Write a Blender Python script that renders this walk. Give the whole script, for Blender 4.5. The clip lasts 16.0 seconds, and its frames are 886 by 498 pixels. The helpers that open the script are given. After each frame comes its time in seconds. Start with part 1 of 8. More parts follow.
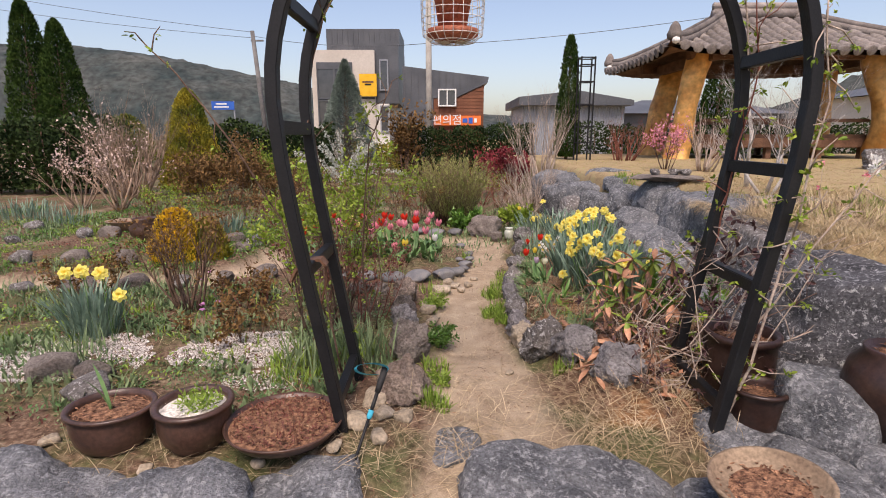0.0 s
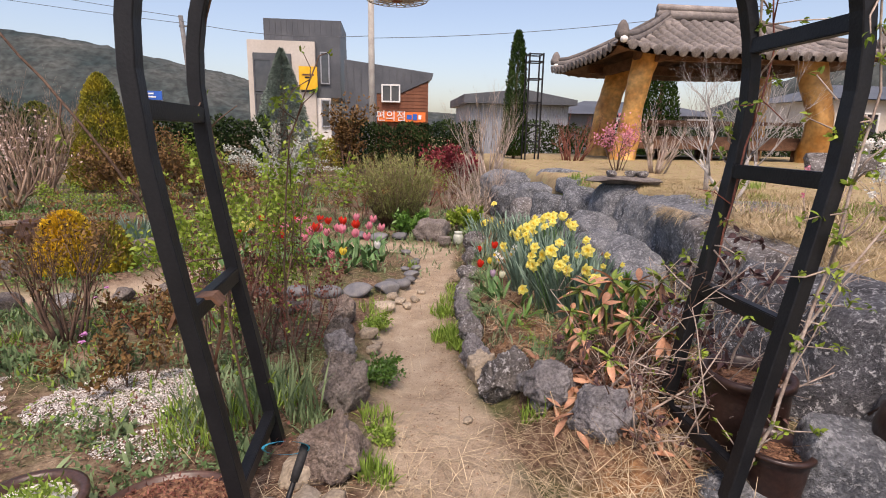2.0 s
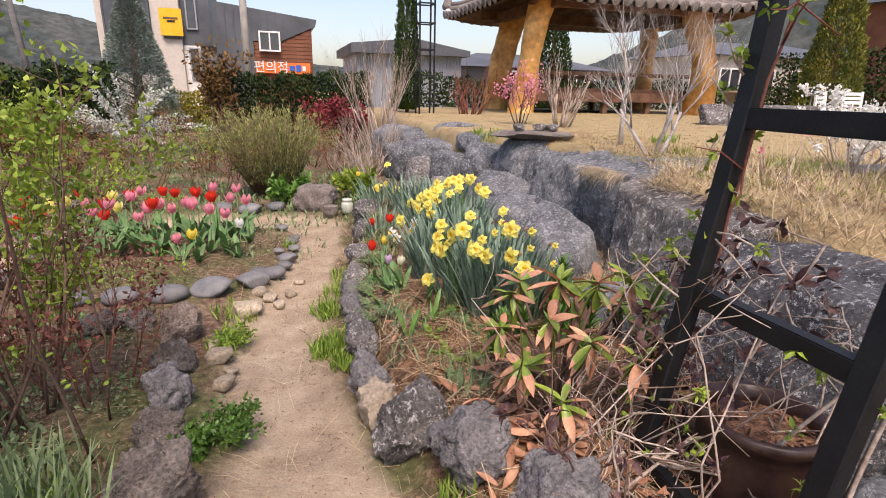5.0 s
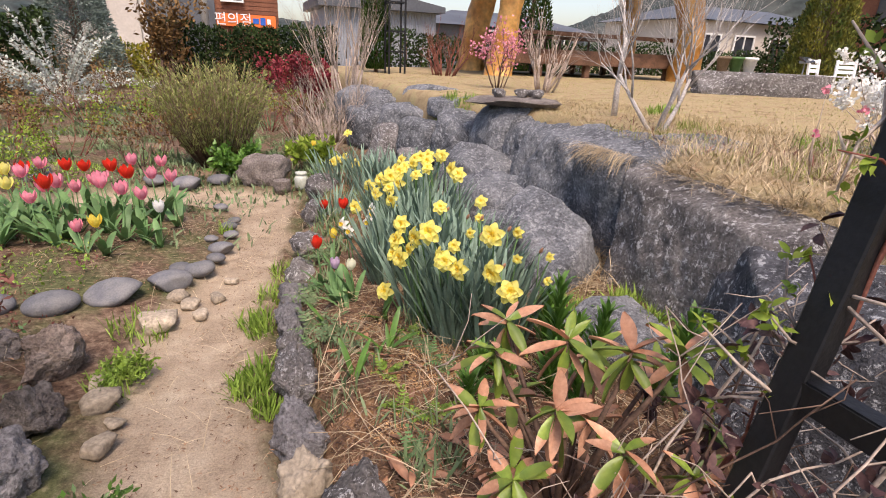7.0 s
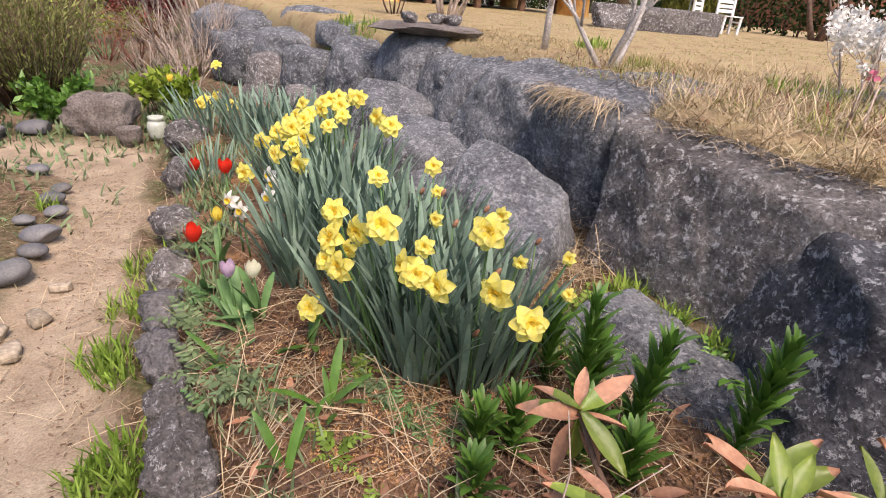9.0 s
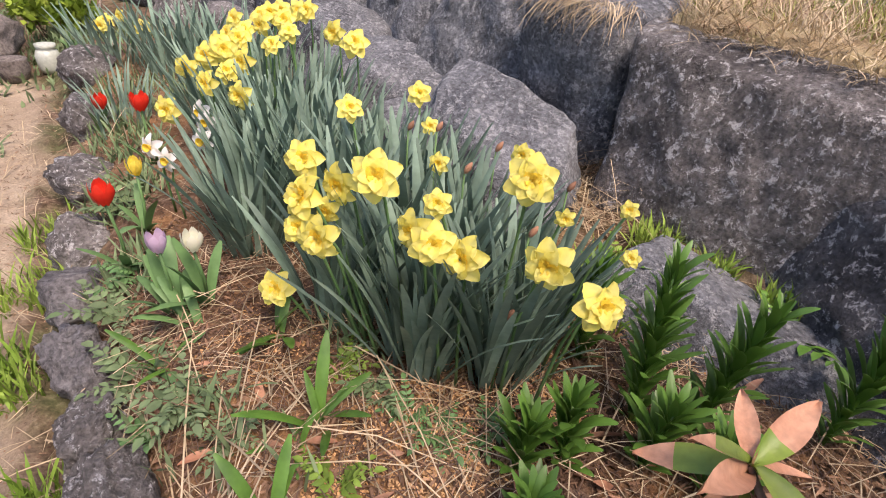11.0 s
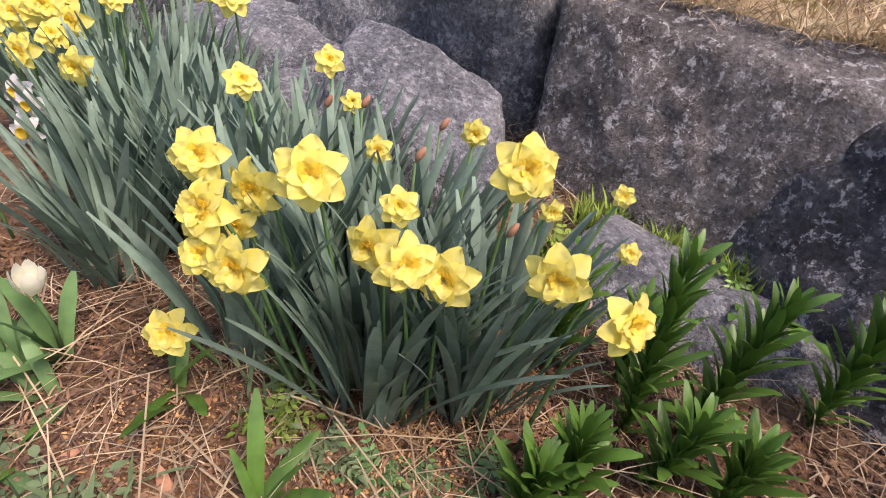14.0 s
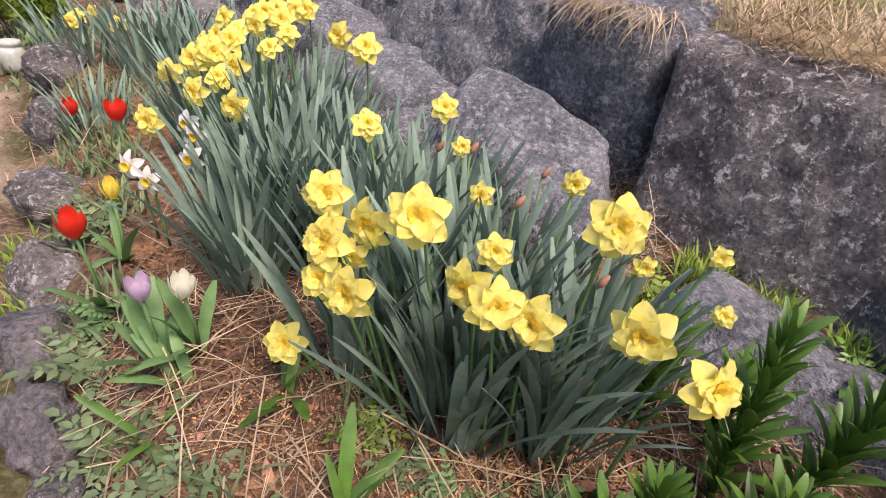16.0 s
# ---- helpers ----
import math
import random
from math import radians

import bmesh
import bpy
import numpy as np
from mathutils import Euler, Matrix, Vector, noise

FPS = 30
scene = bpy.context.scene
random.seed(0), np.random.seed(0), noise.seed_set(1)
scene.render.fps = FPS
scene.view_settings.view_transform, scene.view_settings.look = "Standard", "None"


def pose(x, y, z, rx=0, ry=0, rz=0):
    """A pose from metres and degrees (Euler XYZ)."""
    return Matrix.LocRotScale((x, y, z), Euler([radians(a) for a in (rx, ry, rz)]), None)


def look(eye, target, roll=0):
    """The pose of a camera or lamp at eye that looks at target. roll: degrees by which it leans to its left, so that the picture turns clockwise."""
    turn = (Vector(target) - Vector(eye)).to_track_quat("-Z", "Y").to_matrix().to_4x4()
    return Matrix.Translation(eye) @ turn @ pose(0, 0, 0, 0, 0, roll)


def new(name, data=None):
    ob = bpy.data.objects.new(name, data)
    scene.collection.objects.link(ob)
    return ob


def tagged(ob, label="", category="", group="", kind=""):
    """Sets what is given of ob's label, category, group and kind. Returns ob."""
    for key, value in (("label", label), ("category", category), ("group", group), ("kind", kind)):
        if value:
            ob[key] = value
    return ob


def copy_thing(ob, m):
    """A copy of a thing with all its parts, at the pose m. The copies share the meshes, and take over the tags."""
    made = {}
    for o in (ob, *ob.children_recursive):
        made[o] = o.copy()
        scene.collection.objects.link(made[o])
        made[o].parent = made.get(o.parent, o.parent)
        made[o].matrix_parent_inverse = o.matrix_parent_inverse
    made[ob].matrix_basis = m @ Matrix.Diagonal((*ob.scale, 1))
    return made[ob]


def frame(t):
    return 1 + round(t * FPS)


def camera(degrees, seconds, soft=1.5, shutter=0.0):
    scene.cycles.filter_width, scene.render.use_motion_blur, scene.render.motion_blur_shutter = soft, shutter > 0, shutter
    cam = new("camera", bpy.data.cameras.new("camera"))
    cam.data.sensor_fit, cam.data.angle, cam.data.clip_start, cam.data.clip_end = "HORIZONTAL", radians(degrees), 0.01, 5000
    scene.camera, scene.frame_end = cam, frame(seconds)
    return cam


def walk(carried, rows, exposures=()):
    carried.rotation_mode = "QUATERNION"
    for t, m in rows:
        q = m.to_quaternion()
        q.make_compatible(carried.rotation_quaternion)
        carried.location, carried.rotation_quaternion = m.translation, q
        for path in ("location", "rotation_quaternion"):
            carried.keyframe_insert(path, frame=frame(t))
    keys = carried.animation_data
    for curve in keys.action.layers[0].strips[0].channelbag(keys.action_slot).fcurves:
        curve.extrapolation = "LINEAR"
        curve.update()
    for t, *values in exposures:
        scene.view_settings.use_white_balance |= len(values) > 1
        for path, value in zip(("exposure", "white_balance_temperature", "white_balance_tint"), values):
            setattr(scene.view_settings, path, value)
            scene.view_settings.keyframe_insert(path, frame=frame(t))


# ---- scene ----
cam = camera(80.0, 16.0, 1.0)
METRES, EYE, TILT, LEAN, TURN = 4.2, 1.55, -12.0, 0.0, 0.0
ROWS = [
    (0.0, 0.0, 0.0, 0.0, 0.0, 0.0, 0.0),
    (0.5, -0.0203, 0.0388, 0.0114, -1.89, 0.02, 0.65),
    (1.0, -0.0303, 0.0673, 0.0178, -3.93, -0.25, 1.24),
    (1.5, -0.0213, 0.1042, 0.0208, -5.06, 0.06, 0.97),
    (2.0, 0.0021, 0.1524, 0.0283, -6.03, -0.29, 0.17),
    (2.5, 0.0074, 0.193, 0.03, -6.5, -1.38, 0.46),
    (3.0, -0.0001, 0.2419, 0.0447, -7.76, -1.24, 1.29),
    (3.5, -0.0073, 0.2746, 0.0501, -9.72, -1.9, 2.13),
    (4.0, 0.0056, 0.301, 0.0511, -12.25, -2.98, 2.68),
    (4.5, 0.0356, 0.3516, 0.0534, -14.98, -4.1, 2.58),
    (5.0, 0.0554, 0.383, 0.0584, -17.12, -5.14, 2.37),
    (7.5, 0.1327, 0.5893, 0.0931, -21.92, -10.15, 1.15),
    (8.0, 0.1397, 0.6429, 0.0882, -25.57, -11.32, 0.65),
    (8.5, 0.1385, 0.705, 0.0925, -29.95, -13.51, 1.01),
    (9.0, 0.1371, 0.7405, 0.1006, -32.9, -16.17, 1.43),
    (9.5, 0.1426, 0.7649, 0.0939, -35.05, -18.77, 1.5),
    (12.0, 0.1646, 0.884, 0.0862, -44.62, -25.65, 2.31),
    (12.5, 0.1685, 0.9009, 0.0824, -49.17, -26.22, 2.0),
    (13.0, 0.1737, 0.9093, 0.0762, -52.12, -26.52, 1.64),
    (13.5, 0.1759, 0.911, 0.0742, -53.6, -26.71, 1.17),
    (14.0, 0.1756, 0.9091, 0.0758, -53.38, -26.52, 1.17),
    (14.5, 0.1771, 0.9065, 0.0779, -51.31, -26.0, 1.21),
    (15.0, 0.1741, 0.9025, 0.0822, -48.02, -25.0, 1.36),
    (15.5, 0.1723, 0.9001, 0.086, -44.74, -23.98, 1.15),
    (16.0, 0.1682, 0.8993, 0.0872, -41.51, -23.17, 1.13),
]
walk(cam, [(t, pose(0, 0, EYE, TILT, LEAN, TURN) @ pose(METRES * x, METRES * y, METRES * z, 90 + pitch, roll, yaw)) for t, x, y, z, yaw, pitch, roll in ROWS], [(0.0, 0.40, 7500, 23), (3.5, 0.55, 7500, 23), (5.0, 0.66, 7450, 23), (7.5, 0.70, 7400, 22), (9.5, 0.73, 7400, 22), (13.0, 0.79, 7250, 28), (16.0, 0.74, 7250, 28)])

# ---- world and light ----
world = bpy.data.worlds.new("world")
scene.world = world
world.use_nodes = True
wn = world.node_tree.nodes
sky = wn.new("ShaderNodeTexSky")
sky.sky_type = "NISHITA"
sky.sun_disc = False
SUN_EL, SUN_AZ = 60.0, 188.0      # degrees: height, and compass turn from +y clockwise
sky.sun_elevation, sky.sun_rotation = radians(SUN_EL), radians(SUN_AZ)
sky.air_density, sky.dust_density, sky.ozone_density = 1.1, 2.2, 3.6
wn["Background"].inputs["Strength"].default_value = 0.15
world.node_tree.links.new(sky.outputs[0], wn["Background"].inputs["Color"])
sun = new("sun", bpy.data.lights.new("sun", "SUN"))
sun.data.energy, sun.data.angle, sun.data.color = 2.7, radians(24), (1.0, 0.95, 0.87)
sun_dir = Vector((math.sin(radians(SUN_AZ)) * math.cos(radians(SUN_EL)), math.cos(radians(SUN_AZ)) * math.cos(radians(SUN_EL)), math.sin(radians(SUN_EL))))
sun.matrix_world = look(sun_dir * 50, (0, 0, 0))

# ---- materials ----
def mat(name, c1, c2, rough=0.8, scale=6.0, fine=60.0, bump=0.3, metal=0.0, island=0.0, obj=0.0, dark=0.35, dist=0.01, spec=0.3, coords="Object", thin=0.0):
    """Two colours mixed by a broad noise, darkened by a fine one, with fine relief; island and obj vary pieces."""
    m = bpy.data.materials.new(name)
    m.use_nodes = True
    n, l = m.node_tree.nodes, m.node_tree.links
    b = n["Principled BSDF"]
    tc = n.new("ShaderNodeTexCoord")
    big, small = n.new("ShaderNodeTexNoise"), n.new("ShaderNodeTexNoise")
    for t, s, d in ((big, scale, 4.0), (small, fine, 3.0)):
        t.inputs["Scale"].default_value, t.inputs["Detail"].default_value = s, d
        l.new(tc.outputs[coords], t.inputs["Vector"])
    ramp = n.new("ShaderNodeMapRange")
    ramp.inputs[1].default_value, ramp.inputs[2].default_value = 0.35, 0.65
    l.new(big.outputs["Fac"], ramp.inputs[0])
    mix = n.new("ShaderNodeMix")
    mix.data_type = "RGBA"
    mix.inputs[6].default_value, mix.inputs[7].default_value = (*c1, 1), (*c2, 1)
    l.new(ramp.outputs[0], mix.inputs[0])
    hsv = n.new("ShaderNodeHueSaturation")
    l.new(mix.outputs[2], hsv.inputs["Color"])
    val = n.new("ShaderNodeMapRange")
    val.inputs[1].default_value, val.inputs[2].default_value = 0.3, 0.7
    val.inputs[3].default_value, val.inputs[4].default_value = 1 - dark, 1 + dark * 0.6
    l.new(small.outputs["Fac"], val.inputs[0])
    last = val.outputs[0]
    for amount, kind, sock in ((island, "ShaderNodeNewGeometry", "Random Per Island"), (obj, "ShaderNodeObjectInfo", "Random")):
        if amount:
            src, mr, mul = n.new(kind), n.new("ShaderNodeMapRange"), n.new("ShaderNodeMath")
            mr.inputs[3].default_value, mr.inputs[4].default_value = 1 - amount, 1 + amount
            mul.operation = "MULTIPLY"
            l.new(src.outputs[sock], mr.inputs[0])
            l.new(mr.outputs[0], mul.inputs[0])
            l.new(last, mul.inputs[1])
            last = mul.outputs[0]
    l.new(last, hsv.inputs["Value"])
    l.new(hsv.outputs[0], b.inputs["Base Color"])
    b.inputs["Roughness"].default_value, b.inputs["Metallic"].default_value = rough, metal
    b.inputs["Specular IOR Level"].default_value = spec
    if bump:
        bp = n.new("ShaderNodeBump")
        bp.inputs["Strength"].default_value, bp.inputs["Distance"].default_value = bump, dist
        l.new(small.outputs["Fac"], bp.inputs["Height"])
        l.new(bp.outputs[0], b.inputs["Normal"])
    if thin:
        tr, add = n.new("ShaderNodeBsdfTranslucent"), n.new("ShaderNodeMixShader")
        l.new(hsv.outputs[0], tr.inputs["Color"])
        add.inputs[0].default_value = thin
        l.new(b.outputs[0], add.inputs[1])
        l.new(tr.outputs[0], add.inputs[2])
        l.new(add.outputs[0], n["Material Output"].inputs[0])
    return m


def rock_mat(name, c1, c2, c3, veins=0.5, pits=0.5, scale=3.0, lo=0.52, hi=0.66):
    """Weathered stone: two greys, pale lichen flecks along ragged veins, and pits."""
    m = mat(name, c1, c2, 0.85, scale, 70, 0.8, obj=0.22, dark=0.5, dist=0.012)
    n, l = m.node_tree.nodes, m.node_tree.links
    b, hsv = n["Principled BSDF"], next(x for x in n if x.type == "HUE_SAT")
    tc = next(x for x in n if x.type == "TEX_COORD")
    fleck, vor = n.new("ShaderNodeTexNoise"), n.new("ShaderNodeTexVoronoi")
    fleck.inputs["Scale"].default_value, fleck.inputs["Detail"].default_value, fleck.inputs["Distortion"].default_value = 30, 12, 0.25
    fleck.inputs["Roughness"].default_value = 0.8
    vor.inputs["Scale"].default_value = 150
    l.new(tc.outputs["Object"], fleck.inputs["Vector"])
    l.new(tc.outputs["Object"], vor.inputs["Vector"])
    mr = n.new("ShaderNodeMapRange")
    mr.inputs[1].default_value, mr.inputs[2].default_value, mr.inputs[4].default_value = lo, hi, veins
    l.new(fleck.outputs["Fac"], mr.inputs[0])
    mix = n.new("ShaderNodeMix")
    mix.data_type = "RGBA"
    mix.inputs[7].default_value = (*c3, 1)
    l.new(mr.outputs[0], mix.inputs[0])
    l.new(hsv.outputs[0], mix.inputs[6])
    l.new(mix.outputs[2], b.inputs["Base Color"])
    bp, old = n.new("ShaderNodeBump"), next(x for x in n if x.type == "BUMP")
    bp.inputs["Strength"].default_value, bp.inputs["Distance"].default_value = pits, 0.02
    mx, soft = n.new("ShaderNodeMath"), n.new("ShaderNodeMath")
    mx.operation, soft.operation, soft.inputs[1].default_value = "ADD", "MULTIPLY", 0.35
    l.new(vor.outputs["Distance"], soft.inputs[0])
    l.new(fleck.outputs["Fac"], mx.inputs[0])
    l.new(soft.outputs[0], mx.inputs[1])
    l.new(mx.outputs[0], bp.inputs["Height"])
    l.new(old.outputs[0], bp.inputs["Normal"])
    l.new(bp.outputs[0], b.inputs["Normal"])
    return m


M_ROCK = rock_mat("grey_boulder", (0.095, 0.101, 0.111), (0.21, 0.218, 0.23), (0.48, 0.49, 0.495), 0.55, 0.8, 5.0, 0.525, 0.575)
M_EDGE = rock_mat("grey_edging_stone", (0.16, 0.15, 0.153), (0.30, 0.285, 0.285), (0.42, 0.40, 0.39), 0.4, 0.9, 6.0)
M_ROCK_DARK = rock_mat("dark_boulder", (0.128, 0.116, 0.111), (0.255, 0.235, 0.222), (0.60, 0.59, 0.58), 0.9, 1.0, 5.0, 0.54, 0.58)
M_ROCK_BLACK = rock_mat("blackish_boulder", (0.075, 0.077, 0.086), (0.17, 0.173, 0.19), (0.52, 0.53, 0.545), 0.85, 1.0, 7.0, 0.54, 0.585)
M_LAVA = rock_mat("pitted_brown_stone", (0.155, 0.128, 0.115), (0.29, 0.25, 0.22), (0.36, 0.32, 0.28), 0.45, 1.0, 5.0)
M_TAN = mat("tan_stone", (0.30, 0.245, 0.18), (0.42, 0.35, 0.265), 0.85, 8, 60, 0.4, obj=0.2)
M_PEBBLE = mat("river_pebble", (0.115, 0.118, 0.13), (0.20, 0.195, 0.19), 0.7, 9, 120, 0.2, obj=0.25, dark=0.2)
M_BLACK = mat("black_painted_steel", (0.006, 0.0065, 0.008), (0.011, 0.0115, 0.013), 0.5, 9, 90, 0.12, dark=0.3, spec=0.35)
M_ONGGI = mat("brown_glazed_clay", (0.055, 0.028, 0.02), (0.095, 0.048, 0.034), 0.35, 5, 50, 0.15, spec=0.5)
M_ONGGI_DARK = mat("dark_glazed_clay", (0.028, 0.014, 0.011), (0.055, 0.028, 0.021), 0.35, 5, 50, 0.15, spec=0.45)
M_CONGL = rock_mat("brown_conglomerate", (0.22, 0.165, 0.135), (0.36, 0.285, 0.235), (0.46, 0.39, 0.33), 0.5, 1.0, 9.0)
M_TERRA = mat("terracotta", (0.40, 0.12, 0.07), (0.50, 0.17, 0.10), 0.7, 7, 70, 0.15)
M_CLAY = mat("dry_clay", (0.20, 0.14, 0.095), (0.30, 0.22, 0.15), 0.85, 6, 60, 0.3)
M_SOILPOT = mat("pot_bark_chips", (0.10, 0.045, 0.028), (0.32, 0.17, 0.10), 0.95, 40, 120, 1.0, island=0.6)
M_WIRE = mat("white_wire", (0.7, 0.68, 0.62), (0.8, 0.78, 0.72), 0.5, 9, 60, 0.0)
M_COLUMN = mat("varnished_trunk", (0.40, 0.17, 0.035), (0.66, 0.38, 0.13), 0.45, 1.8, 9, 0.35, obj=0.3, dark=0.32, spec=0.4)
M_TIMBER = mat("dark_timber", (0.10, 0.05, 0.03), (0.19, 0.10, 0.06), 0.7, 4, 40, 0.3, obj=0.2)
M_TILE = mat("grey_roof_tile", (0.15, 0.13, 0.12), (0.25, 0.22, 0.20), 0.8, 3, 40, 0.4, obj=0.3, island=0.25)
M_PLASTER = mat("white_plaster", (0.68, 0.66, 0.62), (0.78, 0.76, 0.72), 0.85, 3, 30, 0.15, dark=0.12)
M_BEIGE = mat("beige_wall_panel", (0.52, 0.47, 0.41), (0.58, 0.53, 0.47), 0.8, 0.6, 8, 0.1, dark=0.08)
M_SLATE = mat("dark_metal_cladding", (0.075, 0.082, 0.092), (0.11, 0.118, 0.13), 0.5, 0.8, 10, 0.1, dark=0.12)
M_BRICK = mat("red_brown_siding", (0.16, 0.062, 0.035), (0.22, 0.09, 0.05), 0.75, 1.5, 14, 0.2, dark=0.2, obj=0.12)
M_SHED = mat("grey_corrugated_metal", (0.26, 0.28, 0.31), (0.33, 0.35, 0.38), 0.55, 1.0, 12, 0.1, dark=0.12)
M_PANE = mat("window_glass", (0.03, 0.035, 0.045), (0.05, 0.055, 0.065), 0.08, 2, 20, 0.0, spec=0.8, dark=0.1)
M_FRAMEW = mat("white_frame", (0.72, 0.72, 0.70), (0.8, 0.8, 0.78), 0.5, 4, 30, 0.05, dark=0.08)
M_YELLOW = mat("yellow_banner", (0.80, 0.43, 0.02), (0.85, 0.50, 0.04), 0.6, 2, 20, 0.0, dark=0.06)
M_ORANGE = mat("orange_sign", (0.75, 0.16, 0.035), (0.8, 0.2, 0.05), 0.5, 2, 20, 0.0, dark=0.06)
M_BLUE = mat("blue_sign", (0.02, 0.10, 0.42), (0.03, 0.13, 0.5), 0.5, 2, 20, 0.0, dark=0.06)
M_WHITE = mat("white_paint", (0.74, 0.74, 0.73), (0.82, 0.82, 0.80), 0.5, 5, 40, 0.1, dark=0.1)
M_TEAL = mat("turquoise_strap", (0.02, 0.34, 0.48), (0.03, 0.42, 0.58), 0.6, 20, 120, 0.1, dark=0.15)
M_POLE = mat("weathered_grey_wood", (0.125, 0.122, 0.12), (0.20, 0.195, 0.19), 0.85, 3, 40, 0.3, dark=0.2)
M_CONC = mat("concrete_pole", (0.33, 0.31, 0.28), (0.42, 0.40, 0.36), 0.85, 3, 40, 0.2, dark=0.15)
M_RUBBER = mat("black_rubber", (0.015, 0.015, 0.016), (0.03, 0.03, 0.03), 0.7, 20, 90, 0.1)
M_WOODPALE = mat("pale_wood", (0.45, 0.33, 0.21), (0.56, 0.43, 0.28), 0.7, 9, 70, 0.2)
# plants
M_DAFLEAF = mat("daffodil_leaf", (0.13, 0.205, 0.15), (0.215, 0.305, 0.23), 0.6, 6, 50, 0.15, island=0.3, obj=0.35, dark=0.15, thin=0.2, spec=0.3)
M_PETAL = mat("yellow_petal", (0.90, 0.79, 0.15), (0.91, 0.85, 0.34), 0.6, 10, 60, 0.1, island=0.07, obj=0.07, dark=0.08, thin=0.38)
M_CORONA = mat("deep_yellow_corona", (0.94, 0.68, 0.06), (0.95, 0.79, 0.15), 0.6, 20, 80, 0.1, island=0.08, obj=0.08, dark=0.1, thin=0.38)
M_WPETAL = mat("white_petal", (0.80, 0.79, 0.74), (0.86, 0.85, 0.80), 0.6, 10, 60, 0.05, obj=0.06, dark=0.06, thin=0.25)
M_CREAM = mat("cream_petal", (0.74, 0.73, 0.53), (0.82, 0.81, 0.66), 0.6, 10, 60, 0.05, obj=0.06, dark=0.06, thin=0.25)
M_RED = mat("red_petal", (0.68, 0.025, 0.012), (0.78, 0.05, 0.025), 0.45, 10, 60, 0.1, obj=0.12, dark=0.12, thin=0.2)
M_PINK = mat("pink_petal", (0.78, 0.17, 0.26), (0.85, 0.36, 0.42), 0.5, 14, 60, 0.1, obj=0.15, island=0.1, dark=0.1, thin=0.2)
M_LILAC = mat("lilac_petal", (0.55, 0.38, 0.52), (0.66, 0.50, 0.62), 0.5, 10, 60, 0.1, dark=0.08, thin=0.2)
M_TULIPLEAF = mat("tulip_leaf", (0.085, 0.19, 0.065), (0.16, 0.285, 0.105), 0.5, 6, 40, 0.1, island=0.2, obj=0.2, dark=0.12, thin=0.15)
M_LILY = mat("glossy_lily_leaf", (0.055, 0.14, 0.02), (0.12, 0.25, 0.042), 0.42, 8, 40, 0.1, island=0.25, obj=0.25, dark=0.15, thin=0.15, spec=0.5)
M_GRASS = mat("green_grass", (0.15, 0.26, 0.035), (0.28, 0.39, 0.075), 0.6, 5, 40, 0.1, island=0.35, dark=0.15, thin=0.2)
M_GRASSGREY = mat("grey_green_leaf", (0.13, 0.20, 0.09), (0.21, 0.28, 0.14), 0.65, 5, 40, 0.1, island=0.3, dark=0.15, thin=0.2)
M_STRAW = mat("dry_straw", (0.36, 0.27, 0.16), (0.56, 0.45, 0.30), 0.75, 4, 40, 0.1, island=0.45, dark=0.15, thin=0.1)
M_LAWNDRY = mat("dormant_lawn_blade", (0.36, 0.27, 0.14), (0.48, 0.385, 0.225), 0.8, 1.2, 40, 0.1, island=0.3, dark=0.15, thin=0.15)
M_LAWNGREEN = mat("new_lawn_blade", (0.22, 0.25, 0.06), (0.36, 0.36, 0.11), 0.7, 1.2, 40, 0.1, island=0.3, dark=0.15, thin=0.15)
M_RUST = mat("rust_dead_leaf", (0.36, 0.165, 0.095), (0.52, 0.285, 0.18), 0.6, 14, 70, 0.2, island=0.35, obj=0.3, dark=0.2, thin=0.1)
M_RHODO = mat("olive_rhododendron_leaf", (0.11, 0.18, 0.025), (0.22, 0.28, 0.045), 0.42, 12, 60, 0.1, island=0.3, obj=0.35, dark=0.15, spec=0.45, thin=0.1)
M_BARK = mat("brown_twig", (0.10, 0.06, 0.045), (0.19, 0.12, 0.085), 0.85, 12, 80, 0.4, island=0.2)
M_BARKPALE = mat("pale_twig", (0.34, 0.26, 0.21), (0.50, 0.41, 0.34), 0.8, 8, 80, 0.3, island=0.25)
M_BARKRED = mat("reddish_twig", (0.17, 0.055, 0.04), (0.26, 0.10, 0.07), 0.8, 8, 80, 0.3, island=0.25)
M_VINEBUD = mat("dark_bud", (0.065, 0.03, 0.035), (0.13, 0.07, 0.06), 0.7, 20, 80, 0.3, island=0.3)
M_BARKGREY = mat("pale_grey_bark", (0.34, 0.31, 0.285), (0.54, 0.50, 0.465), 0.8, 8, 80, 0.3, island=0.2)
M_BARKTAN = mat("tan_twig", (0.26, 0.175, 0.125), (0.42, 0.30, 0.22), 0.8, 8, 80, 0.3, island=0.25)
M_PEACH = mat("peach_blossom", (0.66, 0.20, 0.27), (0.78, 0.38, 0.42), 0.6, 14, 60, 0.0, island=0.12, dark=0.08, thin=0.2)
M_CELADON = mat("pale_green_glaze", (0.40, 0.43, 0.36), (0.52, 0.54, 0.47), 0.3, 12, 60, 0.05, dark=0.12, spec=0.5)
M_HEDGE = mat("dark_hedge_leaf", (0.014, 0.03, 0.010), (0.04, 0.065, 0.018), 0.75, 1.5, 30, 0.1, island=0.5, dark=0.2, spec=0.12)
M_CYPRESS = mat("cypress_foliage", (0.018, 0.045, 0.010), (0.05, 0.09, 0.018), 0.8, 2.5, 30, 0.1, island=0.45, dark=0.2, spec=0.1)
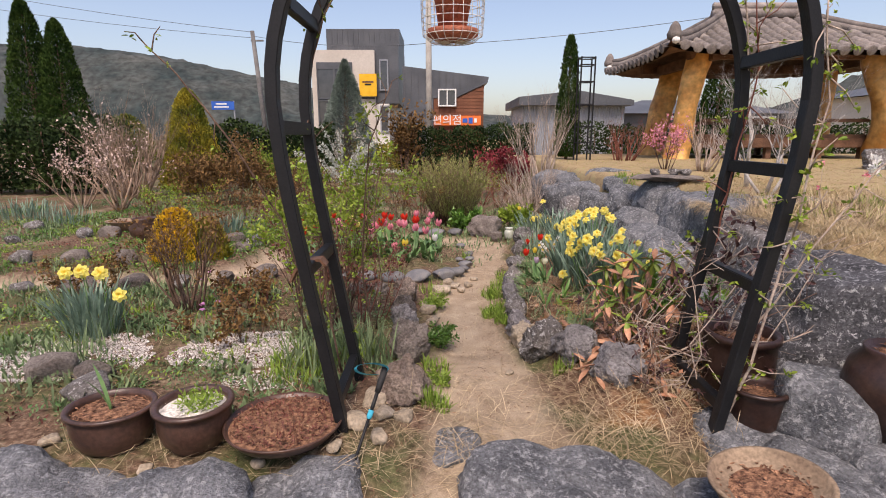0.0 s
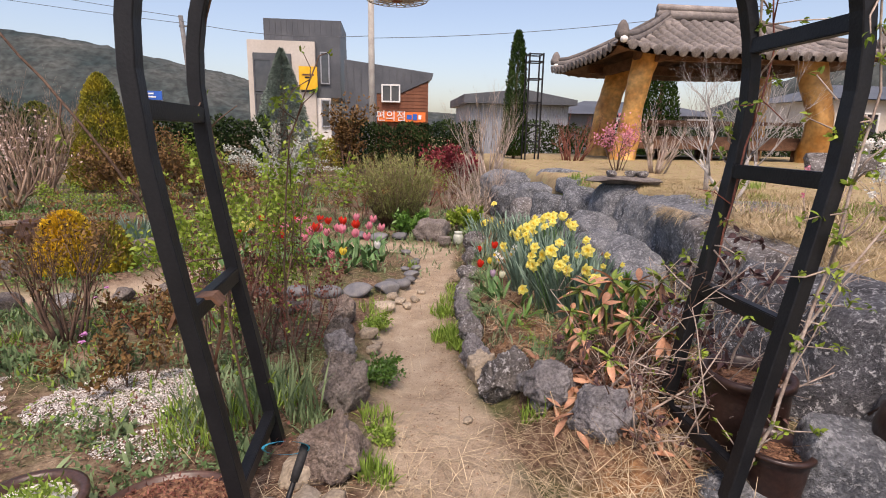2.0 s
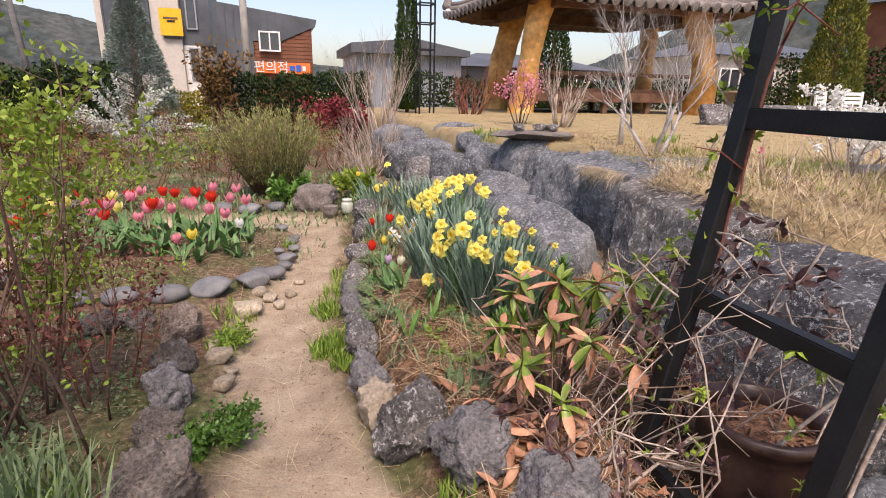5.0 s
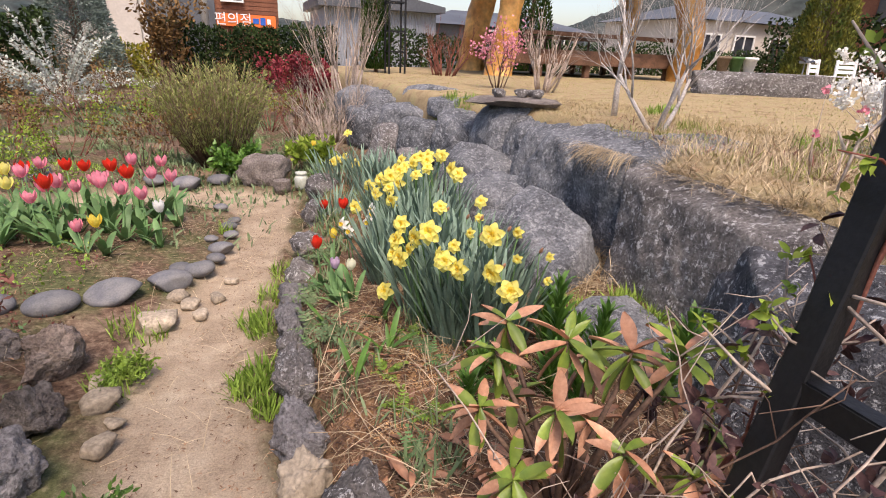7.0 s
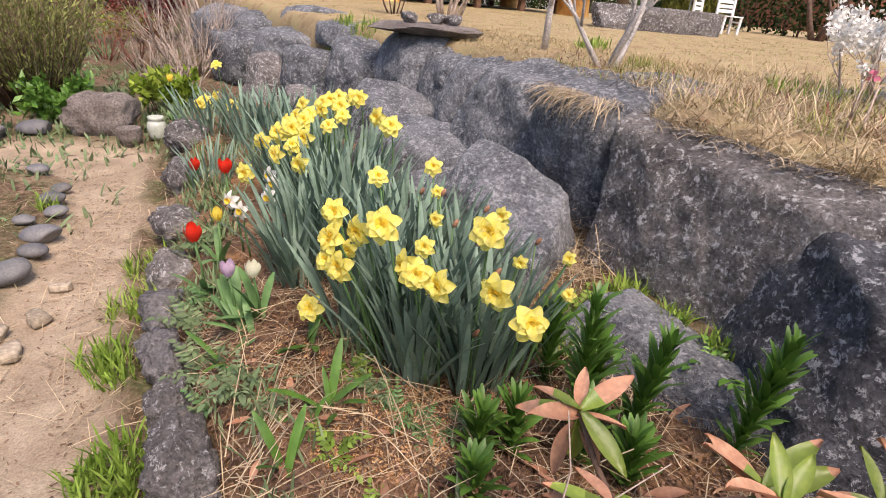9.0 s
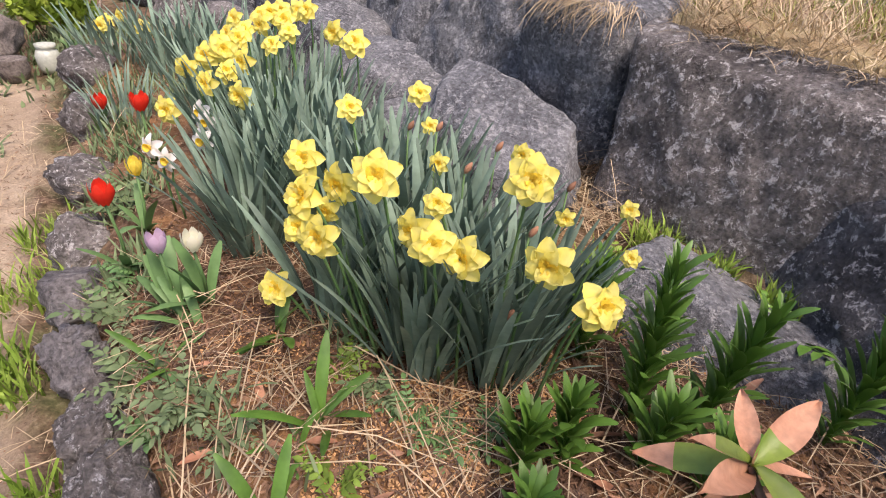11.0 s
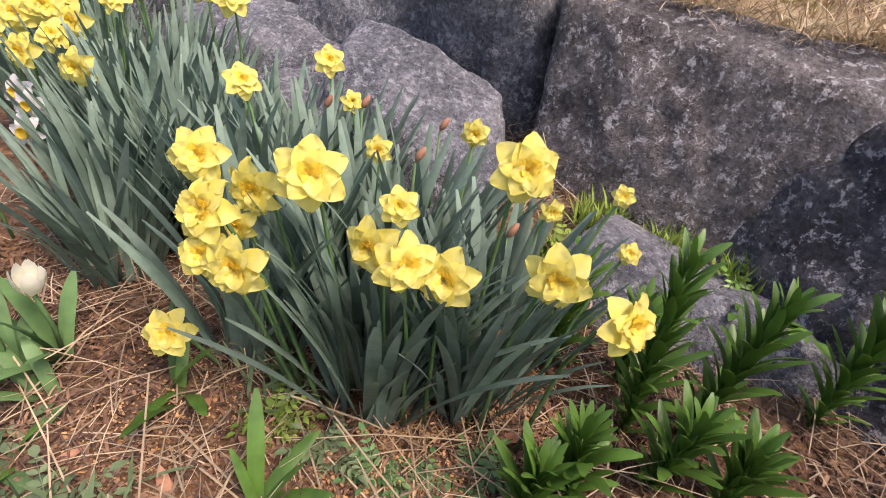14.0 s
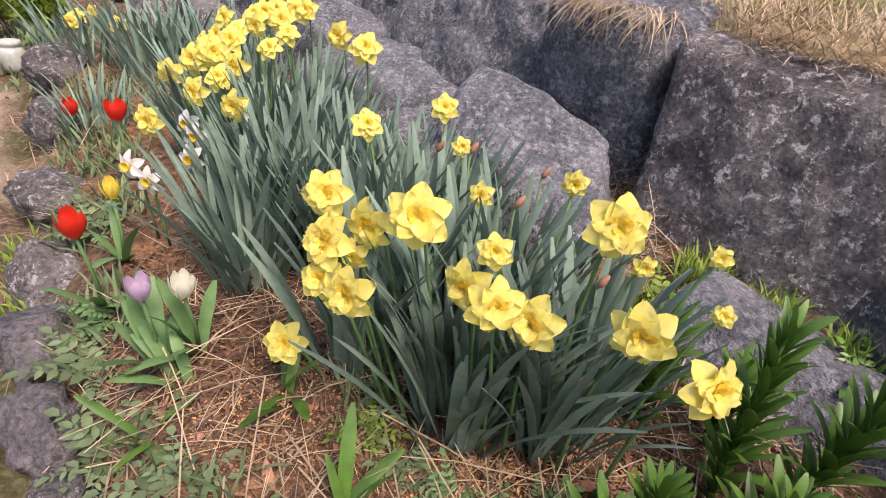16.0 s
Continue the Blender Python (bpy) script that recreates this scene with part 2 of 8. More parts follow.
M_GOLD = mat("golden_conifer", (0.62, 0.36, 0.015), (0.48, 0.36, 0.03), 0.7, 2.0, 30, 0.1, island=0.35, dark=0.2)
M_GOLDGREEN = mat("gold_green_conifer", (0.09, 0.13, 0.015), (0.38, 0.30, 0.025), 0.7, 2.0, 30, 0.1, island=0.4, dark=0.2)
M_DARKGOLD = mat("dark_gold_conifer", (0.05, 0.08, 0.013), (0.20, 0.19, 0.03), 0.7, 3.0, 30, 0.1, island=0.45, dark=0.2)
M_BLUECON = mat("blue_green_conifer", (0.13, 0.18, 0.15), (0.23, 0.285, 0.245), 0.7, 3.0, 30, 0.1, island=0.35, dark=0.2)
M_SILVER = mat("silver_leaf", (0.42, 0.46, 0.40), (0.60, 0.63, 0.57), 0.6, 5, 40, 0.1, island=0.25, dark=0.1)
M_OLIVE = mat("olive_needle_bush", (0.19, 0.215, 0.06), (0.31, 0.325, 0.115), 0.7, 5, 40, 0.1, island=0.35, dark=0.15)
M_BROWNBUSH = mat("brown_azalea_leaf", (0.12, 0.06, 0.02), (0.20, 0.115, 0.04), 0.75, 3, 40, 0.1, island=0.4, dark=0.2)
M_REDBUSH = mat("red_maple_leaf", (0.17, 0.018, 0.028), (0.29, 0.04, 0.048), 0.6, 4, 40, 0.1, island=0.35, dark=0.2)
M_YOUNG = mat("young_rose_leaf", (0.15, 0.245, 0.028), (0.30, 0.385, 0.055), 0.5, 6, 40, 0.1, island=0.35, dark=0.15, thin=0.25)
M_BARBERRY = mat("brown_red_leaf", (0.13, 0.045, 0.035), (0.22, 0.085, 0.06), 0.65, 4, 40, 0.1, island=0.35, dark=0.2)
M_BLOSSOM = mat("pale_pink_blossom", (0.66, 0.47, 0.42), (0.76, 0.60, 0.52), 0.6, 10, 50, 0.0, island=0.1, dark=0.06, thin=0.2)
# distance haze is mixed into the hill's blue-grey colours; no haze is rendered
M_HILL = mat("hazy_wooded_hill", (0.026, 0.040, 0.040), (0.078, 0.085, 0.078), 0.95, 0.05, 0.3, 0.0, dark=0.5)
M_GRAVEL = mat("white_gravel", (0.58, 0.54, 0.50), (0.78, 0.74, 0.70), 0.85, 20, 60, 0.2, island=0.3)
M_SAWDUST = mat("sawdust", (0.42, 0.22, 0.09), (0.62, 0.37, 0.18), 0.9, 9, 60, 0.0, island=0.35)
M_MULCH = mat("bark_mulch", (0.12, 0.066, 0.042), (0.34, 0.20, 0.12), 0.9, 8, 60, 0.4, island=0.5)


# ---- mesh helpers ----
class Geo:
    """Collects faces; made into one mesh."""
    def __init__(self):
        self.v, self.f, self.k = [], [], []

    def add(self, vs, fs, k=0):
        o = len(self.v)
        self.v.extend(vs)
        self.f.extend(tuple(i + o for i in f) for f in fs)
        self.k.extend([k] * len(fs))

    def mesh(self, name, *mats, smooth=True):
        me = bpy.data.meshes.new(name)
        me.from_pydata([tuple(p) for p in self.v], [], self.f)
        for m in mats:
            me.materials.append(m)
        if len(mats) > 1:
            me.polygons.foreach_set("material_index", self.k)
        me.polygons.foreach_set("use_smooth", [smooth] * len(self.f))
        me.update()
        return me


def thing(name, label, category, at=(0, 0, 0), rz=0, group="", data=None, kind=""):
    ob = tagged(new(name, data), label, category, group, kind)
    ob.matrix_basis = pose(*at, 0, 0, rz)
    return ob


def sub(name, data, parent, m=None, label=""):
    """One mesh object under a thing, in its own space."""
    ob = tagged(new(name, data), label)
    ob.parent = parent
    if m is not None:
        ob.matrix_basis = m
    return ob


def bm_mesh(bm, name, material, smooth=False):
    me = bpy.data.meshes.new(name)
    bm.to_mesh(me)
    bm.free()
    me.materials.append(material)
    if smooth:
        me.polygons.foreach_set("use_smooth", [True] * len(me.polygons))
    return me


def box_mesh(name, sx, sy, sz, material, bevel=0.01, origin=(0, 0, 0)):
    bm = bmesh.new()
    bmesh.ops.create_cube(bm, size=1, matrix=Matrix.Translation(origin) @ Matrix.Diagonal((sx, sy, sz, 1)))
    if bevel:
        bmesh.ops.bevel(bm, geom=bm.edges[:], offset=min(bevel, 0.3 * min(sx, sy, sz)), segments=2, affect="EDGES")
    return bm_mesh(bm, name, material)


def lathe(name, profile, material, n=32, wob=0.0):
    """Turned shape from (radius, height) pairs."""
    g = Geo()
    vs = [(r * math.cos(2 * math.pi * i / n) * (1 + wob * math.sin(3 * i)), r * math.sin(2 * math.pi * i / n), z) for r, z in profile for i in range(n)]
    fs = [(j * n + i, j * n + (i + 1) % n, (j + 1) * n + (i + 1) % n, (j + 1) * n + i) for j in range(len(profile) - 1) for i in range(n)]
    g.add(vs, fs)
    return g.mesh(name, material)


def tube(g, pts, radii, n=5, k=0):
    """A tapering pipe along points."""
    vs, fs = [], []
    for i, p in enumerate(pts):
        p = Vector(p)
        d = (Vector(pts[min(i + 1, len(pts) - 1)]) - Vector(pts[max(i - 1, 0)])).normalized()
        a = d.orthogonal().normalized() if i == 0 else (a - d * a.dot(d)).normalized()
        b = d.cross(a)
        vs += [p + (a * math.cos(2 * math.pi * j / n) + b * math.sin(2 * math.pi * j / n)) * radii[i] for j in range(n)]
    for i in range(len(pts) - 1):
        fs += [(i * n + j, i * n + (j + 1) % n, (i + 1) * n + (j + 1) % n, (i + 1) * n + j) for j in range(n)]
    fs.append(tuple(range(n - 1, -1, -1)))
    fs.append(tuple(range((len(pts) - 1) * n, len(pts) * n)))
    g.add(vs, fs, k)


def bar_mesh(name, pts, w, d, material):
    """Square-section bar along points in a plane of constant depth axis (0, 1, 0)."""
    g = Geo()
    vs, fs = [], []
    for i, p in enumerate(pts):
        p = Vector(p)
        t = (Vector(pts[min(i + 1, len(pts) - 1)]) - Vector(pts[max(i - 1, 0)])).normalized()
        s = t.cross(Vector((0, 1, 0))).normalized() if abs(t.y) < 0.9 else Vector((0, 0, 1))
        u = t.cross(s).normalized()
        c = 0.14
        for a, b in ((1, 1 - c), (1 - c, 1), (c - 1, 1), (-1, 1 - c), (-1, c - 1), (c - 1, -1), (1 - c, -1), (1, c - 1)):
            vs.append(p + s * a * w / 2 + u * b * d / 2)
    for i in range(len(pts) - 1):
        fs += [(i * 8 + j, i * 8 + (j + 1) % 8, i * 8 + 8 + (j + 1) % 8, i * 8 + 8 + j) for j in range(8)]
    fs += [tuple(range(7, -1, -1)), tuple(range(len(vs) - 8, len(vs)))]
    g.add(vs, fs)
    return g.mesh(name, material, smooth=False)


def blade(g, p, az, length, width, lean, droop, segs=4, k=0, twist=0.0):
    """A strap leaf or grass blade from p: lean from upright (radians), bending by droop along its length."""
    ca, sa = math.cos(az), math.sin(az)
    sx, sy = -math.sin(az + twist), math.cos(az + twist)
    x, y, z = p
    vs, fs = [], []
    st = length / segs
    for i in range(segs + 1):
        f = i / segs
        w = width * (0.75 + 0.5 * f if f < 0.5 else 1.0 - (2 * f - 1) ** 2.2) * 0.5
        if i == segs:
            vs.append((x, y, z))
        else:
            vs += [(x - sx * w, y - sy * w, z), (x + sx * w, y + sy * w, z)]
        a = lean + droop * f
        x, y, z = x + math.sin(a) * ca * st, y + math.sin(a) * sa * st, z + math.cos(a) * st
    for i in range(segs - 1):
        fs.append((2 * i, 2 * i + 1, 2 * i + 3, 2 * i + 2))
    fs.append((2 * segs - 2, 2 * segs - 1, 2 * segs))
    g.add(vs, fs, k)


def leaf(g, p, d, up, L, W, fold=0.25, curl=0.2, k=0):
    """A folded, curled leaf with a midrib; d its direction."""
    d = Vector(d).normalized()
    s = d.cross(Vector(up))
    s = s.normalized() if s.length > 1e-4 else d.orthogonal().normalized()
    n = s.cross(d).normalized()
    p = Vector(p)
    at = lambda f, w, h: p + d * L * f + s * w * W / 2 + n * (h - curl * L * f * f)
    h = fold * W / 2
    vs = [at(0, 0, 0), at(0.3, -0.85, h), at(0.3, 0, 0), at(0.3, 0.85, h), at(0.65, -0.8, h), at(0.65, 0, 0), at(0.65, 0.8, h), at(1, 0, 0)]
    g.add(vs, [(0, 2, 1), (0, 3, 2), (1, 2, 5, 4), (2, 3, 6, 5), (4, 5, 7), (5, 6, 7)], k)


def leaflet(g, p, d, up, L, W, k=0):
    """A small leaf of two faces."""
    d = Vector(d).normalized()
    s = d.cross(Vector(up))
    s = s.normalized() if s.length > 1e-4 else d.orthogonal().normalized()
    n = s.cross(d)
    p = Vector(p)
    m = p + d * L * 0.45
    g.add([p, m - s * W / 2 + n * W * 0.15, p + d * L, m + s * W / 2 + n * W * 0.15], [(0, 1, 2), (0, 2, 3)], k)


def rvec(rng, flat=1.0):
    v = Vector((rng.gauss(0, 1), rng.gauss(0, 1), rng.gauss(0, flat)))
    return v.normalized() if v.length > 1e-6 else Vector((0, 0, 1))


def branch(g, rng, p, d, L, r, depth, tips, spread=0.6, kids=3, wig=0.12, n=5, k=0, rise=0.15, shrink=0.68):
    """A limb that forks; the ends go into tips."""
    p, d = Vector(p), Vector(d).normalized()
    pts, rad, st = [p.copy()], [r], 3
    for i in range(st):
        d = (d + rvec(rng) * wig + Vector((0, 0, rise * 0.3))).normalized()
        p = p + d * L / st
        pts.append(p.copy())
        rad.append(r * (1 - 0.45 * (i + 1) / st) if depth else r * (1 - 0.7 * (i + 1) / st))
    tube(g, pts, rad, n if depth > 1 else 3, k)
    tips.append((p.copy(), d.copy(), depth))
    if depth:
        for i in range(kids):
            f = 1.0 if i == 0 else rng.uniform(0.35, 1.0)
            j = min(int(f * st), st - 1)
            q = pts[j].lerp(pts[j + 1], f * st - j) if f < 1 else pts[-1]
            e = (d + rvec(rng) * spread + Vector((0, 0, rise))).normalized()
            branch(g, rng, q, e, L * shrink * rng.uniform(0.75, 1.2), rad[min(j + 1, st)] * 0.72, depth - 1, tips, spread, kids, wig, n, k, rise, shrink)


def sstep(a, b, x):
    t = min(max((x - a) / (b - a), 0.0), 1.0)
    return t * t * (3 - 2 * t)


def lerp_table(tab, y):
    if y <= tab[0][0]:
        return tab[0][1]
    for (a, u), (b, v) in zip(tab, tab[1:]):
        if y <= b:
            return u + (v - u) * (y - a) / (b - a)
    return tab[-1][1]


# ---- lie of the land ----
PATH_L = [(0, -0.6), (2.3, -0.1), (3.4, -0.08), (4.3, -0.16), (5.1, -0.14), (5.6, 0.08), (6.4, 0.3), (7.0, 0.3), (7.6, 0.1)]
PATH_R = [(0, 1.0), (2.5, 0.62), (3.4, 0.56), (4.3, 0.50), (5.1, 0.56), (6.0, 0.72), (7.2, 0.9), (7.9, 0.9)]
TERRACE = [(0, 3.2), (2.3, 2.9), (2.8, 2.6), (3.3, 2.28), (4.3, 2.30), (4.55, 2.42), (4.8, 2.48), (5.6, 2.66), (6.6, 2.82), (7.4, 2.72), (8.5, 2.4), (10, 2.35), (14, 2.3), (18, 2.2)]
SIDE_PATH = [(-7.0, 5.0), (-4.2, 5.25), (-2.6, 5.4), (-2.15, 5.9), (-2.05, 6.7), (-1.5, 7.6), (0.0, 7.75), (0.6, 7.5)]


def seg_dist(x, y, line):
    best = 9.0
    for (ax, ay), (bx, by) in zip(line, line[1:]):
        dx, dy = bx - ax, by - ay
        t = min(max(((x - ax) * dx + (y - ay) * dy) / (dx * dx + dy * dy), 0), 1)
        best = min(best, math.hypot(x - ax - t * dx, y - ay - t * dy))
    return best


def path_mask(x, y):
    """1 on the trodden earth, 0 in the beds."""
    n = 0.05 * noise.noise((x * 5, y * 5, 2))
    m = 0.0
    if -1 < y < 8:
        m = sstep(-0.02, 0.12, x - lerp_table(PATH_L, y) + n) * sstep(-0.02, 0.12, lerp_table(PATH_R, y) - x + n) * (1 - sstep(7.6, 8.0, y)) * sstep(-0.9, 1.2, y + 0.8 * noise.noise((x * 2, y * 2, 5)))
    if y > 4 and x < 1.2:
        m = max(m, 1 - sstep(0.2, 0.4, seg_dist(x, y, SIDE_PATH) + n))
    return m


def lawn_mask(x, y):
    xb = lerp_table(TERRACE, y)
    return sstep(-0.05, 0.3, x - xb + 0.06 * noise.noise((x * 3, y * 3, 7)))


def height(x, y):
    xb = lerp_table(TERRACE, y) + (0.4 * noise.noise((0, y * 0.7, 9)) if y < 1.5 else 0)
    m = path_mask(x, y)
    right = x - lerp_table(PATH_R, y)
    bed = 0.0
    if right > 0:
        top = 0.22 if y < 7 else 0.22 - 0.1 * sstep(7, 9, y)
        bed = top * sstep(0.0, 0.35, right) * (0.25 + 0.75 * sstep(2.2, 2.9, y)) + 0.10 * sstep(xb - 0.8, xb - 0.05, x) * sstep(2.4, 3.2, y)
    else:
        bed = 0.05 * (1 - m) + 0.05 * sstep(0.1, 0.6, lerp_table(PATH_L, y) - x) * (1 - m)
    front = 0.10 * (1 - sstep(2.9, 3.7, y)) * (1 - 0.6 * sstep(0, 0.4, right)) * sstep(-0.9, -0.3, x)
    z = bed + front - 0.20 * (1 - sstep(1.6, 2.35, y))
    lawn = 0.95 + 0.05 * sstep(2.5, 6, x) + 0.02 * noise.noise((x, y, 3))
    if y < 3.4:
        lawn = 0.45 + (lawn - 0.45) * sstep(2.4, 3.4, y + 0.6 * sstep(2.6, 3.6, x))
    f = sstep(-0.12, 0.3, x - xb)
    if y > 16:
        f *= 1 - sstep(17, 30, y)
    z = z + (lawn - z) * f
    near = 1 - sstep(9, 14, max(abs(x), abs(y - 4)))
    return z + near * (0.018 * noise.noise((x * 4, y * 4, 0)) * (1 - 0.6 * m) + 0.006 * noise.noise((x * 17, y * 17, 1)))


def grid_line(stops):
    out = []
    for (a, s), (b, _) in zip(stops, stops[1:]):
        n = max(int(round((b - a) / s)), 1)
        out += [a + (b - a) * i / n for i in range(n)]
    return out + [stops[-1][0]]


xs = grid_line([(-900, 100), (-100, 20), (-20, 1.5), (-8, 0.25), (-3, 0.055), (3.4, 0.12), (6, 0.4), (14, 2), (20, 20), (100, 100), (900, 1)])
ys = grid_line([(-100, 20), (-20, 2), (-2, 0.25), (1.5, 0.055), (8, 0.12), (11, 0.4), (20, 2), (30, 20), (100, 100), (900, 1)])
gv = [(x, y, height(x, y)) for y in ys for x in xs]
nx = len(xs)
gf = [(j * nx + i, j * nx + i + 1, (j + 1) * nx + i + 1, (j + 1) * nx + i) for j in range(len(ys) - 1) for i in range(nx - 1)]
me = bpy.data.meshes.new("ground")
me.from_pydata(gv, [], gf)
me.polygons.foreach_set("use_smooth", [True] * len(gf))
att = me.attributes.new("cover", "FLOAT_COLOR", "POINT")
cover = []
for x, y, z in gv:
    right_bed = sstep(0.05, 0.3, x - lerp_table(PATH_R, y)) * (1 - 0.6 * sstep(-0.6, -0.2, x - lerp_table(TERRACE, y))) * (1 - sstep(6.5, 8, y)) * (1 - sstep(1.5, 1.8, x) * (1 - sstep(2.9, 3.3, y))) if 2.4 < y < 9 else 0.0
    cover += [path_mask(x, y), lawn_mask(x, y), right_bed, 1.0]
att.data.foreach_set("color", cover)


def ground_mat():
    m = bpy.data.materials.new("garden_ground")
    m.use_nodes = True
    n, l = m.node_tree.nodes, m.node_tree.links
    b = n["Principled BSDF"]
    at, sep, geo = n.new("ShaderNodeAttribute"), n.new("ShaderNodeSeparateColor"), n.new("ShaderNodeNewGeometry")
    at.attribute_name = "cover"
    l.new(at.outputs["Color"], sep.inputs[0])

    def tex(scale, detail=4.0, rough=0.6):
        t = n.new("ShaderNodeTexNoise")
        t.inputs["Scale"].default_value, t.inputs["Detail"].default_value, t.inputs["Roughness"].default_value = scale, detail, rough
        l.new(geo.outputs["Position"], t.inputs["Vector"])
        return t.outputs["Fac"]

    def ramp(v, stops):
        r = n.new("ShaderNodeValToRGB")
        while len(r.color_ramp.elements) < len(stops):
            r.color_ramp.elements.new(0.5)
        for e, (p, c) in zip(r.color_ramp.elements, stops):
            e.position, e.color = p, (*c, 1)
        l.new(v, r.inputs[0])
        return r.outputs[0]

    def mix(f, a, c):
        x = n.new("ShaderNodeMix")
        x.data_type = "RGBA"
        l.new(f, x.inputs[0])
        l.new(a, x.inputs[6])
        l.new(c, x.inputs[7])
        return x.outputs[2]

    broad, mid, fine, grit = tex(0.9), tex(5), tex(28, 6, 0.7), tex(140, 3)
    soil = ramp(fine, [(0.3, (0.045, 0.027, 0.019)), (0.5, (0.15, 0.094, 0.064)), (0.68, (0.30, 0.215, 0.152))])
    moss = ramp(fine, [(0.3, (0.04, 0.048, 0.02)), (0.55, (0.115, 0.12, 0.055)), (0.7, (0.22, 0.20, 0.115))])
    soil = mix(ramp(tex(1.7, 7, 0.65), [(0.45, (0, 0, 0)), (0.58, (1, 1, 1))]), soil, moss)
    dust = ramp(fine, [(0.3, (0.19, 0.135, 0.09)), (0.7, (0.36, 0.275, 0.19))])
    soil = mix(ramp(broad, [(0.56, (0, 0, 0)), (0.66, (1, 1, 1))]), soil, dust)
    mulch = ramp(fine, [(0.3, (0.11, 0.055, 0.03)), (0.5, (0.27, 0.145, 0.072)), (0.7, (0.46, 0.26, 0.13))])
    leafmould = ramp(fine, [(0.3, (0.06, 0.035, 0.024)), (0.5, (0.16, 0.095, 0.062)), (0.7, (0.30, 0.205, 0.145))])
    mulch = mix(ramp(tex(3.2), [(0.42, (1, 1, 1)), (0.6, (0, 0, 0))]), mulch, leafmould)
    sand = ramp(tex(3.5, 8, 0.68), [(0.3, (0.26, 0.195, 0.135)), (0.5, (0.385, 0.30, 0.215)), (0.68, (0.48, 0.39, 0.285))])
    lawn = ramp(mid, [(0.3, (0.25, 0.175, 0.10)), (0.5, (0.37, 0.28, 0.16)), (0.7, (0.34, 0.295, 0.15))])
    c = mix(sep.outputs[2], soil, mulch)
    c = mix(sep.outputs[1], c, lawn)
    c = mix(sep.outputs[0], c, sand)
    hsv, mr = n.new("ShaderNodeHueSaturation"), n.new("ShaderNodeMapRange")
    mr.inputs[1].default_value, mr.inputs[2].default_value, mr.inputs[3].default_value, mr.inputs[4].default_value = 0.3, 0.7, 0.75, 1.2
    l.new(grit, mr.inputs[0])
    l.new(mr.outputs[0], hsv.inputs["Value"])
    l.new(c, hsv.inputs["Color"])
    l.new(hsv.outputs[0], b.inputs["Base Color"])
    b.inputs["Roughness"].default_value, b.inputs["Specular IOR Level"].default_value = 0.95, 0.1
    b1, b2 = n.new("ShaderNodeBump"), n.new("ShaderNodeBump")
    b1.inputs["Strength"].default_value, b1.inputs["Distance"].default_value = 0.6, 0.03
    b2.inputs["Strength"].default_value, b2.inputs["Distance"].default_value = 0.5, 0.006
    l.new(fine, b1.inputs["Height"])
    l.new(grit, b2.inputs["Height"])
    l.new(b1.outputs[0], b2.inputs["Normal"])
    l.new(b2.outputs[0], b.inputs["Normal"])
    return m


me.materials.append(ground_mat())
ground = tagged(new("ground", me), "sandy garden ground with planted beds and a dormant terrace lawn", "ground", kind="structure")


# ---- stones ----
def boulder(name, label, c, size, rz=0, seed=1, cuts=9, rough=0.05, material=None, boxy=0.0, tilt=(0, 0), detail=4, group="", freq=2.2, category="rock"):
    """An irregular stone: a ball squared off, chipped by planes and roughened. c: centre."""
    rng = random.Random(seed)
    bm = bmesh.new()
    bmesh.ops.create_icosphere(bm, subdivisions=detail, radius=1)
    planes = []
    for _ in range(cuts):
        nrm = rvec(rng)
        planes.append((nrm, rng.uniform(0.58, 0.84)))
    off = Vector((seed * 3.7, seed * 1.3, seed * 7.1))
    for v in bm.verts:
        p = v.co.copy()
        if boxy:
            q = max(abs(p.x), abs(p.y), abs(p.z))
            p = p.lerp(p / q, boxy)
        for nrm, d in planes:
            e = p.dot(nrm) - d * (1 + 0.35 * boxy)
            if e > 0:
                p -= nrm * e
        k = 1 + rough * 1.2 * noise.fractal(p * freq + off, 0.9, 2.0, 5) + rough * 0.45 * noise.noise(p * freq * 6 + off) - rough * 0.9 * max(0, noise.noise(p * freq * 2.6 + off) - 0.25)
        v.co = Vector((p.x * k * size[0] / 2, p.y * k * size[1] / 2, p.z * k * size[2] / 2))
    me = bm_mesh(bm, name, material or M_ROCK, True)
    ob = tagged(new(name, me), label, category, group)
    ob.matrix_basis = pose(*c, tilt[0], tilt[1], rz)
    return ob


def crag(name, label, c, planes, seed, material, rough=0.03, detail=5, sharp=16, group="", category="rock"):
    """An angular quarried block about c, bounded by planes (normal, distance) with worn arrises and a broken surface."""
    bm = bmesh.new()
    bmesh.ops.create_icosphere(bm, subdivisions=detail, radius=1)
    faces = [(Vector(n).normalized(), d) for n, d in planes]
    off = Vector((seed * 3.7, seed * 1.3, seed * 7.1))
    for v in bm.verts:
        u = v.co.normalized()
        k = 0.0
        for n, d in faces:
            e = u.dot(n) / d
            if e > 0:
                k += e ** sharp
        p = u * k ** (-1.0 / sharp)
        w = p + off
        h = rough * (1.3 * noise.fractal(w * 3.0, 0.8, 2.0, 4) + 0.8 * (0.5 - abs(noise.noise(w * 7.0))) + 0.2 * noise.noise(w * 22.0))
        v.co = p + u * h
    me = bm_mesh(bm, name, material, True)
    ob = tagged(new(name, me), label, category, group)
    ob.matrix_basis = pose(*c)
    return ob


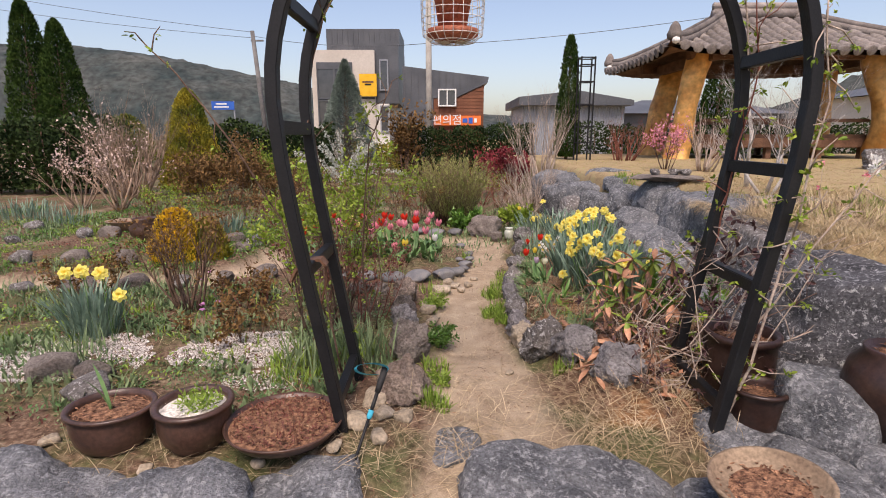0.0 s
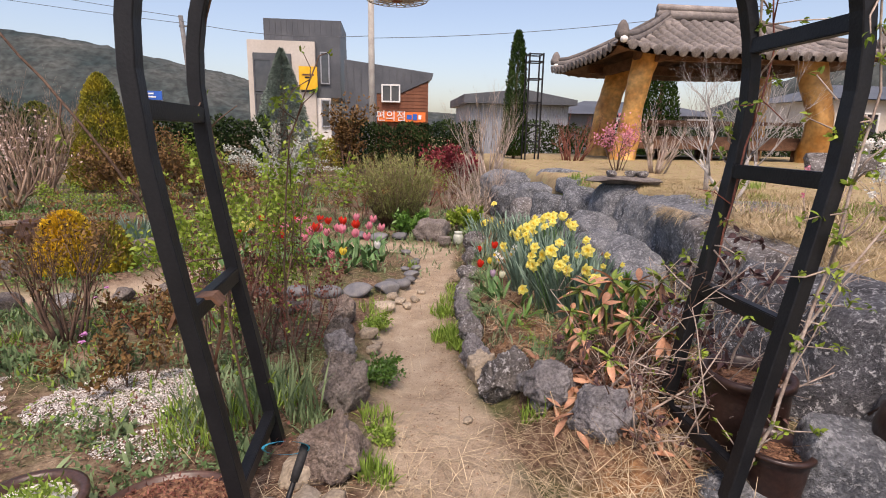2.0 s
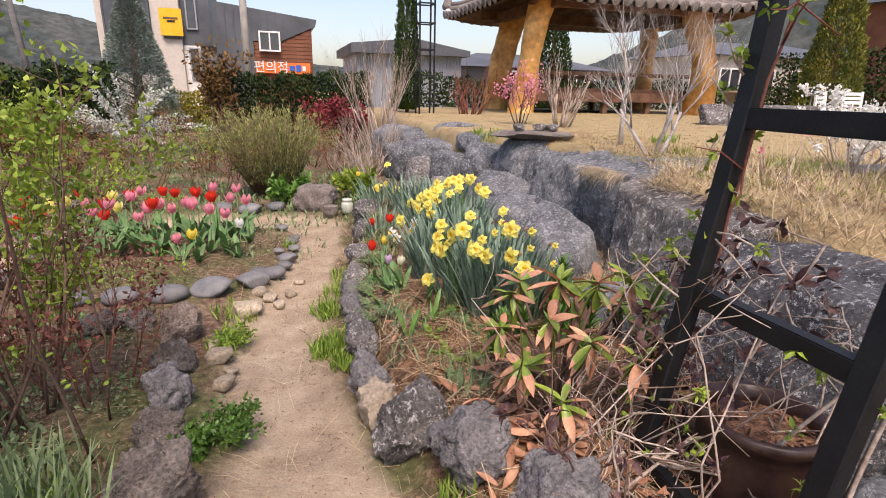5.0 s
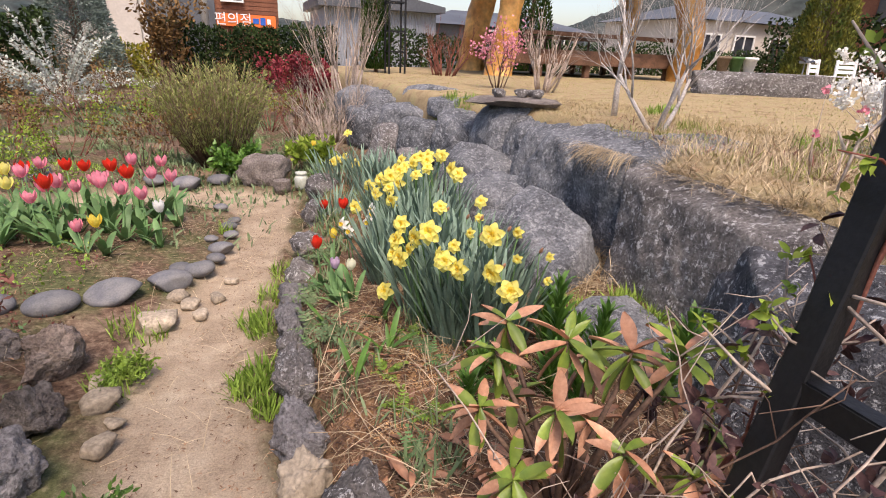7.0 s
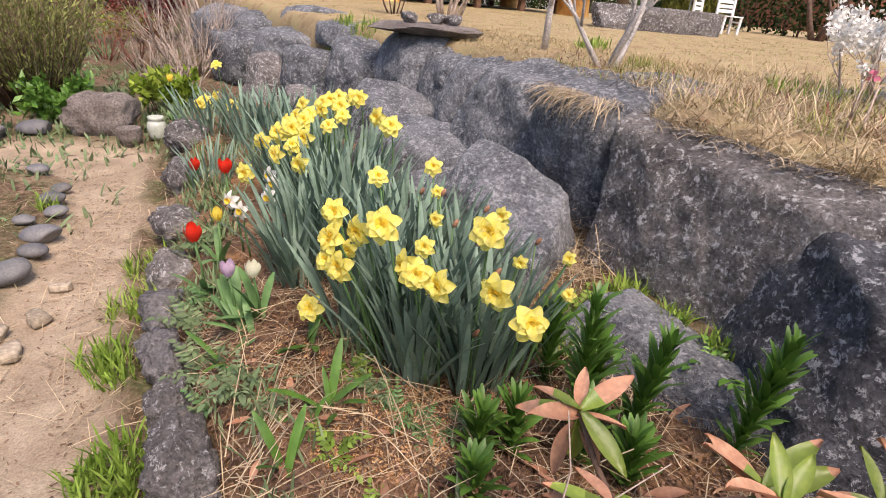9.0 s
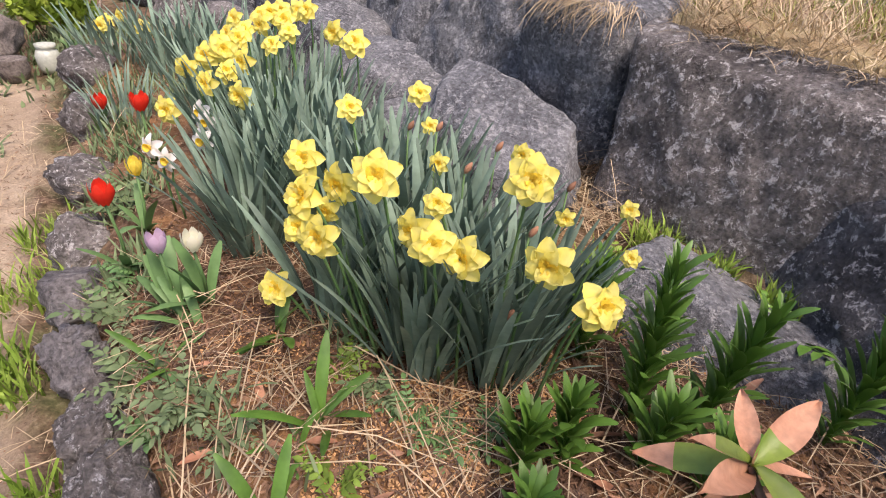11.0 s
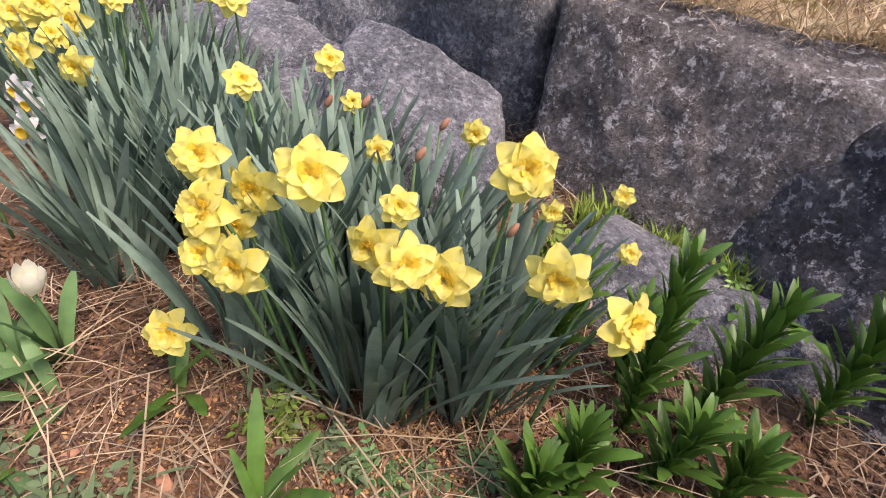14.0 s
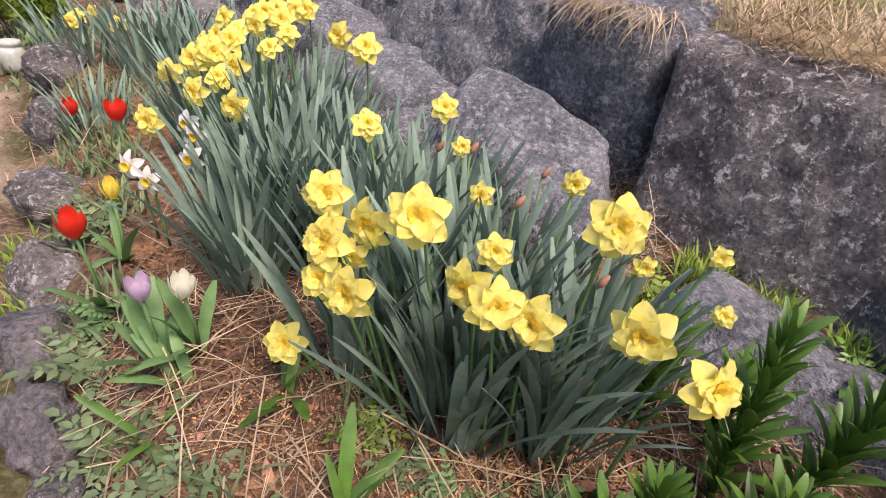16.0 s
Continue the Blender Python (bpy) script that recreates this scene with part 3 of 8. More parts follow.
def block_planes(size, seed, rz=0, top=(0, 0), loose=0.22):
    """Six tilted sides and some knocked-off corners for a block of that size; top: the slope of its upper face."""
    q = random.Random(seed)
    hx, hy, hz = size[0] / 2, size[1] / 2, size[2] / 2
    j = lambda: q.uniform(-loose, loose)
    out = [((-1, j(), 0.15 + j()), hx), ((1, j(), j()), hx), ((j(), 1, 0.1 + j()), hy), ((j(), -1, 0.1 + j()), hy), ((top[0] + j() * 0.4, top[1] + j() * 0.4, 1), hz), ((0, 0, -1), hz)]
    for sx in (-1, 1):
        for sy in (-1, 1):
            n = Vector((sx * hy, sy * hx, q.uniform(0, 0.5) * min(hx, hy))).normalized()
            out.append((tuple(n), q.uniform(0.74, 0.98) * (hx * abs(n.x) + hy * abs(n.y) + 0.3 * hz * n.z)))
    for _ in range(4):
        n = Vector((q.uniform(-1, 1) / hx, q.uniform(-1, 1) / hy, q.uniform(0.5, 1) / hz)).normalized()
        out.append((tuple(n), q.uniform(0.66, 0.85) * (hx * abs(n.x) + hy * abs(n.y) + hz * abs(n.z))))
    m = pose(0, 0, 0, 0, 0, rz).to_3x3()
    return [(tuple(m @ Vector(n)), d) for n, d in out]


T = "terrace boulders"
B_DARK = "dark grey angular boulder with pale lichen veins in the terrace bank"
B_GREY = "blue-grey weathered boulder holding the lawn terrace bank"
crag("boulder", "large dark slab-faced boulder with a flat pale top in the bank", (2.68, 4.04, 0.45), [((-1, 0.06, 0.13), 0.43), ((-0.30, -0.05, 1), 0.50), ((-0.35, 1, 0), 0.56), ((-0.85, 0.6, 0.05), 0.60), ((0, -1, 0), 0.56), ((1, 0, 0), 0.45), ((0, 0, -1), 0.5), ((-0.75, -0.8, 0.2), 0.66), ((0.40, 0, 1), 0.365)], 11, M_ROCK_DARK, 0.018, 6, 60, T)
crag("boulder", "blackish rough boulder with a sloping bluish top by the arch", (2.45, 3.15, 0.30), [((-0.74, 0.59, 0.31), 0.60), ((-0.9, -0.1, 0.42), 0.52), ((-0.22, 0.0, 1), 0.53), ((0, -1, 0.1), 0.58), ((1, 0, 0), 0.5), ((0, 0, -1), 0.5), ((0.2, 1, 0), 0.68), ((-0.6, -0.75, 0.2), 0.62), ((0.35, 0, 1), 0.50)], 12, M_ROCK_BLACK, 0.03, 6, 40, T)
crag("boulder", "low sloping grey boulder half buried in the mulched bed", (1.98, 3.80, 0.20), [((-0.75, -0.15, 0.62), 0.155), ((0.1, -0.1, 1), 0.19), ((1, 0, 0), 0.18), ((0, 1, 0.25), 0.36), ((-0.1, -1, 0.3), 0.44), ((-1, 0, 0), 0.2), ((0, 0, -1), 0.3)], 13, M_ROCK, 0.022, 5, 14, T)
crag("boulder", "pointed grey boulder slab leaning against the bank", (2.10, 4.82, 0.36), [((-0.40, -0.36, 1), 0.215), ((-1, -0.20, 0.30), 0.25), ((1, 0.15, 0.35), 0.17), ((-0.2, 1, 0.25), 0.37), ((0.45, -1, 0.25), 0.30), ((0, 0, -1), 0.4), ((-0.7, 0.7, 0.35), 0.33)], 14, M_ROCK, 0.028, 6, 26, T)
crag("boulder", B_GREY, (2.76, 5.34, 0.64), [((-1, -0.12, 0.22), 0.33), ((-0.12, 0, 1), 0.31), ((0.1, 1, 0.1), 0.36), ((0, -1, 0.1), 0.34), ((1, 0, 0), 0.22), ((0, 0, -1), 0.5), ((-0.7, 0.4, 0.6), 0.42)], 15, M_ROCK, 0.024, 6, 34, T)
crag("boulder", "grey-brown boulder draped with dry straw under the lawn edge", (2.74, 4.82, 0.66), [((-1, 0.05, -0.12), 0.36), ((-0.06, 0, 1), 0.29), ((0, 1, 0), 0.26), ((0, -1, 0.1), 0.24), ((1, 0, 0), 0.28), ((0, 0, -1), 0.5), ((-0.6, -0.5, 0.6), 0.42)], 16, M_ROCK, 0.03, 5, 12, T)
# (centre, size, turn, seed, material, slope of the top)
for c, s, rz, seed, m, tp in [
    ((3.10, 4.95, 0.88), (1.1, 0.62, 0.20), -4, 25, M_ROCK, (0, 0)),
    ((2.32, 5.86, 0.36), (0.62, 0.92, 0.40), 24, 17, M_ROCK, (-0.3, -0.1)),
    ((2.02, 5.30, 0.28), (0.36, 0.40, 0.36), 12, 41, M_ROCK, (-0.2, 0)),
    ((2.98, 6.02, 0.66), (0.62, 0.66, 0.52), 16, 18, M_ROCK, (-0.1, 0)),
    ((3.06, 6.66, 0.64), (0.56, 0.60, 0.52), -8, 19, M_ROCK, (-0.1, 0)),
    ((2.50, 6.75, 0.38), (0.56, 0.70, 0.40), 30, 20, M_ROCK, (-0.2, -0.2)),
    ((2.98, 7.16, 0.68), (0.62, 0.62, 0.58), -14, 21, M_ROCK, (-0.1, -0.1)),
    ((2.66, 7.62, 0.56), (0.5, 0.5, 0.50), 20, 44, M_ROCK, (-0.1, -0.1)),
    ((2.08, 7.45, 0.30), (0.32, 0.34, 0.34), 0, 22, M_ROCK_DARK, (0, 0)),
    ((2.44, 8.10, 0.42), (0.62, 0.62, 0.58), 40, 23, M_ROCK, (0, -0.2)),
    ((2.10, 8.60, 0.36), (0.34, 0.42, 0.46), 10, 24, M_ROCK_DARK, (0, 0)),
    ((2.48, 8.95, 0.48), (0.66, 0.80, 0.60), 60, 26, M_ROCK, (-0.1, 0)),
    ((2.10, 9.60, 0.42), (0.55, 0.62, 0.55), 20, 42, M_ROCK, (-0.1, 0)),
    ((2.50, 10.2, 0.54), (0.8, 0.9, 0.62), 10, 27, M_ROCK, (0, -0.1)),
    ((2.36, 11.3, 0.56), (0.8, 1.0, 0.6), 0, 28, M_ROCK, (0, 0)),
    ((2.9, 8.3, 0.84), (0.7, 0.6, 0.22), 0, 29, M_ROCK, (0, 0)),
    ((3.0, 9.7, 0.86), (0.8, 0.6, 0.24), 30, 30, M_ROCK, (0, 0)),
    ((4.3, 4.35, 0.95), (1.0, 0.45, 0.12), -20, 31, M_ROCK, (0, 0)),
    ((3.55, 3.35, 0.90), (0.7, 0.3, 0.14), 10, 43, M_ROCK, (0, 0)),
    ((1.80, 2.30, 0.12), (0.36, 0.46, 0.62), 30, 32, M_ROCK, (0, -0.3)),
    ((2.05, 2.02, 0.0), (0.52, 0.5, 0.42), 0, 33, M_ROCK, (0, 0)),
    ((1.62, 2.02, -0.02), (0.46, 0.42, 0.40), 40, 34, M_ROCK, (0, 0)),
    ((2.45, 1.9, 0.0), (0.6, 0.6, 0.5), 10, 35, M_ROCK_DARK, (0, 0)),
    ((1.95, 1.66, -0.06), (0.5, 0.4, 0.36), 70, 36, M_ROCK, (0, 0)),
    ((1.50, 2.34, 0.02), (0.5, 0.44, 0.34), -10, 37, M_ROCK, (0, 0)),
    ((2.32, 2.32, 0.2), (0.5, 0.5, 0.7), 0, 38, M_ROCK_BLACK, (0, 0)),
]:
    crag("boulder", B_GREY if m is M_ROCK else B_DARK, c, block_planes(s, seed, rz, tp), seed, m, 0.03, 5, 12, T)

L_EDGE = "pitted brown lava stone edging the garden path"
# path edging: (x, y, length across, along, height, seed, material)
for x, y, a, b, h, seed, m, lab in [
    (-0.36, 4.68, 0.23, 0.26, 0.30, 41, M_CONGL, L_EDGE), (-0.34, 4.33, 0.22, 0.20, 0.24, 42, M_LAVA, L_EDGE), (-0.31, 4.01, 0.23, 0.22, 0.26, 43, M_EDGE, L_EDGE),
    (-0.28, 3.67, 0.22, 0.22, 0.28, 44, M_LAVA, L_EDGE), (-0.22, 3.26, 0.26, 0.27, 0.35, 45, M_LAVA, L_EDGE), (-0.22, 2.70, 0.32, 0.32, 0.30, 46, M_CONGL, "pale brown lumpy conglomerate stone by the arch foot"),
    (0.64, 4.80, 0.17, 0.25, 0.20, 47, M_EDGE, L_EDGE), (0.63, 4.56, 0.17, 0.25, 0.22, 48, M_ROCK_DARK, L_EDGE), (0.62, 4.29, 0.20, 0.32, 0.27, 49, M_ROCK_DARK, L_EDGE), (0.60, 3.97, 0.19, 0.36, 0.25, 62, M_EDGE, L_EDGE),
    (0.69, 3.40, 0.32, 0.34, 0.34, 50, M_ROCK_DARK, L_EDGE), (0.84, 3.10, 0.30, 0.32, 0.30, 51, M_EDGE, L_EDGE), (0.98, 2.76, 0.32, 0.26, 0.24, 52, M_EDGE, L_EDGE),
    (0.69, 5.10, 0.20, 0.28, 0.18, 53, M_EDGE, L_EDGE), (0.74, 5.42, 0.22, 0.28, 0.22, 54, M_ROCK_DARK, L_EDGE), (0.84, 5.85, 0.24, 0.28, 0.2, 55, M_ROCK_DARK, L_EDGE),
    (0.98, 6.5, 0.28, 0.3, 0.24, 56, M_ROCK_DARK, L_EDGE), (1.12, 7.2, 0.3, 0.34, 0.26, 57, M_ROCK_DARK, L_EDGE),
    (0.64, 8.12, 0.62, 0.42, 0.42, 58, M_LAVA, "large brown stone lying where the path bends"), (0.6, 3.66, 0.18, 0.22, 0.3, 59, M_TAN, "pale tan stone among the path edging"),
    (-0.62, 4.9, 0.22, 0.2, 0.16, 60, M_LAVA, L_EDGE), (-0.8, 4.85, 0.24, 0.2, 0.16, 61, M_LAVA, L_EDGE),
]:
    boulder("edging_stone", lab, (x, y, height(x, y) + h * 0.22), (a, b, h), (seed * 37) % 50 - 25, seed, 14, 0.15, m, 0.35, (0, 0), 5 if y < 5 else 4, "path edging stones", 2.6)

FLAT = "flat-topped grey boulder at the garden entrance step"
for c, s, rz, seed in [((-1.85, 1.98, 0.02), (1.0, 0.5, 0.36), 3, 71), ((-1.08, 1.86, 0.0), (0.72, 0.5, 0.42), 0, 72), ((-0.62, 2.0, 0.0), (0.62, 0.42, 0.30), 10, 73),
                       ((-0.08, 2.30, 0.06), (0.52, 0.34, 0.18), 8, 74), ((0.52, 1.96, 0.03), (1.0, 0.66, 0.38), -6, 75), ((-2.8, 2.1, 0.0), (0.9, 0.5, 0.3), 0, 76), ((1.26, 1.86, -0.02), (0.6, 0.56, 0.34), 0, 77)]:
    crag("step_boulder", FLAT, (c[0], c[1], c[2] - 0.045), block_planes((s[0] * 0.88, s[1] * 0.88, s[2]), seed, rz, (0, -0.12)), seed, M_ROCK, 0.042, 5, 12, "entrance boulders")
# rounded pebbles along the tulip bed
rng = random.Random(5)
for i, (x, y, a) in enumerate([(-1.05, 5.3, .2), (-.8, 5.32, .24), (-.52, 5.3, .26), (-.26, 5.42, .3), (0.0, 5.55, .26), (0.14, 5.75, .22), (0.24, 5.96, .13), (.27, 6.13, .18), (.33, 6.4, .12), (.31, 6.58, .14), (.35, 6.84, .11), (.24, 7.1, .13), (.2, 6.28, .1), (-.1, 8.1, .3), (.2, 8.18, .26), (-.4, 8.1, .22), (0.05, 5.75, .16)]):
    boulder("pebble", "smooth blue-grey river pebble bordering the tulip bed", (x, y, height(x, y) + 0.035), (a, a * 0.8, a * 0.5), rng.uniform(-30, 30), 90 + i, 2, 0.03, M_PEBBLE, 0.0, (0, 0), 3, "tulip bed pebbles", category="pebble")
for i, (x, y, a) in enumerate([(-.02, 5.12, .2), (.12, 5.32, .12), (.18, 5.18, .1), (.26, 5.4, .1), (.05, 5.42, .12), (-.13, 4.42, .15), (-.10, 4.16, .12), (-.16, 4.55, .1), (-.07, 4.3, .08), (.34, 5.62, .09), (-.3, 2.45, .12), (-.36, 2.6, .16), (-.42, 2.36, .14), (-.2, 2.44, .1), (0.55, 2.2, .08), (.42, 3.1, .06), (-1.35, 2.12, .08), (-.98, 2.1, .1), (-.85, 2.16, .07), (-1.9, 2.3, .09), (-.5, 2.2, .08), (-.3, 2.25, .1)]):
    boulder("tan_stone", "small pale tan stone beside the path", (x, y, height(x, y) + a * 0.2), (a, a * 0.8, a * 0.5), i * 40, 120 + i, 10, 0.07, M_TAN, 0.85, (0, 0), 3, "small tan stones")
# stones along the far side path and left beds
for i in range(34):
    px, py = [(-5.6, 4.75), (-5.1, 4.8), (-4.6, 4.85), (-4.1, 4.9), (-3.6, 5.0), (-3.1, 5.02), (-2.6, 5.05), (-2.2, 5.2), (-1.85, 5.4), (-1.65, 5.8), (-1.6, 6.2), (-5.4, 6.0), (-4.9, 6.05), (-4.3, 6.1), (-3.7, 6.0), (-3.2, 6.05), (-2.75, 6.3), (-2.6, 6.7), (-2.55, 7.1), (-4.4, 7.6), (-4.9, 7.7), (-5.3, 7.7), (-2.3, 7.9), (-6.2, 6.3), (-6.0, 7.2), (-2.9, 7.3), (-2.0, 8.3), (-1.5, 8.4), (-3.4, 7.5), (-7, 8), (-6.6, 8.4), (-2.15, 3.0), (-2.45, 3.05), (-2.0, 2.75)][i]
    a = rng.uniform(0.18, 0.34)
    boulder("edging_stone", "rough dark stone bordering the side path", (px + rng.uniform(-.05, .05), py, height(px, py) + 0.05), (a, a * rng.uniform(.7, 1), a * 0.7), rng.uniform(0, 180), 200 + i, 8, 0.09, M_LAVA if i % 3 else M_ROCK_DARK, 0.2, (0, 0), 3, "side path stones")

# ---- garden arch ----
ARCH_X = 0.42
PROFILE = [(0.885, 0.06), (0.93, 0.30), (0.985, 0.62), (1.04, 0.92), (1.085, 1.18), (1.125, 1.45), (1.145, 1.70)] + [(1.145 * math.cos(radians(d)), 1.72 + 1.12 * math.sin(radians(d))) for d in (6, 12, 18, 24, 30, 36, 42, 48, 54, 60, 66, 72, 78, 84, 90)]
arch = thing("garden_arch", "black painted steel garden arch spanning the path entrance", "arch", (ARCH_X, 2.6, 0))
for y in (-0.27, 0.27):
    for s in (-1, 1):
        sub("post", bar_mesh("post", [(s * w, y, z) for w, z in PROFILE], 0.052, 0.06, M_BLACK), arch)
for s, zs in ((-1, (0.30, 0.95, 1.59, 2.1)), (1, (0.28, 0.87, 1.40, 1.92))):
    for z in zs:
        w = lerp_table([(b, a) for a, b in PROFILE[:12]], z)
        sub("rung", box_mesh("rung", 0.045, 0.50, 0.06, M_BLACK, 0.004), arch, pose(s * w, 0, z))
for a in (45, 70, 90, 110, 135):
    sub("rung", box_mesh("rung", 0.045, 0.50, 0.05, M_BLACK, 0.004), arch, pose(1.145 * math.cos(radians(a)), 0, 1.72 + 1.12 * math.sin(radians(a)), 0, 90 - a, 0))

# ---- pots ----
POT_Z1, POT_Z2, POT_Z3 = height(-1.6, 2.33) - 0.01, height(-1.2, 2.33) - 0.01, height(-0.76, 2.31) + 0.02

def pot(name, label, at, profile, material, fill_r, fill_z, fill=M_SOILPOT, fill_name="potting_mix", sx=1.0, rz=0, group="", tilt=0):
    ob = thing(name, label, "pot", at, rz, group)
    ob.matrix_basis = pose(*at, 0, tilt, rz)
    sub("body", lathe("body", profile, material, 40), ob, Matrix.Diagonal((sx, 1, 1, 1)))
    g = Geo()
    r2 = random.Random(len(label))
    vs = [(0, 0, fill_z + 0.01)] + [(fill_r * math.cos(i * math.pi / 12), fill_r * math.sin(i * math.pi / 12), fill_z) for i in range(24)]
    g.add(vs, [(0, 1 + i, 1 + (i + 1) % 24) for i in range(24)])
    for _ in range(260):
        a, q = r2.uniform(0, 6.283), fill_r * 0.96 * math.sqrt(r2.random())
        leaf(g, (q * math.cos(a), q * math.sin(a), fill_z + r2.uniform(0, 0.012)), rvec(r2, 0.3), (0, 0, 1), r2.uniform(0.012, 0.035), r2.uniform(0.006, 0.016))
    sub(fill_name, g.mesh(fill_name, fill), ob, Matrix.Diagonal((sx, 1, 1, 1)))
    return ob


def pot_profile(rb, rm, rt, h, lip=0.015, wall=0.012):
    return [(0.001, 0), (rb, 0), (rb * 1.02, 0.01), ((rb + rm) / 2 * 1.04, h * 0.2), (rm, h * 0.5), ((rm + rt) / 2 * 1.01, h * 0.75), (rt, h * 0.9), (rt + lip, h * 0.91), (rt + lip, h * 0.985), (rt + lip * 0.4, h), (rt - wall * 0.5, h * 0.99), (rt - wall, h * 0.85), (rm - wall, h * 0.6), (0.001, h * 0.55)]


pot("flower_pot", "dark brown oval clay pot with bark chips and a sprouting bulb", (-1.6, 2.33, POT_Z1), pot_profile(0.13, 0.165, 0.165, 0.20), M_ONGGI, 0.152, 0.165, sx=1.15)
pot("flower_pot", "round-bellied brown glazed pot with green seedlings and grit", (-1.2, 2.33, POT_Z2), pot_profile(0.12, 0.17, 0.16, 0.22, 0.025), M_ONGGI, 0.15, 0.185, M_GRAVEL, "grit")
pot("planting_bowl", "wide shallow brown clay bowl filled with bark mulch", (-0.76, 2.31, POT_Z3), [(0.001, 0), (0.17, 0), (0.24, 0.04), (0.272, 0.08), (0.278, 0.092), (0.272, 0.096), (0.264, 0.085), (0.24, 0.06), (0.001, 0.05)], M_ONGGI, 0.262, 0.076)
pot("flower_pot", "tall dark brown glazed pot with dry compost behind the arch", (1.60, 2.67, 0.12), pot_profile(0.15, 0.175, 0.172, 0.42, 0.018, 0.016), M_ONGGI_DARK, 0.16, 0.36)
pot("flower_pot", "small dark brown glazed pot in front of a tall one", (1.53, 2.37, 0.15), pot_profile(0.095, 0.115, 0.122, 0.22, 0.016, 0.014), M_ONGGI_DARK, 0.105, 0.17)
pot("planting_bowl", "chipped pale clay bowl holding dry soil on the boulder", (1.26, 1.78, 0.14), [(0.001, 0), (0.12, 0), (0.18, 0.06), (0.205, 0.125), (0.215, 0.13), (0.215, 0.14), (0.20, 0.14), (0.185, 0.10), (0.001, 0.07)], M_CLAY, 0.185, 0.09, tilt=-8)
pot("storage_jar", "large brown glazed earthenware jar on the boulder", (2.06, 2.20, 0.20), [(0.001, 0), (0.13, 0), (0.19, 0.12), (0.22, 0.24), (0.20, 0.34), (0.15, 0.40), (0.155, 0.42), (0.14, 0.425), (0.13, 0.40), (0.001, 0.39)], M_ONGGI_DARK, 0.12, 0.395)
pot("storage_jar", "small dark earthenware jar in the far bed", (-4.35, 7.6, 0.04), [(0.001, 0), (0.12, 0), (0.2, 0.14), (0.21, 0.22), (0.15, 0.34), (0.16, 0.36), (0.145, 0.36), (0.13, 0.33), (0.001, 0.3)], M_ONGGI, 0.12, 0.31)
pot("planting_bowl", "shallow grey clay bowl set on a stone in the far bed", (-5.0, 8.2, 0.12), [(0.001, 0), (0.14, 0), (0.2, 0.1), (0.26, 0.14), (0.27, 0.15), (0.25, 0.15), (0.19, 0.11), (0.001, 0.1)], M_CLAY, 0.19, 0.11)
jar = thing("ceramic_jar", "small pale green glazed jar at the bend of the path", "jar", (1.0, 7.86, height(1.0, 7.86)))
jar.scale = (0.8, 0.8, 0.88)
sub("body", lathe("body", [(0.001, 0), (0.07, 0), (0.085, 0.03), (0.09, 0.12), (0.075, 0.155), (0.06, 0.165), (0.07, 0.175), (0.075, 0.2), (0.06, 0.2), (0.001, 0.17)], M_CELADON, 24), jar)
jar = thing("ceramic_jar", "small brown jar beside a white one", "jar", (0.80, 7.78, height(0.8, 7.78)))
sub("body", lathe("body", [(0.001, 0), (0.07, 0), (0.09, 0.07), (0.08, 0.11), (0.085, 0.13), (0.07, 0.13), (0.001, 0.1)], M_LAVA, 24), jar)

# ---- hanging wire basket with red pots ----
bk = thing("hanging_basket", "white wire basket holding stacked red clay pots hung from the arch", "basket", (0.045, 2.62, 1.98))
g = Geo()
for i in range(20):
    a = i * math.pi / 10
    tube(g, [(r * math.cos(a), r * math.sin(a), z) for r, z in ((0.02, 0), (0.105, 0.004), (0.14, 0.035), (0.147, 0.15), (0.147, 0.3), (0.145, 0.42))], [0.0018] * 6, 4)
for z, r in ((0.0, 0.06), (0.004, 0.105), (0.03, 0.138), (0.065, 0.143), (0.10, 0.146), (0.135, 0.147), (0.17, 0.147), (0.205, 0.147), (0.24, 0.147), (0.28, 0.147), (0.32, 0.147), (0.37, 0.146), (0.42, 0.145)):
    tube(g, [(r * math.cos(i * math.pi / 16), r * math.sin(i * math.pi / 16), z) for i in range(33)], [0.0018] * 33, 4)
sub("wire_cage", g.mesh("wire_cage", M_WIRE), bk)
sub("saucer", lathe("saucer", [(0.001, 0.012), (0.085, 0.012), (0.118, 0.03), (0.122, 0.055), (0.112, 0.055), (0.1, 0.035), (0.001, 0.03)], M_TERRA), bk)
sub("pot", lathe("pot", [(0.001, 0.056), (0.065, 0.056), (0.085, 0.19), (0.098, 0.195), (0.10, 0.235), (0.088, 0.235), (0.08, 0.2), (0.001, 0.19)], M_TERRA), bk)
g = Geo()
for i in range(3):
    a = i * 2.1
    tube(g, [(0.145 * math.cos(a), 0.145 * math.sin(a), 0.42), (0, 0, 0.78)], [0.002, 0.002], 4)
tube(g, [(0, 0, 0.78), (0, 0, 0.80)], [0.003, 0.003], 4)
sub("hanger", g.mesh("hanger", M_WIRE), bk)

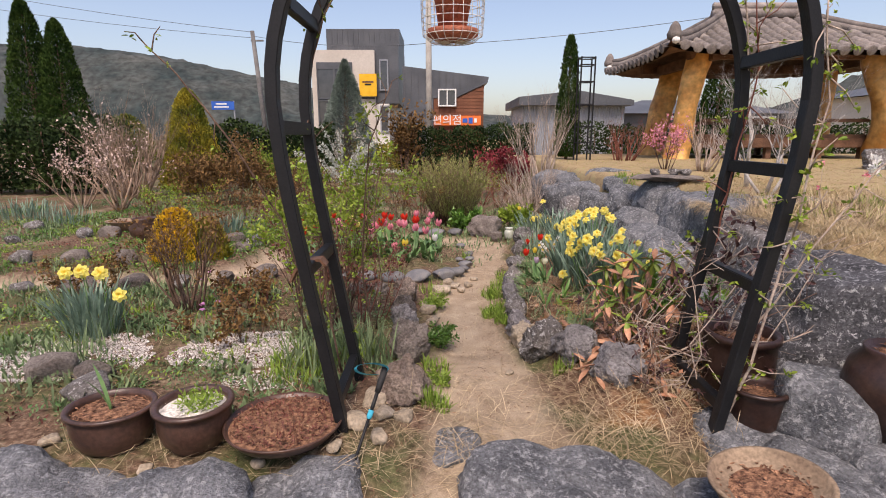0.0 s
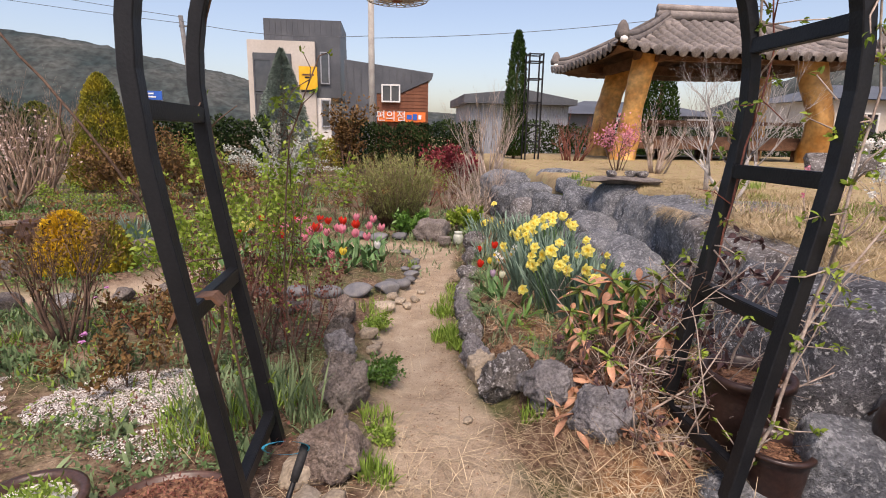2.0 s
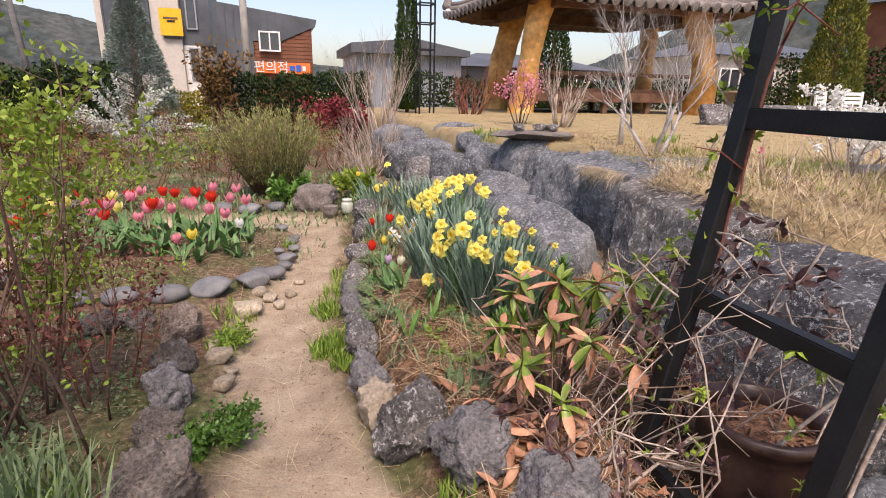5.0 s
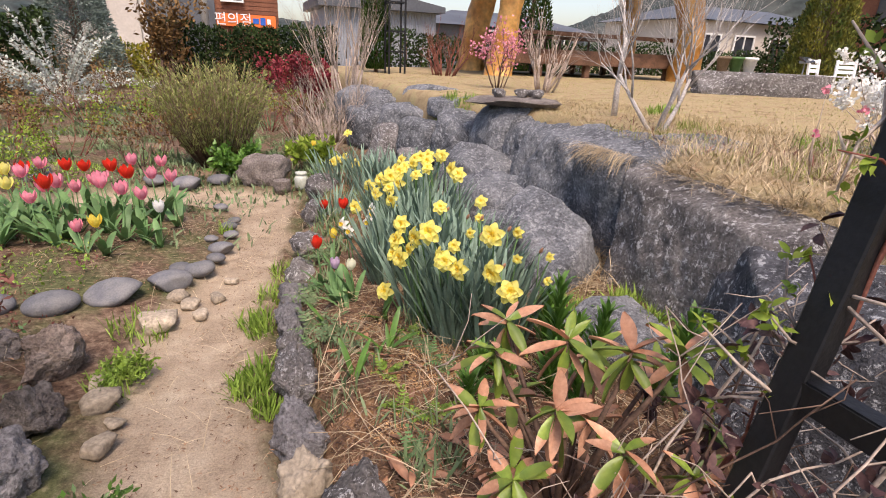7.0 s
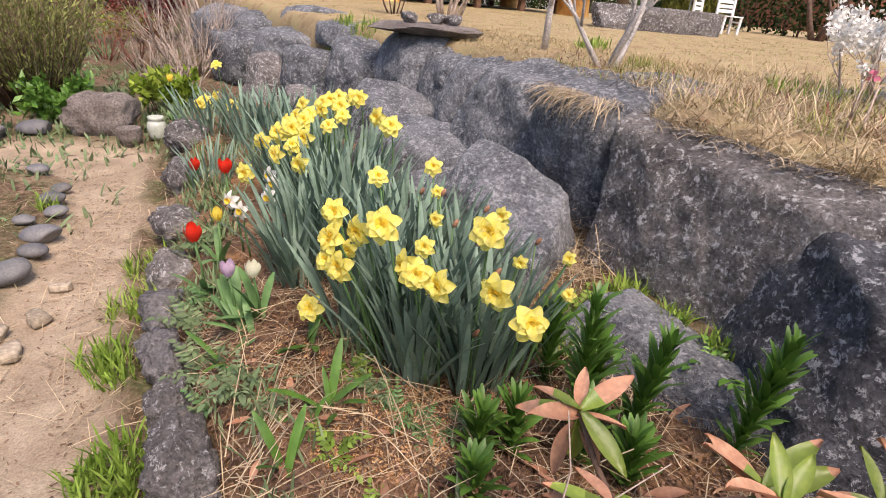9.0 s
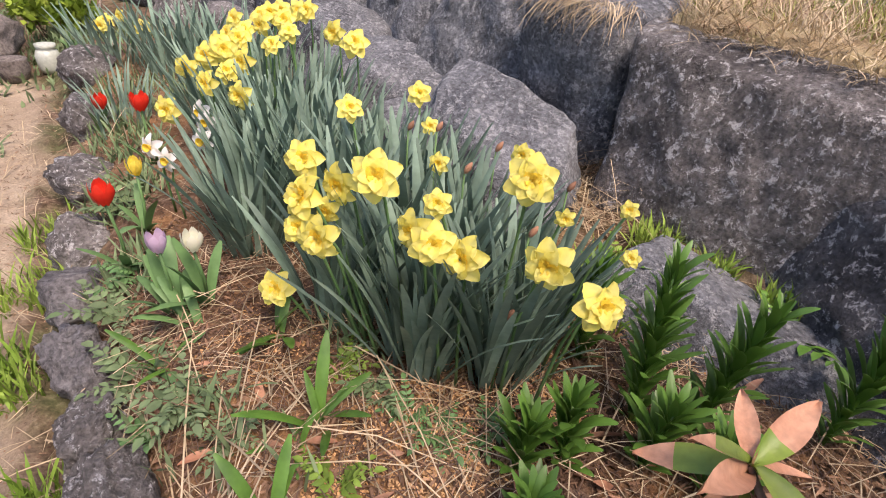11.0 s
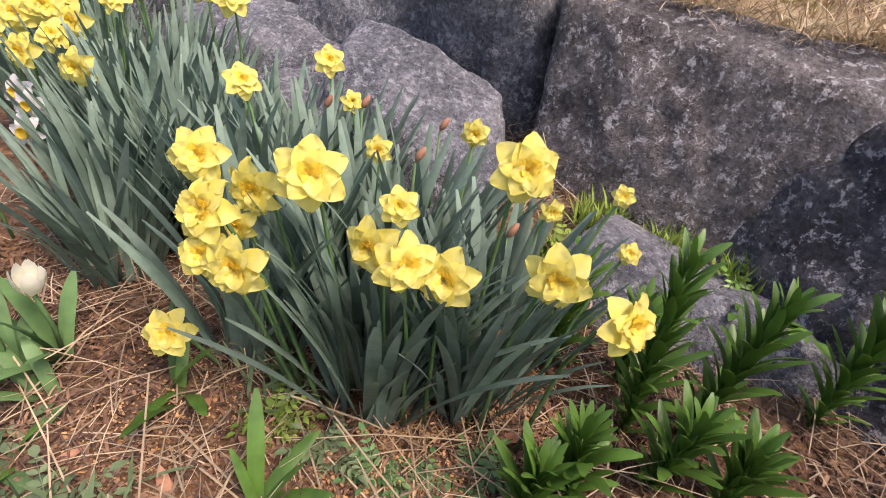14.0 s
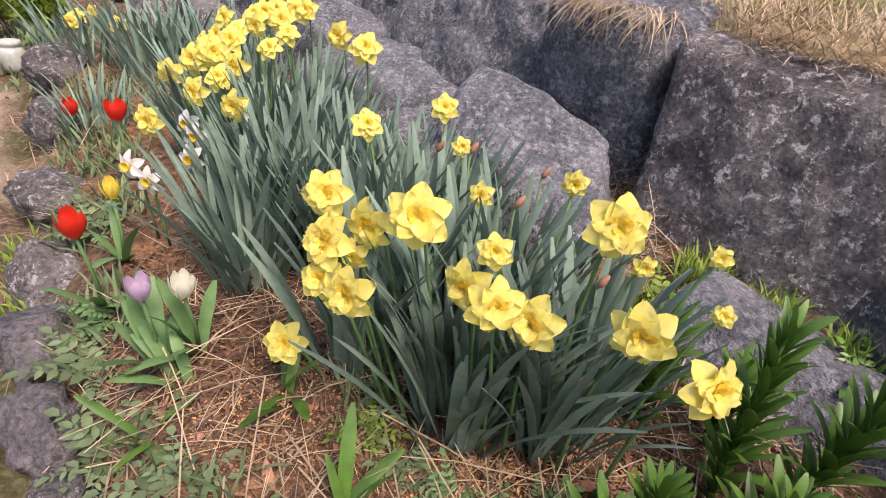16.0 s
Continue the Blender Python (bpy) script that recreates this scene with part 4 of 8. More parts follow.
# ---- trekking poles leaning on the arch ----
tp = thing("trekking_pole", "black trekking pole with turquoise strap leaning on the arch", "walking stick", (-0.42, 2.06, 0.06))
d = Vector((0.16, 0.26, 0.46)).normalized()
for nm, a, b, r, m in (("tip", 0, 0.05, 0.007, M_RUBBER), ("lower_shaft", 0.05, 0.30, 0.007, M_BLACK), ("joint", 0.05, 0.08, 0.011, M_TEAL), ("upper_shaft", 0.30, 0.42, 0.009, M_BLACK), ("clamp", 0.28, 0.32, 0.013, M_TEAL), ("grip", 0.40, 0.52, 0.016, M_RUBBER)):
    g = Geo()
    tube(g, [d * a, d * (a + (b - a) * 0.3), d * b], [r * 0.8, r, r], 10)
    sub(nm, g.mesh(nm, m), tp)
g = Geo()
pts = [d * 0.50 + Vector((-0.06 + 0.075 * math.cos(t), -0.02 * math.sin(t), 0.012 + 0.038 * math.sin(t))) for t in [i * math.pi / 8 for i in range(17)]]
for p, q in zip(pts, pts[1:]):
    o = Vector((0.01, -0.02, 0.012))
    g.add([p - o, p + o, q + o, q - o], [(0, 1, 2, 3)])
sub("wrist_strap", g.mesh("wrist_strap", M_TEAL), tp)


def prism(pts, y0, y1):
    """Outline in x, z pushed from y0 to y1."""
    return [(x, y0, z) for x, z in pts] + [(x, y1, z) for x, z in pts], [tuple(range(len(pts)))] + [tuple(range(2 * len(pts) - 1, len(pts) - 1, -1))] + [(i, i + len(pts), (i + 1) % len(pts) + len(pts), (i + 1) % len(pts)) for i in range(len(pts))]


# ---- hand hoe hooked on the rung ----
ml = thing("hand_hoe", "rusty hand hoe with pale wooden handle hooked on the arch rung", "garden tool", (-0.60, 2.46, 0.50))
g = Geo()
tube(g, [(0.0, 0, 0.0), (0.0, 0.0, 0.03), (-0.004, 0.005, 0.12), (-0.006, 0.01, 0.20)], [0.013, 0.018, 0.016, 0.012], 10)
sub("handle", g.mesh("handle", M_WOODPALE), ml)
g = Geo()
tube(g, [(-0.006, 0.01, 0.195), (-0.006, 0.01, 0.22)], [0.0145, 0.0135], 10)
sub("ferrule", g.mesh("ferrule", M_TIMBER), ml)
g = Geo()
tube(g, [(-0.006, 0.01, 0.21), (0.012, 0.012, 0.28), (0.034, 0.014, 0.36), (0.036, 0.014, 0.43), (0.016, 0.012, 0.475)], [0.006, 0.006, 0.006, 0.0065, 0.007], 8)
sub("shank", g.mesh("shank", M_TIMBER), ml)
g = Geo()
g.add(*prism([(0.045, 0.452), (0.02, 0.485), (-0.06, 0.478), (-0.11, 0.43), (-0.135, 0.37), (-0.125, 0.368), (-0.10, 0.42), (-0.055, 0.466), (0.015, 0.473), (0.036, 0.446)], -0.03, 0.045))
sub("blade", g.mesh("blade", M_TIMBER, smooth=False), ml)


# ---- pavilion ----
pv = thing("pavilion", "open timber pavilion with varnished trunk columns and grey tiled roof", "pavilion", (8.7, 15.0, 1.0))


def column(x, y, lean, r, seed, top=2.55):
    rr = random.Random(seed)
    g = Geo()
    n, rows = 20, 18
    vs = []
    for j in range(rows + 1):
        f = j / rows
        cx, cy = lean * (f + 0.15 * math.sin(f * 5 + seed)), 0.08 * math.sin(f * 4 + seed)
        rad = r * (1.32 - 0.9 * f + 0.75 * f * f)
        for i in range(n):
            a = 2 * math.pi * i / n
            k = rad * (1 + 0.10 * noise.noise((math.cos(a) * 2.5 + seed, math.sin(a) * 2.5, f * 9)) + 0.16 * noise.noise((math.cos(a) * 1.2 + seed, math.sin(a) * 1.2, f * 3)) + 0.06 * math.sin(3 * a + f * 5))
            vs.append((cx + k * math.cos(a), cy + k * math.sin(a), f * top))
    g.add(vs, [(j * n + i, j * n + (i + 1) % n, (j + 1) * n + (i + 1) % n, (j + 1) * n + i) for j in range(rows) for i in range(n)])
    sub("column", g.mesh("column", M_COLUMN), pv, pose(x, y, -0.05))


column(-2.85, -1.45, 0.42, 0.25, 1)
column(-2.42, 1.3, 0.5, 0.30, 2)
column(2.2, -1.7, -0.4, 0.30, 3)
column(2.5, 1.2, 0.1, 0.22, 4)
sub("deck", box_mesh("deck", 4.6, 2.9, 0.12, M_TIMBER, 0.01), pv, pose(-0.1, 0.1, 0.55))
for y in (-1.36, 1.5):
    sub("deck_beam", box_mesh("deck_beam", 4.7, 0.12, 0.24, M_TIMBER, 0.015), pv, pose(-0.1, y, 0.40))
for x in (-1.7, -0.4, 0.9, 2.0):
    for y in (-1.25, 1.4):
        sub("deck_post", box_mesh("deck_post", 0.14, 0.14, 0.36, M_TIMBER, 0.01), pv, pose(x, y, 0.13))
for s in (-1, 1):
    sub("rail", box_mesh("rail", 4.2, 0.07, 0.09, M_TIMBER, 0.01), pv, pose(-0.1, s * 1.36, 0.95))
for i in range(9):
    sub("baluster", box_mesh("baluster", 0.05, 0.05, 0.42, M_TIMBER, 0.004), pv, pose(-2.0 + i * 0.48, 1.36, 0.75))
for y in (-1.6, 1.4):
    sub("tie_beam", box_mesh("tie_beam", 5.6, 0.22, 0.26, M_TIMBER, 0.02), pv, pose(0, y, 2.5))
for x in (-2.3, 2.0):
    sub("tie_beam", box_mesh("tie_beam", 0.2, 3.8, 0.26, M_TIMBER, 0.02), pv, pose(x, -0.1, 2.44))
# roof: hipped, eaves turned up at the corners
EX, EY, RX, RZ = 3.3, 2.45, 1.25, 1.2
ROOF_AT = pose(-0.28, 0.02, 0)


def roof_z(u, v):
    """Height over the eave line at plan place u, v (each -1..1 of the eave)."""
    d = min(1 - abs(v), (1 - abs(u)) * EX / EY)
    corner = (abs(u) ** 6) * (abs(v) ** 6)
    return RZ * (0.72 * d + 0.28 * d * d) + 0.2 * corner


g = Geo()
N = 24
vs = [(EX * (2 * i / N - 1), EY * (2 * j / N - 1), 2.45 + roof_z(2 * i / N - 1, 2 * j / N - 1)) for j in range(N + 1) for i in range(N + 1)]
fs = [(j * (N + 1) + i, j * (N + 1) + i + 1, (j + 1) * (N + 1) + i + 1, (j + 1) * (N + 1) + i) for j in range(N) for i in range(N)]
g.add(vs, fs)
g.add([(x, y, z - 0.10) for x, y, z in vs], [f[::-1] for f in fs])
sub("soffit", g.mesh("soffit", M_TIMBER), pv, ROOF_AT)


def tile_mesh(L=0.40, R=0.125):
    g = Geo()
    vs = []
    for j in range(3):
        for i in range(7):
            a = math.pi * i / 6
            vs.append((R * (1 - 0.06 * j) * math.cos(a), (j / 2 - 0.5) * L, R * 0.75 * math.sin(a) - 0.012 * j))
    g.add(vs, [(j * 7 + i, j * 7 + i + 1, j * 7 + 8 + i, j * 7 + 7 + i) for j in range(2) for i in range(6)] + [tuple(range(6, -1, -1))])
    return g.mesh("roof_tile", M_TILE, smooth=True)


TILE = tile_mesh()
EAVE_TILE = lathe("eave_tile", [(0.001, -0.012), (0.10, -0.012), (0.115, 0.0), (0.10, 0.012), (0.001, 0.012)], M_TILE, 14)
roof = sub("tiled_roof", None, pv, ROOF_AT)
g = Geo()
g.add([(x * 1.0, y * 1.0, z + 0.012) for x, y, z in vs], fs)
sub("tile_bed", g.mesh("tile_bed", M_TILE), roof)
joined = Geo()
tv = [Vector(v.co) for v in TILE.vertices]
tf = [tuple(p.vertices) for p in TILE.polygons]
count = 0
for side in (0, 1, 2, 3):
    half, run = (EX, EY) if side < 2 else (EY, EX)
    cols, rows = int(2 * half / 0.29), int(run / 0.33)
    for i in range(cols + 1):
        w = -half + 2 * half * i / cols
        for j in range(rows):
            q = -run + 0.13 + j * 0.33
            x, y, az = ((w, q, 0), (w, -q, 180), (q, w, -90), (-q, w, 90))[side]
            u, v = x / EX, y / EY
            if side < 2 and (1 - abs(v)) * EY > (1 - abs(u)) * EX + 0.05 or side >= 2 and (1 - abs(u)) * EX > (1 - abs(v)) * EY + 0.05:
                continue
            z = 2.475 + roof_z(u, v)
            e = 0.02
            gx = (roof_z(min(u + e, 1), v) - roof_z(max(u - e, -1), v)) / ((min(u + e, 1) - max(u - e, -1)) * EX)
            gy = (roof_z(u, min(v + e, 1)) - roof_z(u, max(v - e, -1))) / ((min(v + e, 1) - max(v - e, -1)) * EY)
            slope = (gy, -gy, gx, -gx)[side]
            m = Matrix.Translation((x, y, z)) @ Matrix.Rotation(radians(az), 4, "Z") @ Matrix.Rotation(math.atan(slope), 4, "X")
            if j == 0:
                sub("eave_tile", EAVE_TILE, roof, m @ pose(0, -0.21, -0.005, 90))
            if side == 0 and count < 280:
                sub("roof_tile", TILE, roof, m)
                count += 1
            else:
                joined.add([m @ p for p in tv], tf)
ob = sub("roof_tiles_rest", joined.mesh("roof_tiles_rest", M_TILE), roof)
ob["kind"] = "stuff"
for sx in (-1, 1):
    for sy in (-1, 1):
        g = Geo()
        pts = []
        for i in range(9):
            f = i / 8
            u, v = sx * (0.97 - f * (0.97 - (1 - EY / EX * 0.97))), sy * (0.97 - 0.97 * f)
            pts.append((EX * u, EY * v, 2.55 + roof_z(u, v)))
        tube(g, pts, [0.11] * 9, 8)
        tube(g, [(p[0], p[1], p[2] + 0.12) for p in pts], [0.08] * 9, 8)
        sub("hip_ridge", g.mesh("hip_ridge", M_TILE), roof)
        p = pts[0]
        sub("finial", lathe("finial", [(0.001, 0), (0.15, 0), (0.17, 0.1), (0.13, 0.19), (0.11, 0.27), (0.05, 0.36), (0.001, 0.38)], M_TILE, 12), roof, pose(p[0], p[1], p[2]))
        sub("mortar_ball", lathe("mortar_ball", [(0.001, -0.08), (0.07, -0.05), (0.09, 0.0), (0.07, 0.05), (0.001, 0.08)], M_PLASTER, 12), roof, pose(p[0] * 1.005, p[1] * 1.01 - 0.12, p[2] - 0.05))
g = Geo()
tube(g, [(-RX, 0, 2.55 + RZ), (RX, 0, 2.55 + RZ)], [0.14, 0.14], 8)
tube(g, [(-RX, 0, 2.73 + RZ), (RX, 0, 2.73 + RZ)], [0.1, 0.1], 8)
sub("ridge", g.mesh("ridge", M_TILE), roof)

# ---- black steel tower trellis ----
tw = thing("tower_trellis", "tall black steel ladder trellis beside a narrow cypress", "trellis", (3.6, 13.9, 0.95))
for x in (-0.17, 0.17):
    for y in (-0.17, 0.17):
        sub("upright", box_mesh("upright", 0.035, 0.035, 2.55, M_BLACK, 0.003), tw, pose(x, y, 1.27))
for i in range(6):
    z = (0.45, 0.85, 1.4, 1.95, 2.35, 2.52)[i]
    for y in (-0.17, 0.17):
        sub("crossbar", box_mesh("crossbar", 0.34, 0.03, 0.03, M_BLACK, 0.003), tw, pose(0, y, z))
    for x in (-0.17, 0.17):
        sub("crossbar", box_mesh("crossbar", 0.03, 0.34, 0.03, M_BLACK, 0.003), tw, pose(x, 0, z))


# ---- far buildings ----
def house(name, label, at, rz=0):
    return thing(name, label, "building", at, rz)


def wall_box(parent, name, x0, x1, y0, y1, z0, z1, m, bevel=0.03):
    return sub(name, box_mesh(name, x1 - x0, y1 - y0, z1 - z0, m, bevel), parent, pose((x0 + x1) / 2, (y0 + y1) / 2, (z0 + z1) / 2))


def window(parent, x0, x1, z0, z1, y, mull=1, fm=None):
    w = wall_box(parent, "window", x0, x1, y - 0.04, y + 0.02, z0, z1, M_PANE, 0.005)
    cx, cz = (x0 + x1) / 2, (z0 + z1) / 2
    for a, b, c, d in ((x0 - .06, x0 + .04, z0 - .06, z1 + .06), (x1 - .04, x1 + .06, z0 - .06, z1 + .06), (x0 + .04, x1 - .04, z0 - .06, z0 + .04), (x0 + .04, x1 - .04, z1 - .04, z1 + .06)) + (((cx - .04, cx + .04, z0 + .04, z1 - .04),) if mull else ()):
        sub("frame", box_mesh("frame", b - a, 0.1, d - c, fm or M_FRAMEW, 0.01), w, pose((a + b) / 2 - cx, -0.05, (c + d) / 2 - cz))
    return w


h1 = house("modern_house", "three-storey modern house in beige panels and dark metal cladding", (0, 0, 0))
wall_box(h1, "front_wall", -10.6, -5.5, 44.6, 52, 0, 8.35, M_BEIGE)
wall_box(h1, "side_wall", -5.497, -4.4, 44.9, 52, 0, 4.2, M_PLASTER)
wall_box(h1, "side_cladding", -5.496, -3.6, 45.0, 52, 4.2, 8.9, M_SLATE)
wall_box(h1, "upper_storey", -9.7, -3.62, 46.6, 52, 8.3, 10.3, M_SLATE)
for i in range(14):
    wall_box(h1, "cladding_seam", -9.7 + i * 0.44, -9.66 + i * 0.44, 46.56, 46.6, 8.4, 10.28, M_SLATE, 0)
wall_box(h1, "recess", -10.2, -7.3, 44.5, 44.62, 2.3, 7.4, M_SLATE)
for a, b in ((-10.1, -8.8), (-8.7, -7.4)):
    for c, d2 in ((2.6, 4.4), (4.6, 6.9)):
        window(h1, a, b, c, d2, 44.48, 0, M_SLATE)
bn = wall_box(h1, "banner", -6.75, -5.35, 44.4, 44.46, 4.75, 6.5, M_YELLOW, 0.01)
for dz, w in ((0.25, 0.9), (0.05, 0.5), (-0.98, 1.1)):
    sub("banner_text", box_mesh("banner_text", w, 0.02, 0.13 if dz > -0.5 else 0.18, M_BLACK if dz < 0.2 else M_TIMBER, 0), bn, pose(0, -0.04, dz))
for z0, z1 in ((2.0, 4.0), (5.3, 7.6)):
    window(h1, -5.1, -4.5, z0, z1, 44.86 if z0 < 4 else 44.96, 0, M_SHED)
h2 = house("shop_building", "low shop with dark sloping metal roof wall and brown timber siding", (0, 0, 0))
g = Geo()
g.add(*prism([(-2.9, 0), (-0.7, 0), (-0.7, 4.3), (0.9, 4.3), (3.2, 5.35), (3.3, 5.75), (-2.9, 6.5)], 39.6, 46))
sub("metal_wall", g.mesh("metal_wall", M_SLATE, smooth=False), h2)
for i in range(12):
    wall_box(h2, "standing_seam", -2.8 + i * 0.5, -2.76 + i * 0.5, 39.55, 39.6, 4.3 + (0.5 if i > 7 else 0) + max(0, (i - 7) * 0.13), 6.3 - i * 0.055, M_SLATE, 0)
g = Geo()
g.add(*prism([(-0.69, 0), (2.95, 0), (2.95, 5.2), (0.95, 4.29), (-0.69, 4.29)], 39.7, 45.8))
sub("timber_wall", g.mesh("timber_wall", M_BRICK, smooth=False), h2)
for i in range(20):
    z = 0.2 + i * 0.24
    wall_box(h2, "siding_board", -0.68 if z < 4.2 else 1.2 + (z - 4.2) * 2, 2.94, 39.66, 39.7, z, z + 0.215, M_BRICK, 0.008)
window(h2, -0.3, 0.9, 3.75, 4.85, 39.5)
sb = wall_box(h2, "sign_board", -0.66, 2.75, 39.3, 39.4, 2.35, 3.05, M_ORANGE, 0.02)
fc = bpy.data.curves.new("sign_letters", "FONT")
fc.body, fc.size, fc.extrude, fc.align_x, fc.align_y = "편의점", 0.78, 0.02, "CENTER", "CENTER"
fc.materials.append(M_FRAMEW)
fo = sub("sign_letters", fc, sb, pose(-0.75, -0.08, 0, 90, 0, 0))
for dx, w, hh, m in ((0.55, 0.35, 0.3, M_BLUE), (0.95, 0.3, 0.42, M_BLUE), (1.3, 0.2, 0.3, M_WHITE)):
    sub("sign_emblem", box_mesh("sign_emblem", w, 0.03, hh, m, 0.01), sb, pose(dx, -0.07, 0))
h3 = house("metal_shed", "long grey corrugated metal shed with a low dark roof", (0, 0, 0))
g = Geo()
n = 90
g.add([(4.0 + 5.0 * i / n, 27.0 + (0.05 if i % 2 else 0.0), z) for z in (0.3, 3.05) for i in range(n + 1)], [(i, i + 1, n + 2 + i, n + 1 + i) for i in range(n)])
sub("corrugated_wall", g.mesh("corrugated_wall", M_SHED, smooth=False), h3)
wall_box(h3, "body", 4.0, 9.0, 27.1, 32, 0, 3.05, M_SHED)
g = Geo()
g.add(*prism([(3.7, 3.05), (9.3, 3.05), (9.3, 3.3), (6.6, 3.75), (3.7, 3.45)], 26.6, 32.4))
sub("roof", g.mesh("roof", M_SLATE, smooth=False), h3)
h4 = house("low_house", "low dark-roofed house behind the pavilion", (0, 0, 0))
wall_box(h4, "wall", 9.6, 19, 30, 36, 0, 2.8, M_SLATE)
g = Geo()
g.add([(9.2, 29.6, 2.8), (19.4, 29.6, 2.8), (19.4, 36.4, 2.8), (9.2, 36.4, 2.8), (12, 33, 3.7), (16.6, 33, 3.7)], [(0, 1, 5, 4), (1, 2, 5), (2, 3, 4, 5), (3, 0, 4)])
sub("roof", g.mesh("roof", M_SLATE, smooth=False), h4)
for x in (12.2, 14.4, 17):
    window(h4, x, x + 1.2, 1.4, 2.6, 29.9)
h5 = house("beige_house", "pale beige single-storey house with a grey roof beyond the lawn", (0, 0, 0))
wall_box(h5, "wall", 26, 40, 30, 38, 0, 4.0, M_BEIGE)
g = Geo()
g.add([(25.5, 29.5, 4.0), (40.5, 29.5, 4.0), (40.5, 38.5, 4.0), (25.5, 38.5, 4.0), (29, 34, 5.2), (37, 34, 5.2)], [(0, 1, 5, 4), (1, 2, 5), (2, 3, 4, 5), (3, 0, 4)])
sub("roof", g.mesh("roof", M_SLATE, smooth=False), h5)
for x in (27.2, 30, 33, 36):
    window(h5, x, x + 1.6, 1.6, 3.2, 29.9)
h6 = house("brick_house", "red-brown brick house with a dark roof past the lawn", (0, 0, 0))
wall_box(h6, "wall", 30, 42, 16, 24, 0, 6.2, M_BRICK)
g = Geo()
g.add([(29.4, 15.4, 6.2), (42.6, 15.4, 6.2), (42.6, 24.6, 6.2), (29.4, 24.6, 6.2), (33, 20, 8.6), (39, 20, 8.6)], [(0, 1, 5, 4), (1, 2, 5), (2, 3, 4, 5), (3, 0, 4)])
sub("roof", g.mesh("roof", M_SLATE, smooth=False), h6)
for x in (31, 34, 37.5):
    window(h6, x, x + 1.3, 3.6, 5.0, 15.9)
for y in (17.5, 20.5):
    w = wall_box(h6, "window", 29.9, 29.98, y, y + 1.2, 3.6, 5.0, M_PANE, 0.005)
    sub("frame", box_mesh("frame", 0.06, 1.36, 0.1, M_FRAMEW, 0.01), w, pose(-0.05, 0, 0.7))
    sub("frame", box_mesh("frame", 0.06, 0.1, 1.4, M_FRAMEW, 0.01), w, pose(-0.05, 0, 0))
    sub("frame", box_mesh("frame", 0.06, 1.36, 0.1, M_FRAMEW, 0.01), w, pose(-0.05, 0, -0.7))

# ---- poles, wires, road sign ----
for x, y, r, top, lx, nm in ((-10.1, 31.2, 0.14, 7.3, -0.5, "dark wooden utility pole with a stay wire"), (-0.7, 27.2, 0.17, 8.4, 0, "pale concrete street pole in front of the shop"), (-28.5, 40, 0.13, 8.0, 0, "slim grey street pole below the hill")):
    po = thing("utility_pole", nm, "pole", (x, y, 0))
    g = Geo()
    tube(g, [(0, 0, 0), (lx, 0, top)], [r, r * 0.8], 12)
    sub("shaft", g.mesh("shaft", M_CONC if r > 0.15 else M_POLE if x > -20 else M_SHED), po)
    if r > 0.15:
        sub("lamp_head", lathe("lamp_head", [(0.001, 0), (0.2, 0.02), (0.22, 0.15), (0.1, 0.3), (0.001, 0.32)], M_SHED, 12), po, pose(0, 0, top))
    else:
        sub("crossarm", box_mesh("crossarm", 0.7, 0.08, 0.08, M_POLE), po, pose(lx * 0.92 + 0.2, 0, top * 0.93))
for i, (p, q, sag) in enumerate([((-60, 42, 18), (-10.5, 31, 7.2), 1.0), ((-60, 42, 16), (-10.5, 31, 6.9), 0.9), ((-10.5, 31, 7.0), (-0.7, 27.2, 6.0), 0.3), ((-0.7, 27.2, 5.9), (22, 24, 8.4), 0.5), ((-0.7, 27.2, 8.3), (30, 24, 10.2), 0.3)]):
    g = Geo()
    pts = [(p[0] + (q[0] - p[0]) * f, p[1] + (q[1] - p[1]) * f, p[2] + (q[2] - p[2]) * f - sag * 4 * f * (1 - f)) for f in [k / 16 for k in range(17)]]
    tube(g, pts, [0.016] * 17, 4)
    tagged(new("overhead_cable", g.mesh("overhead_cable", M_SLATE)), "thin dark overhead cable strung between poles", "cable")
sg = thing("road_sign", "blue direction sign on a slim post by the road", "sign", (-16.6, 41.3, 0))
sub("post", lathe("post", [(0.06, 0), (0.06, 4.2)], M_SHED, 8), sg, pose(0.8, 0, 0))
sub("board", box_mesh("board", 1.7, 0.06, 0.6, M_BLUE, 0.01), sg, pose(0, -0.1, 3.85))
for dz, w in ((0.12, 0.8), (-0.1, 1.1)):
    sub("lettering", box_mesh("lettering", w, 0.02, 0.1, M_WHITE, 0), sg, pose(-0.1, -0.145, 3.85 + dz))

# ---- hills ----
def hill(name, label, p0, p1, tops, depth, seed):
    g = Geo()
    n, rows = 120, 24
    a, b = Vector(p0), Vector(p1)
    nrm = Vector((-(b - a).y, (b - a).x)).normalized()
    vs = []
    for j in range(rows + 1):
        for i in range(n + 1):
            f, h = i / n, j / rows
            q = a.lerp(b, f) + nrm * depth * h
            z = lerp_table(tops, f) * math.sin(h * math.pi / 2) * (1 + 0.06 * noise.noise((f * 9, h * 3, seed)))
            z += (1.6 * noise.noise((f * 70, h * 18, seed)) + 1.3 * noise.noise((f * 170, h * 50, seed))) * min(1, h * 5)
            vs.append((q.x, q.y, z - 1))
    g.add(vs, [(j * (n + 1) + i, j * (n + 1) + i + 1, (j + 1) * (n + 1) + i + 1, (j + 1) * (n + 1) + i) for j in range(rows) for i in range(n)])
    tagged(new(name, g.mesh(name, M_HILL)), label, "hill", kind="structure")


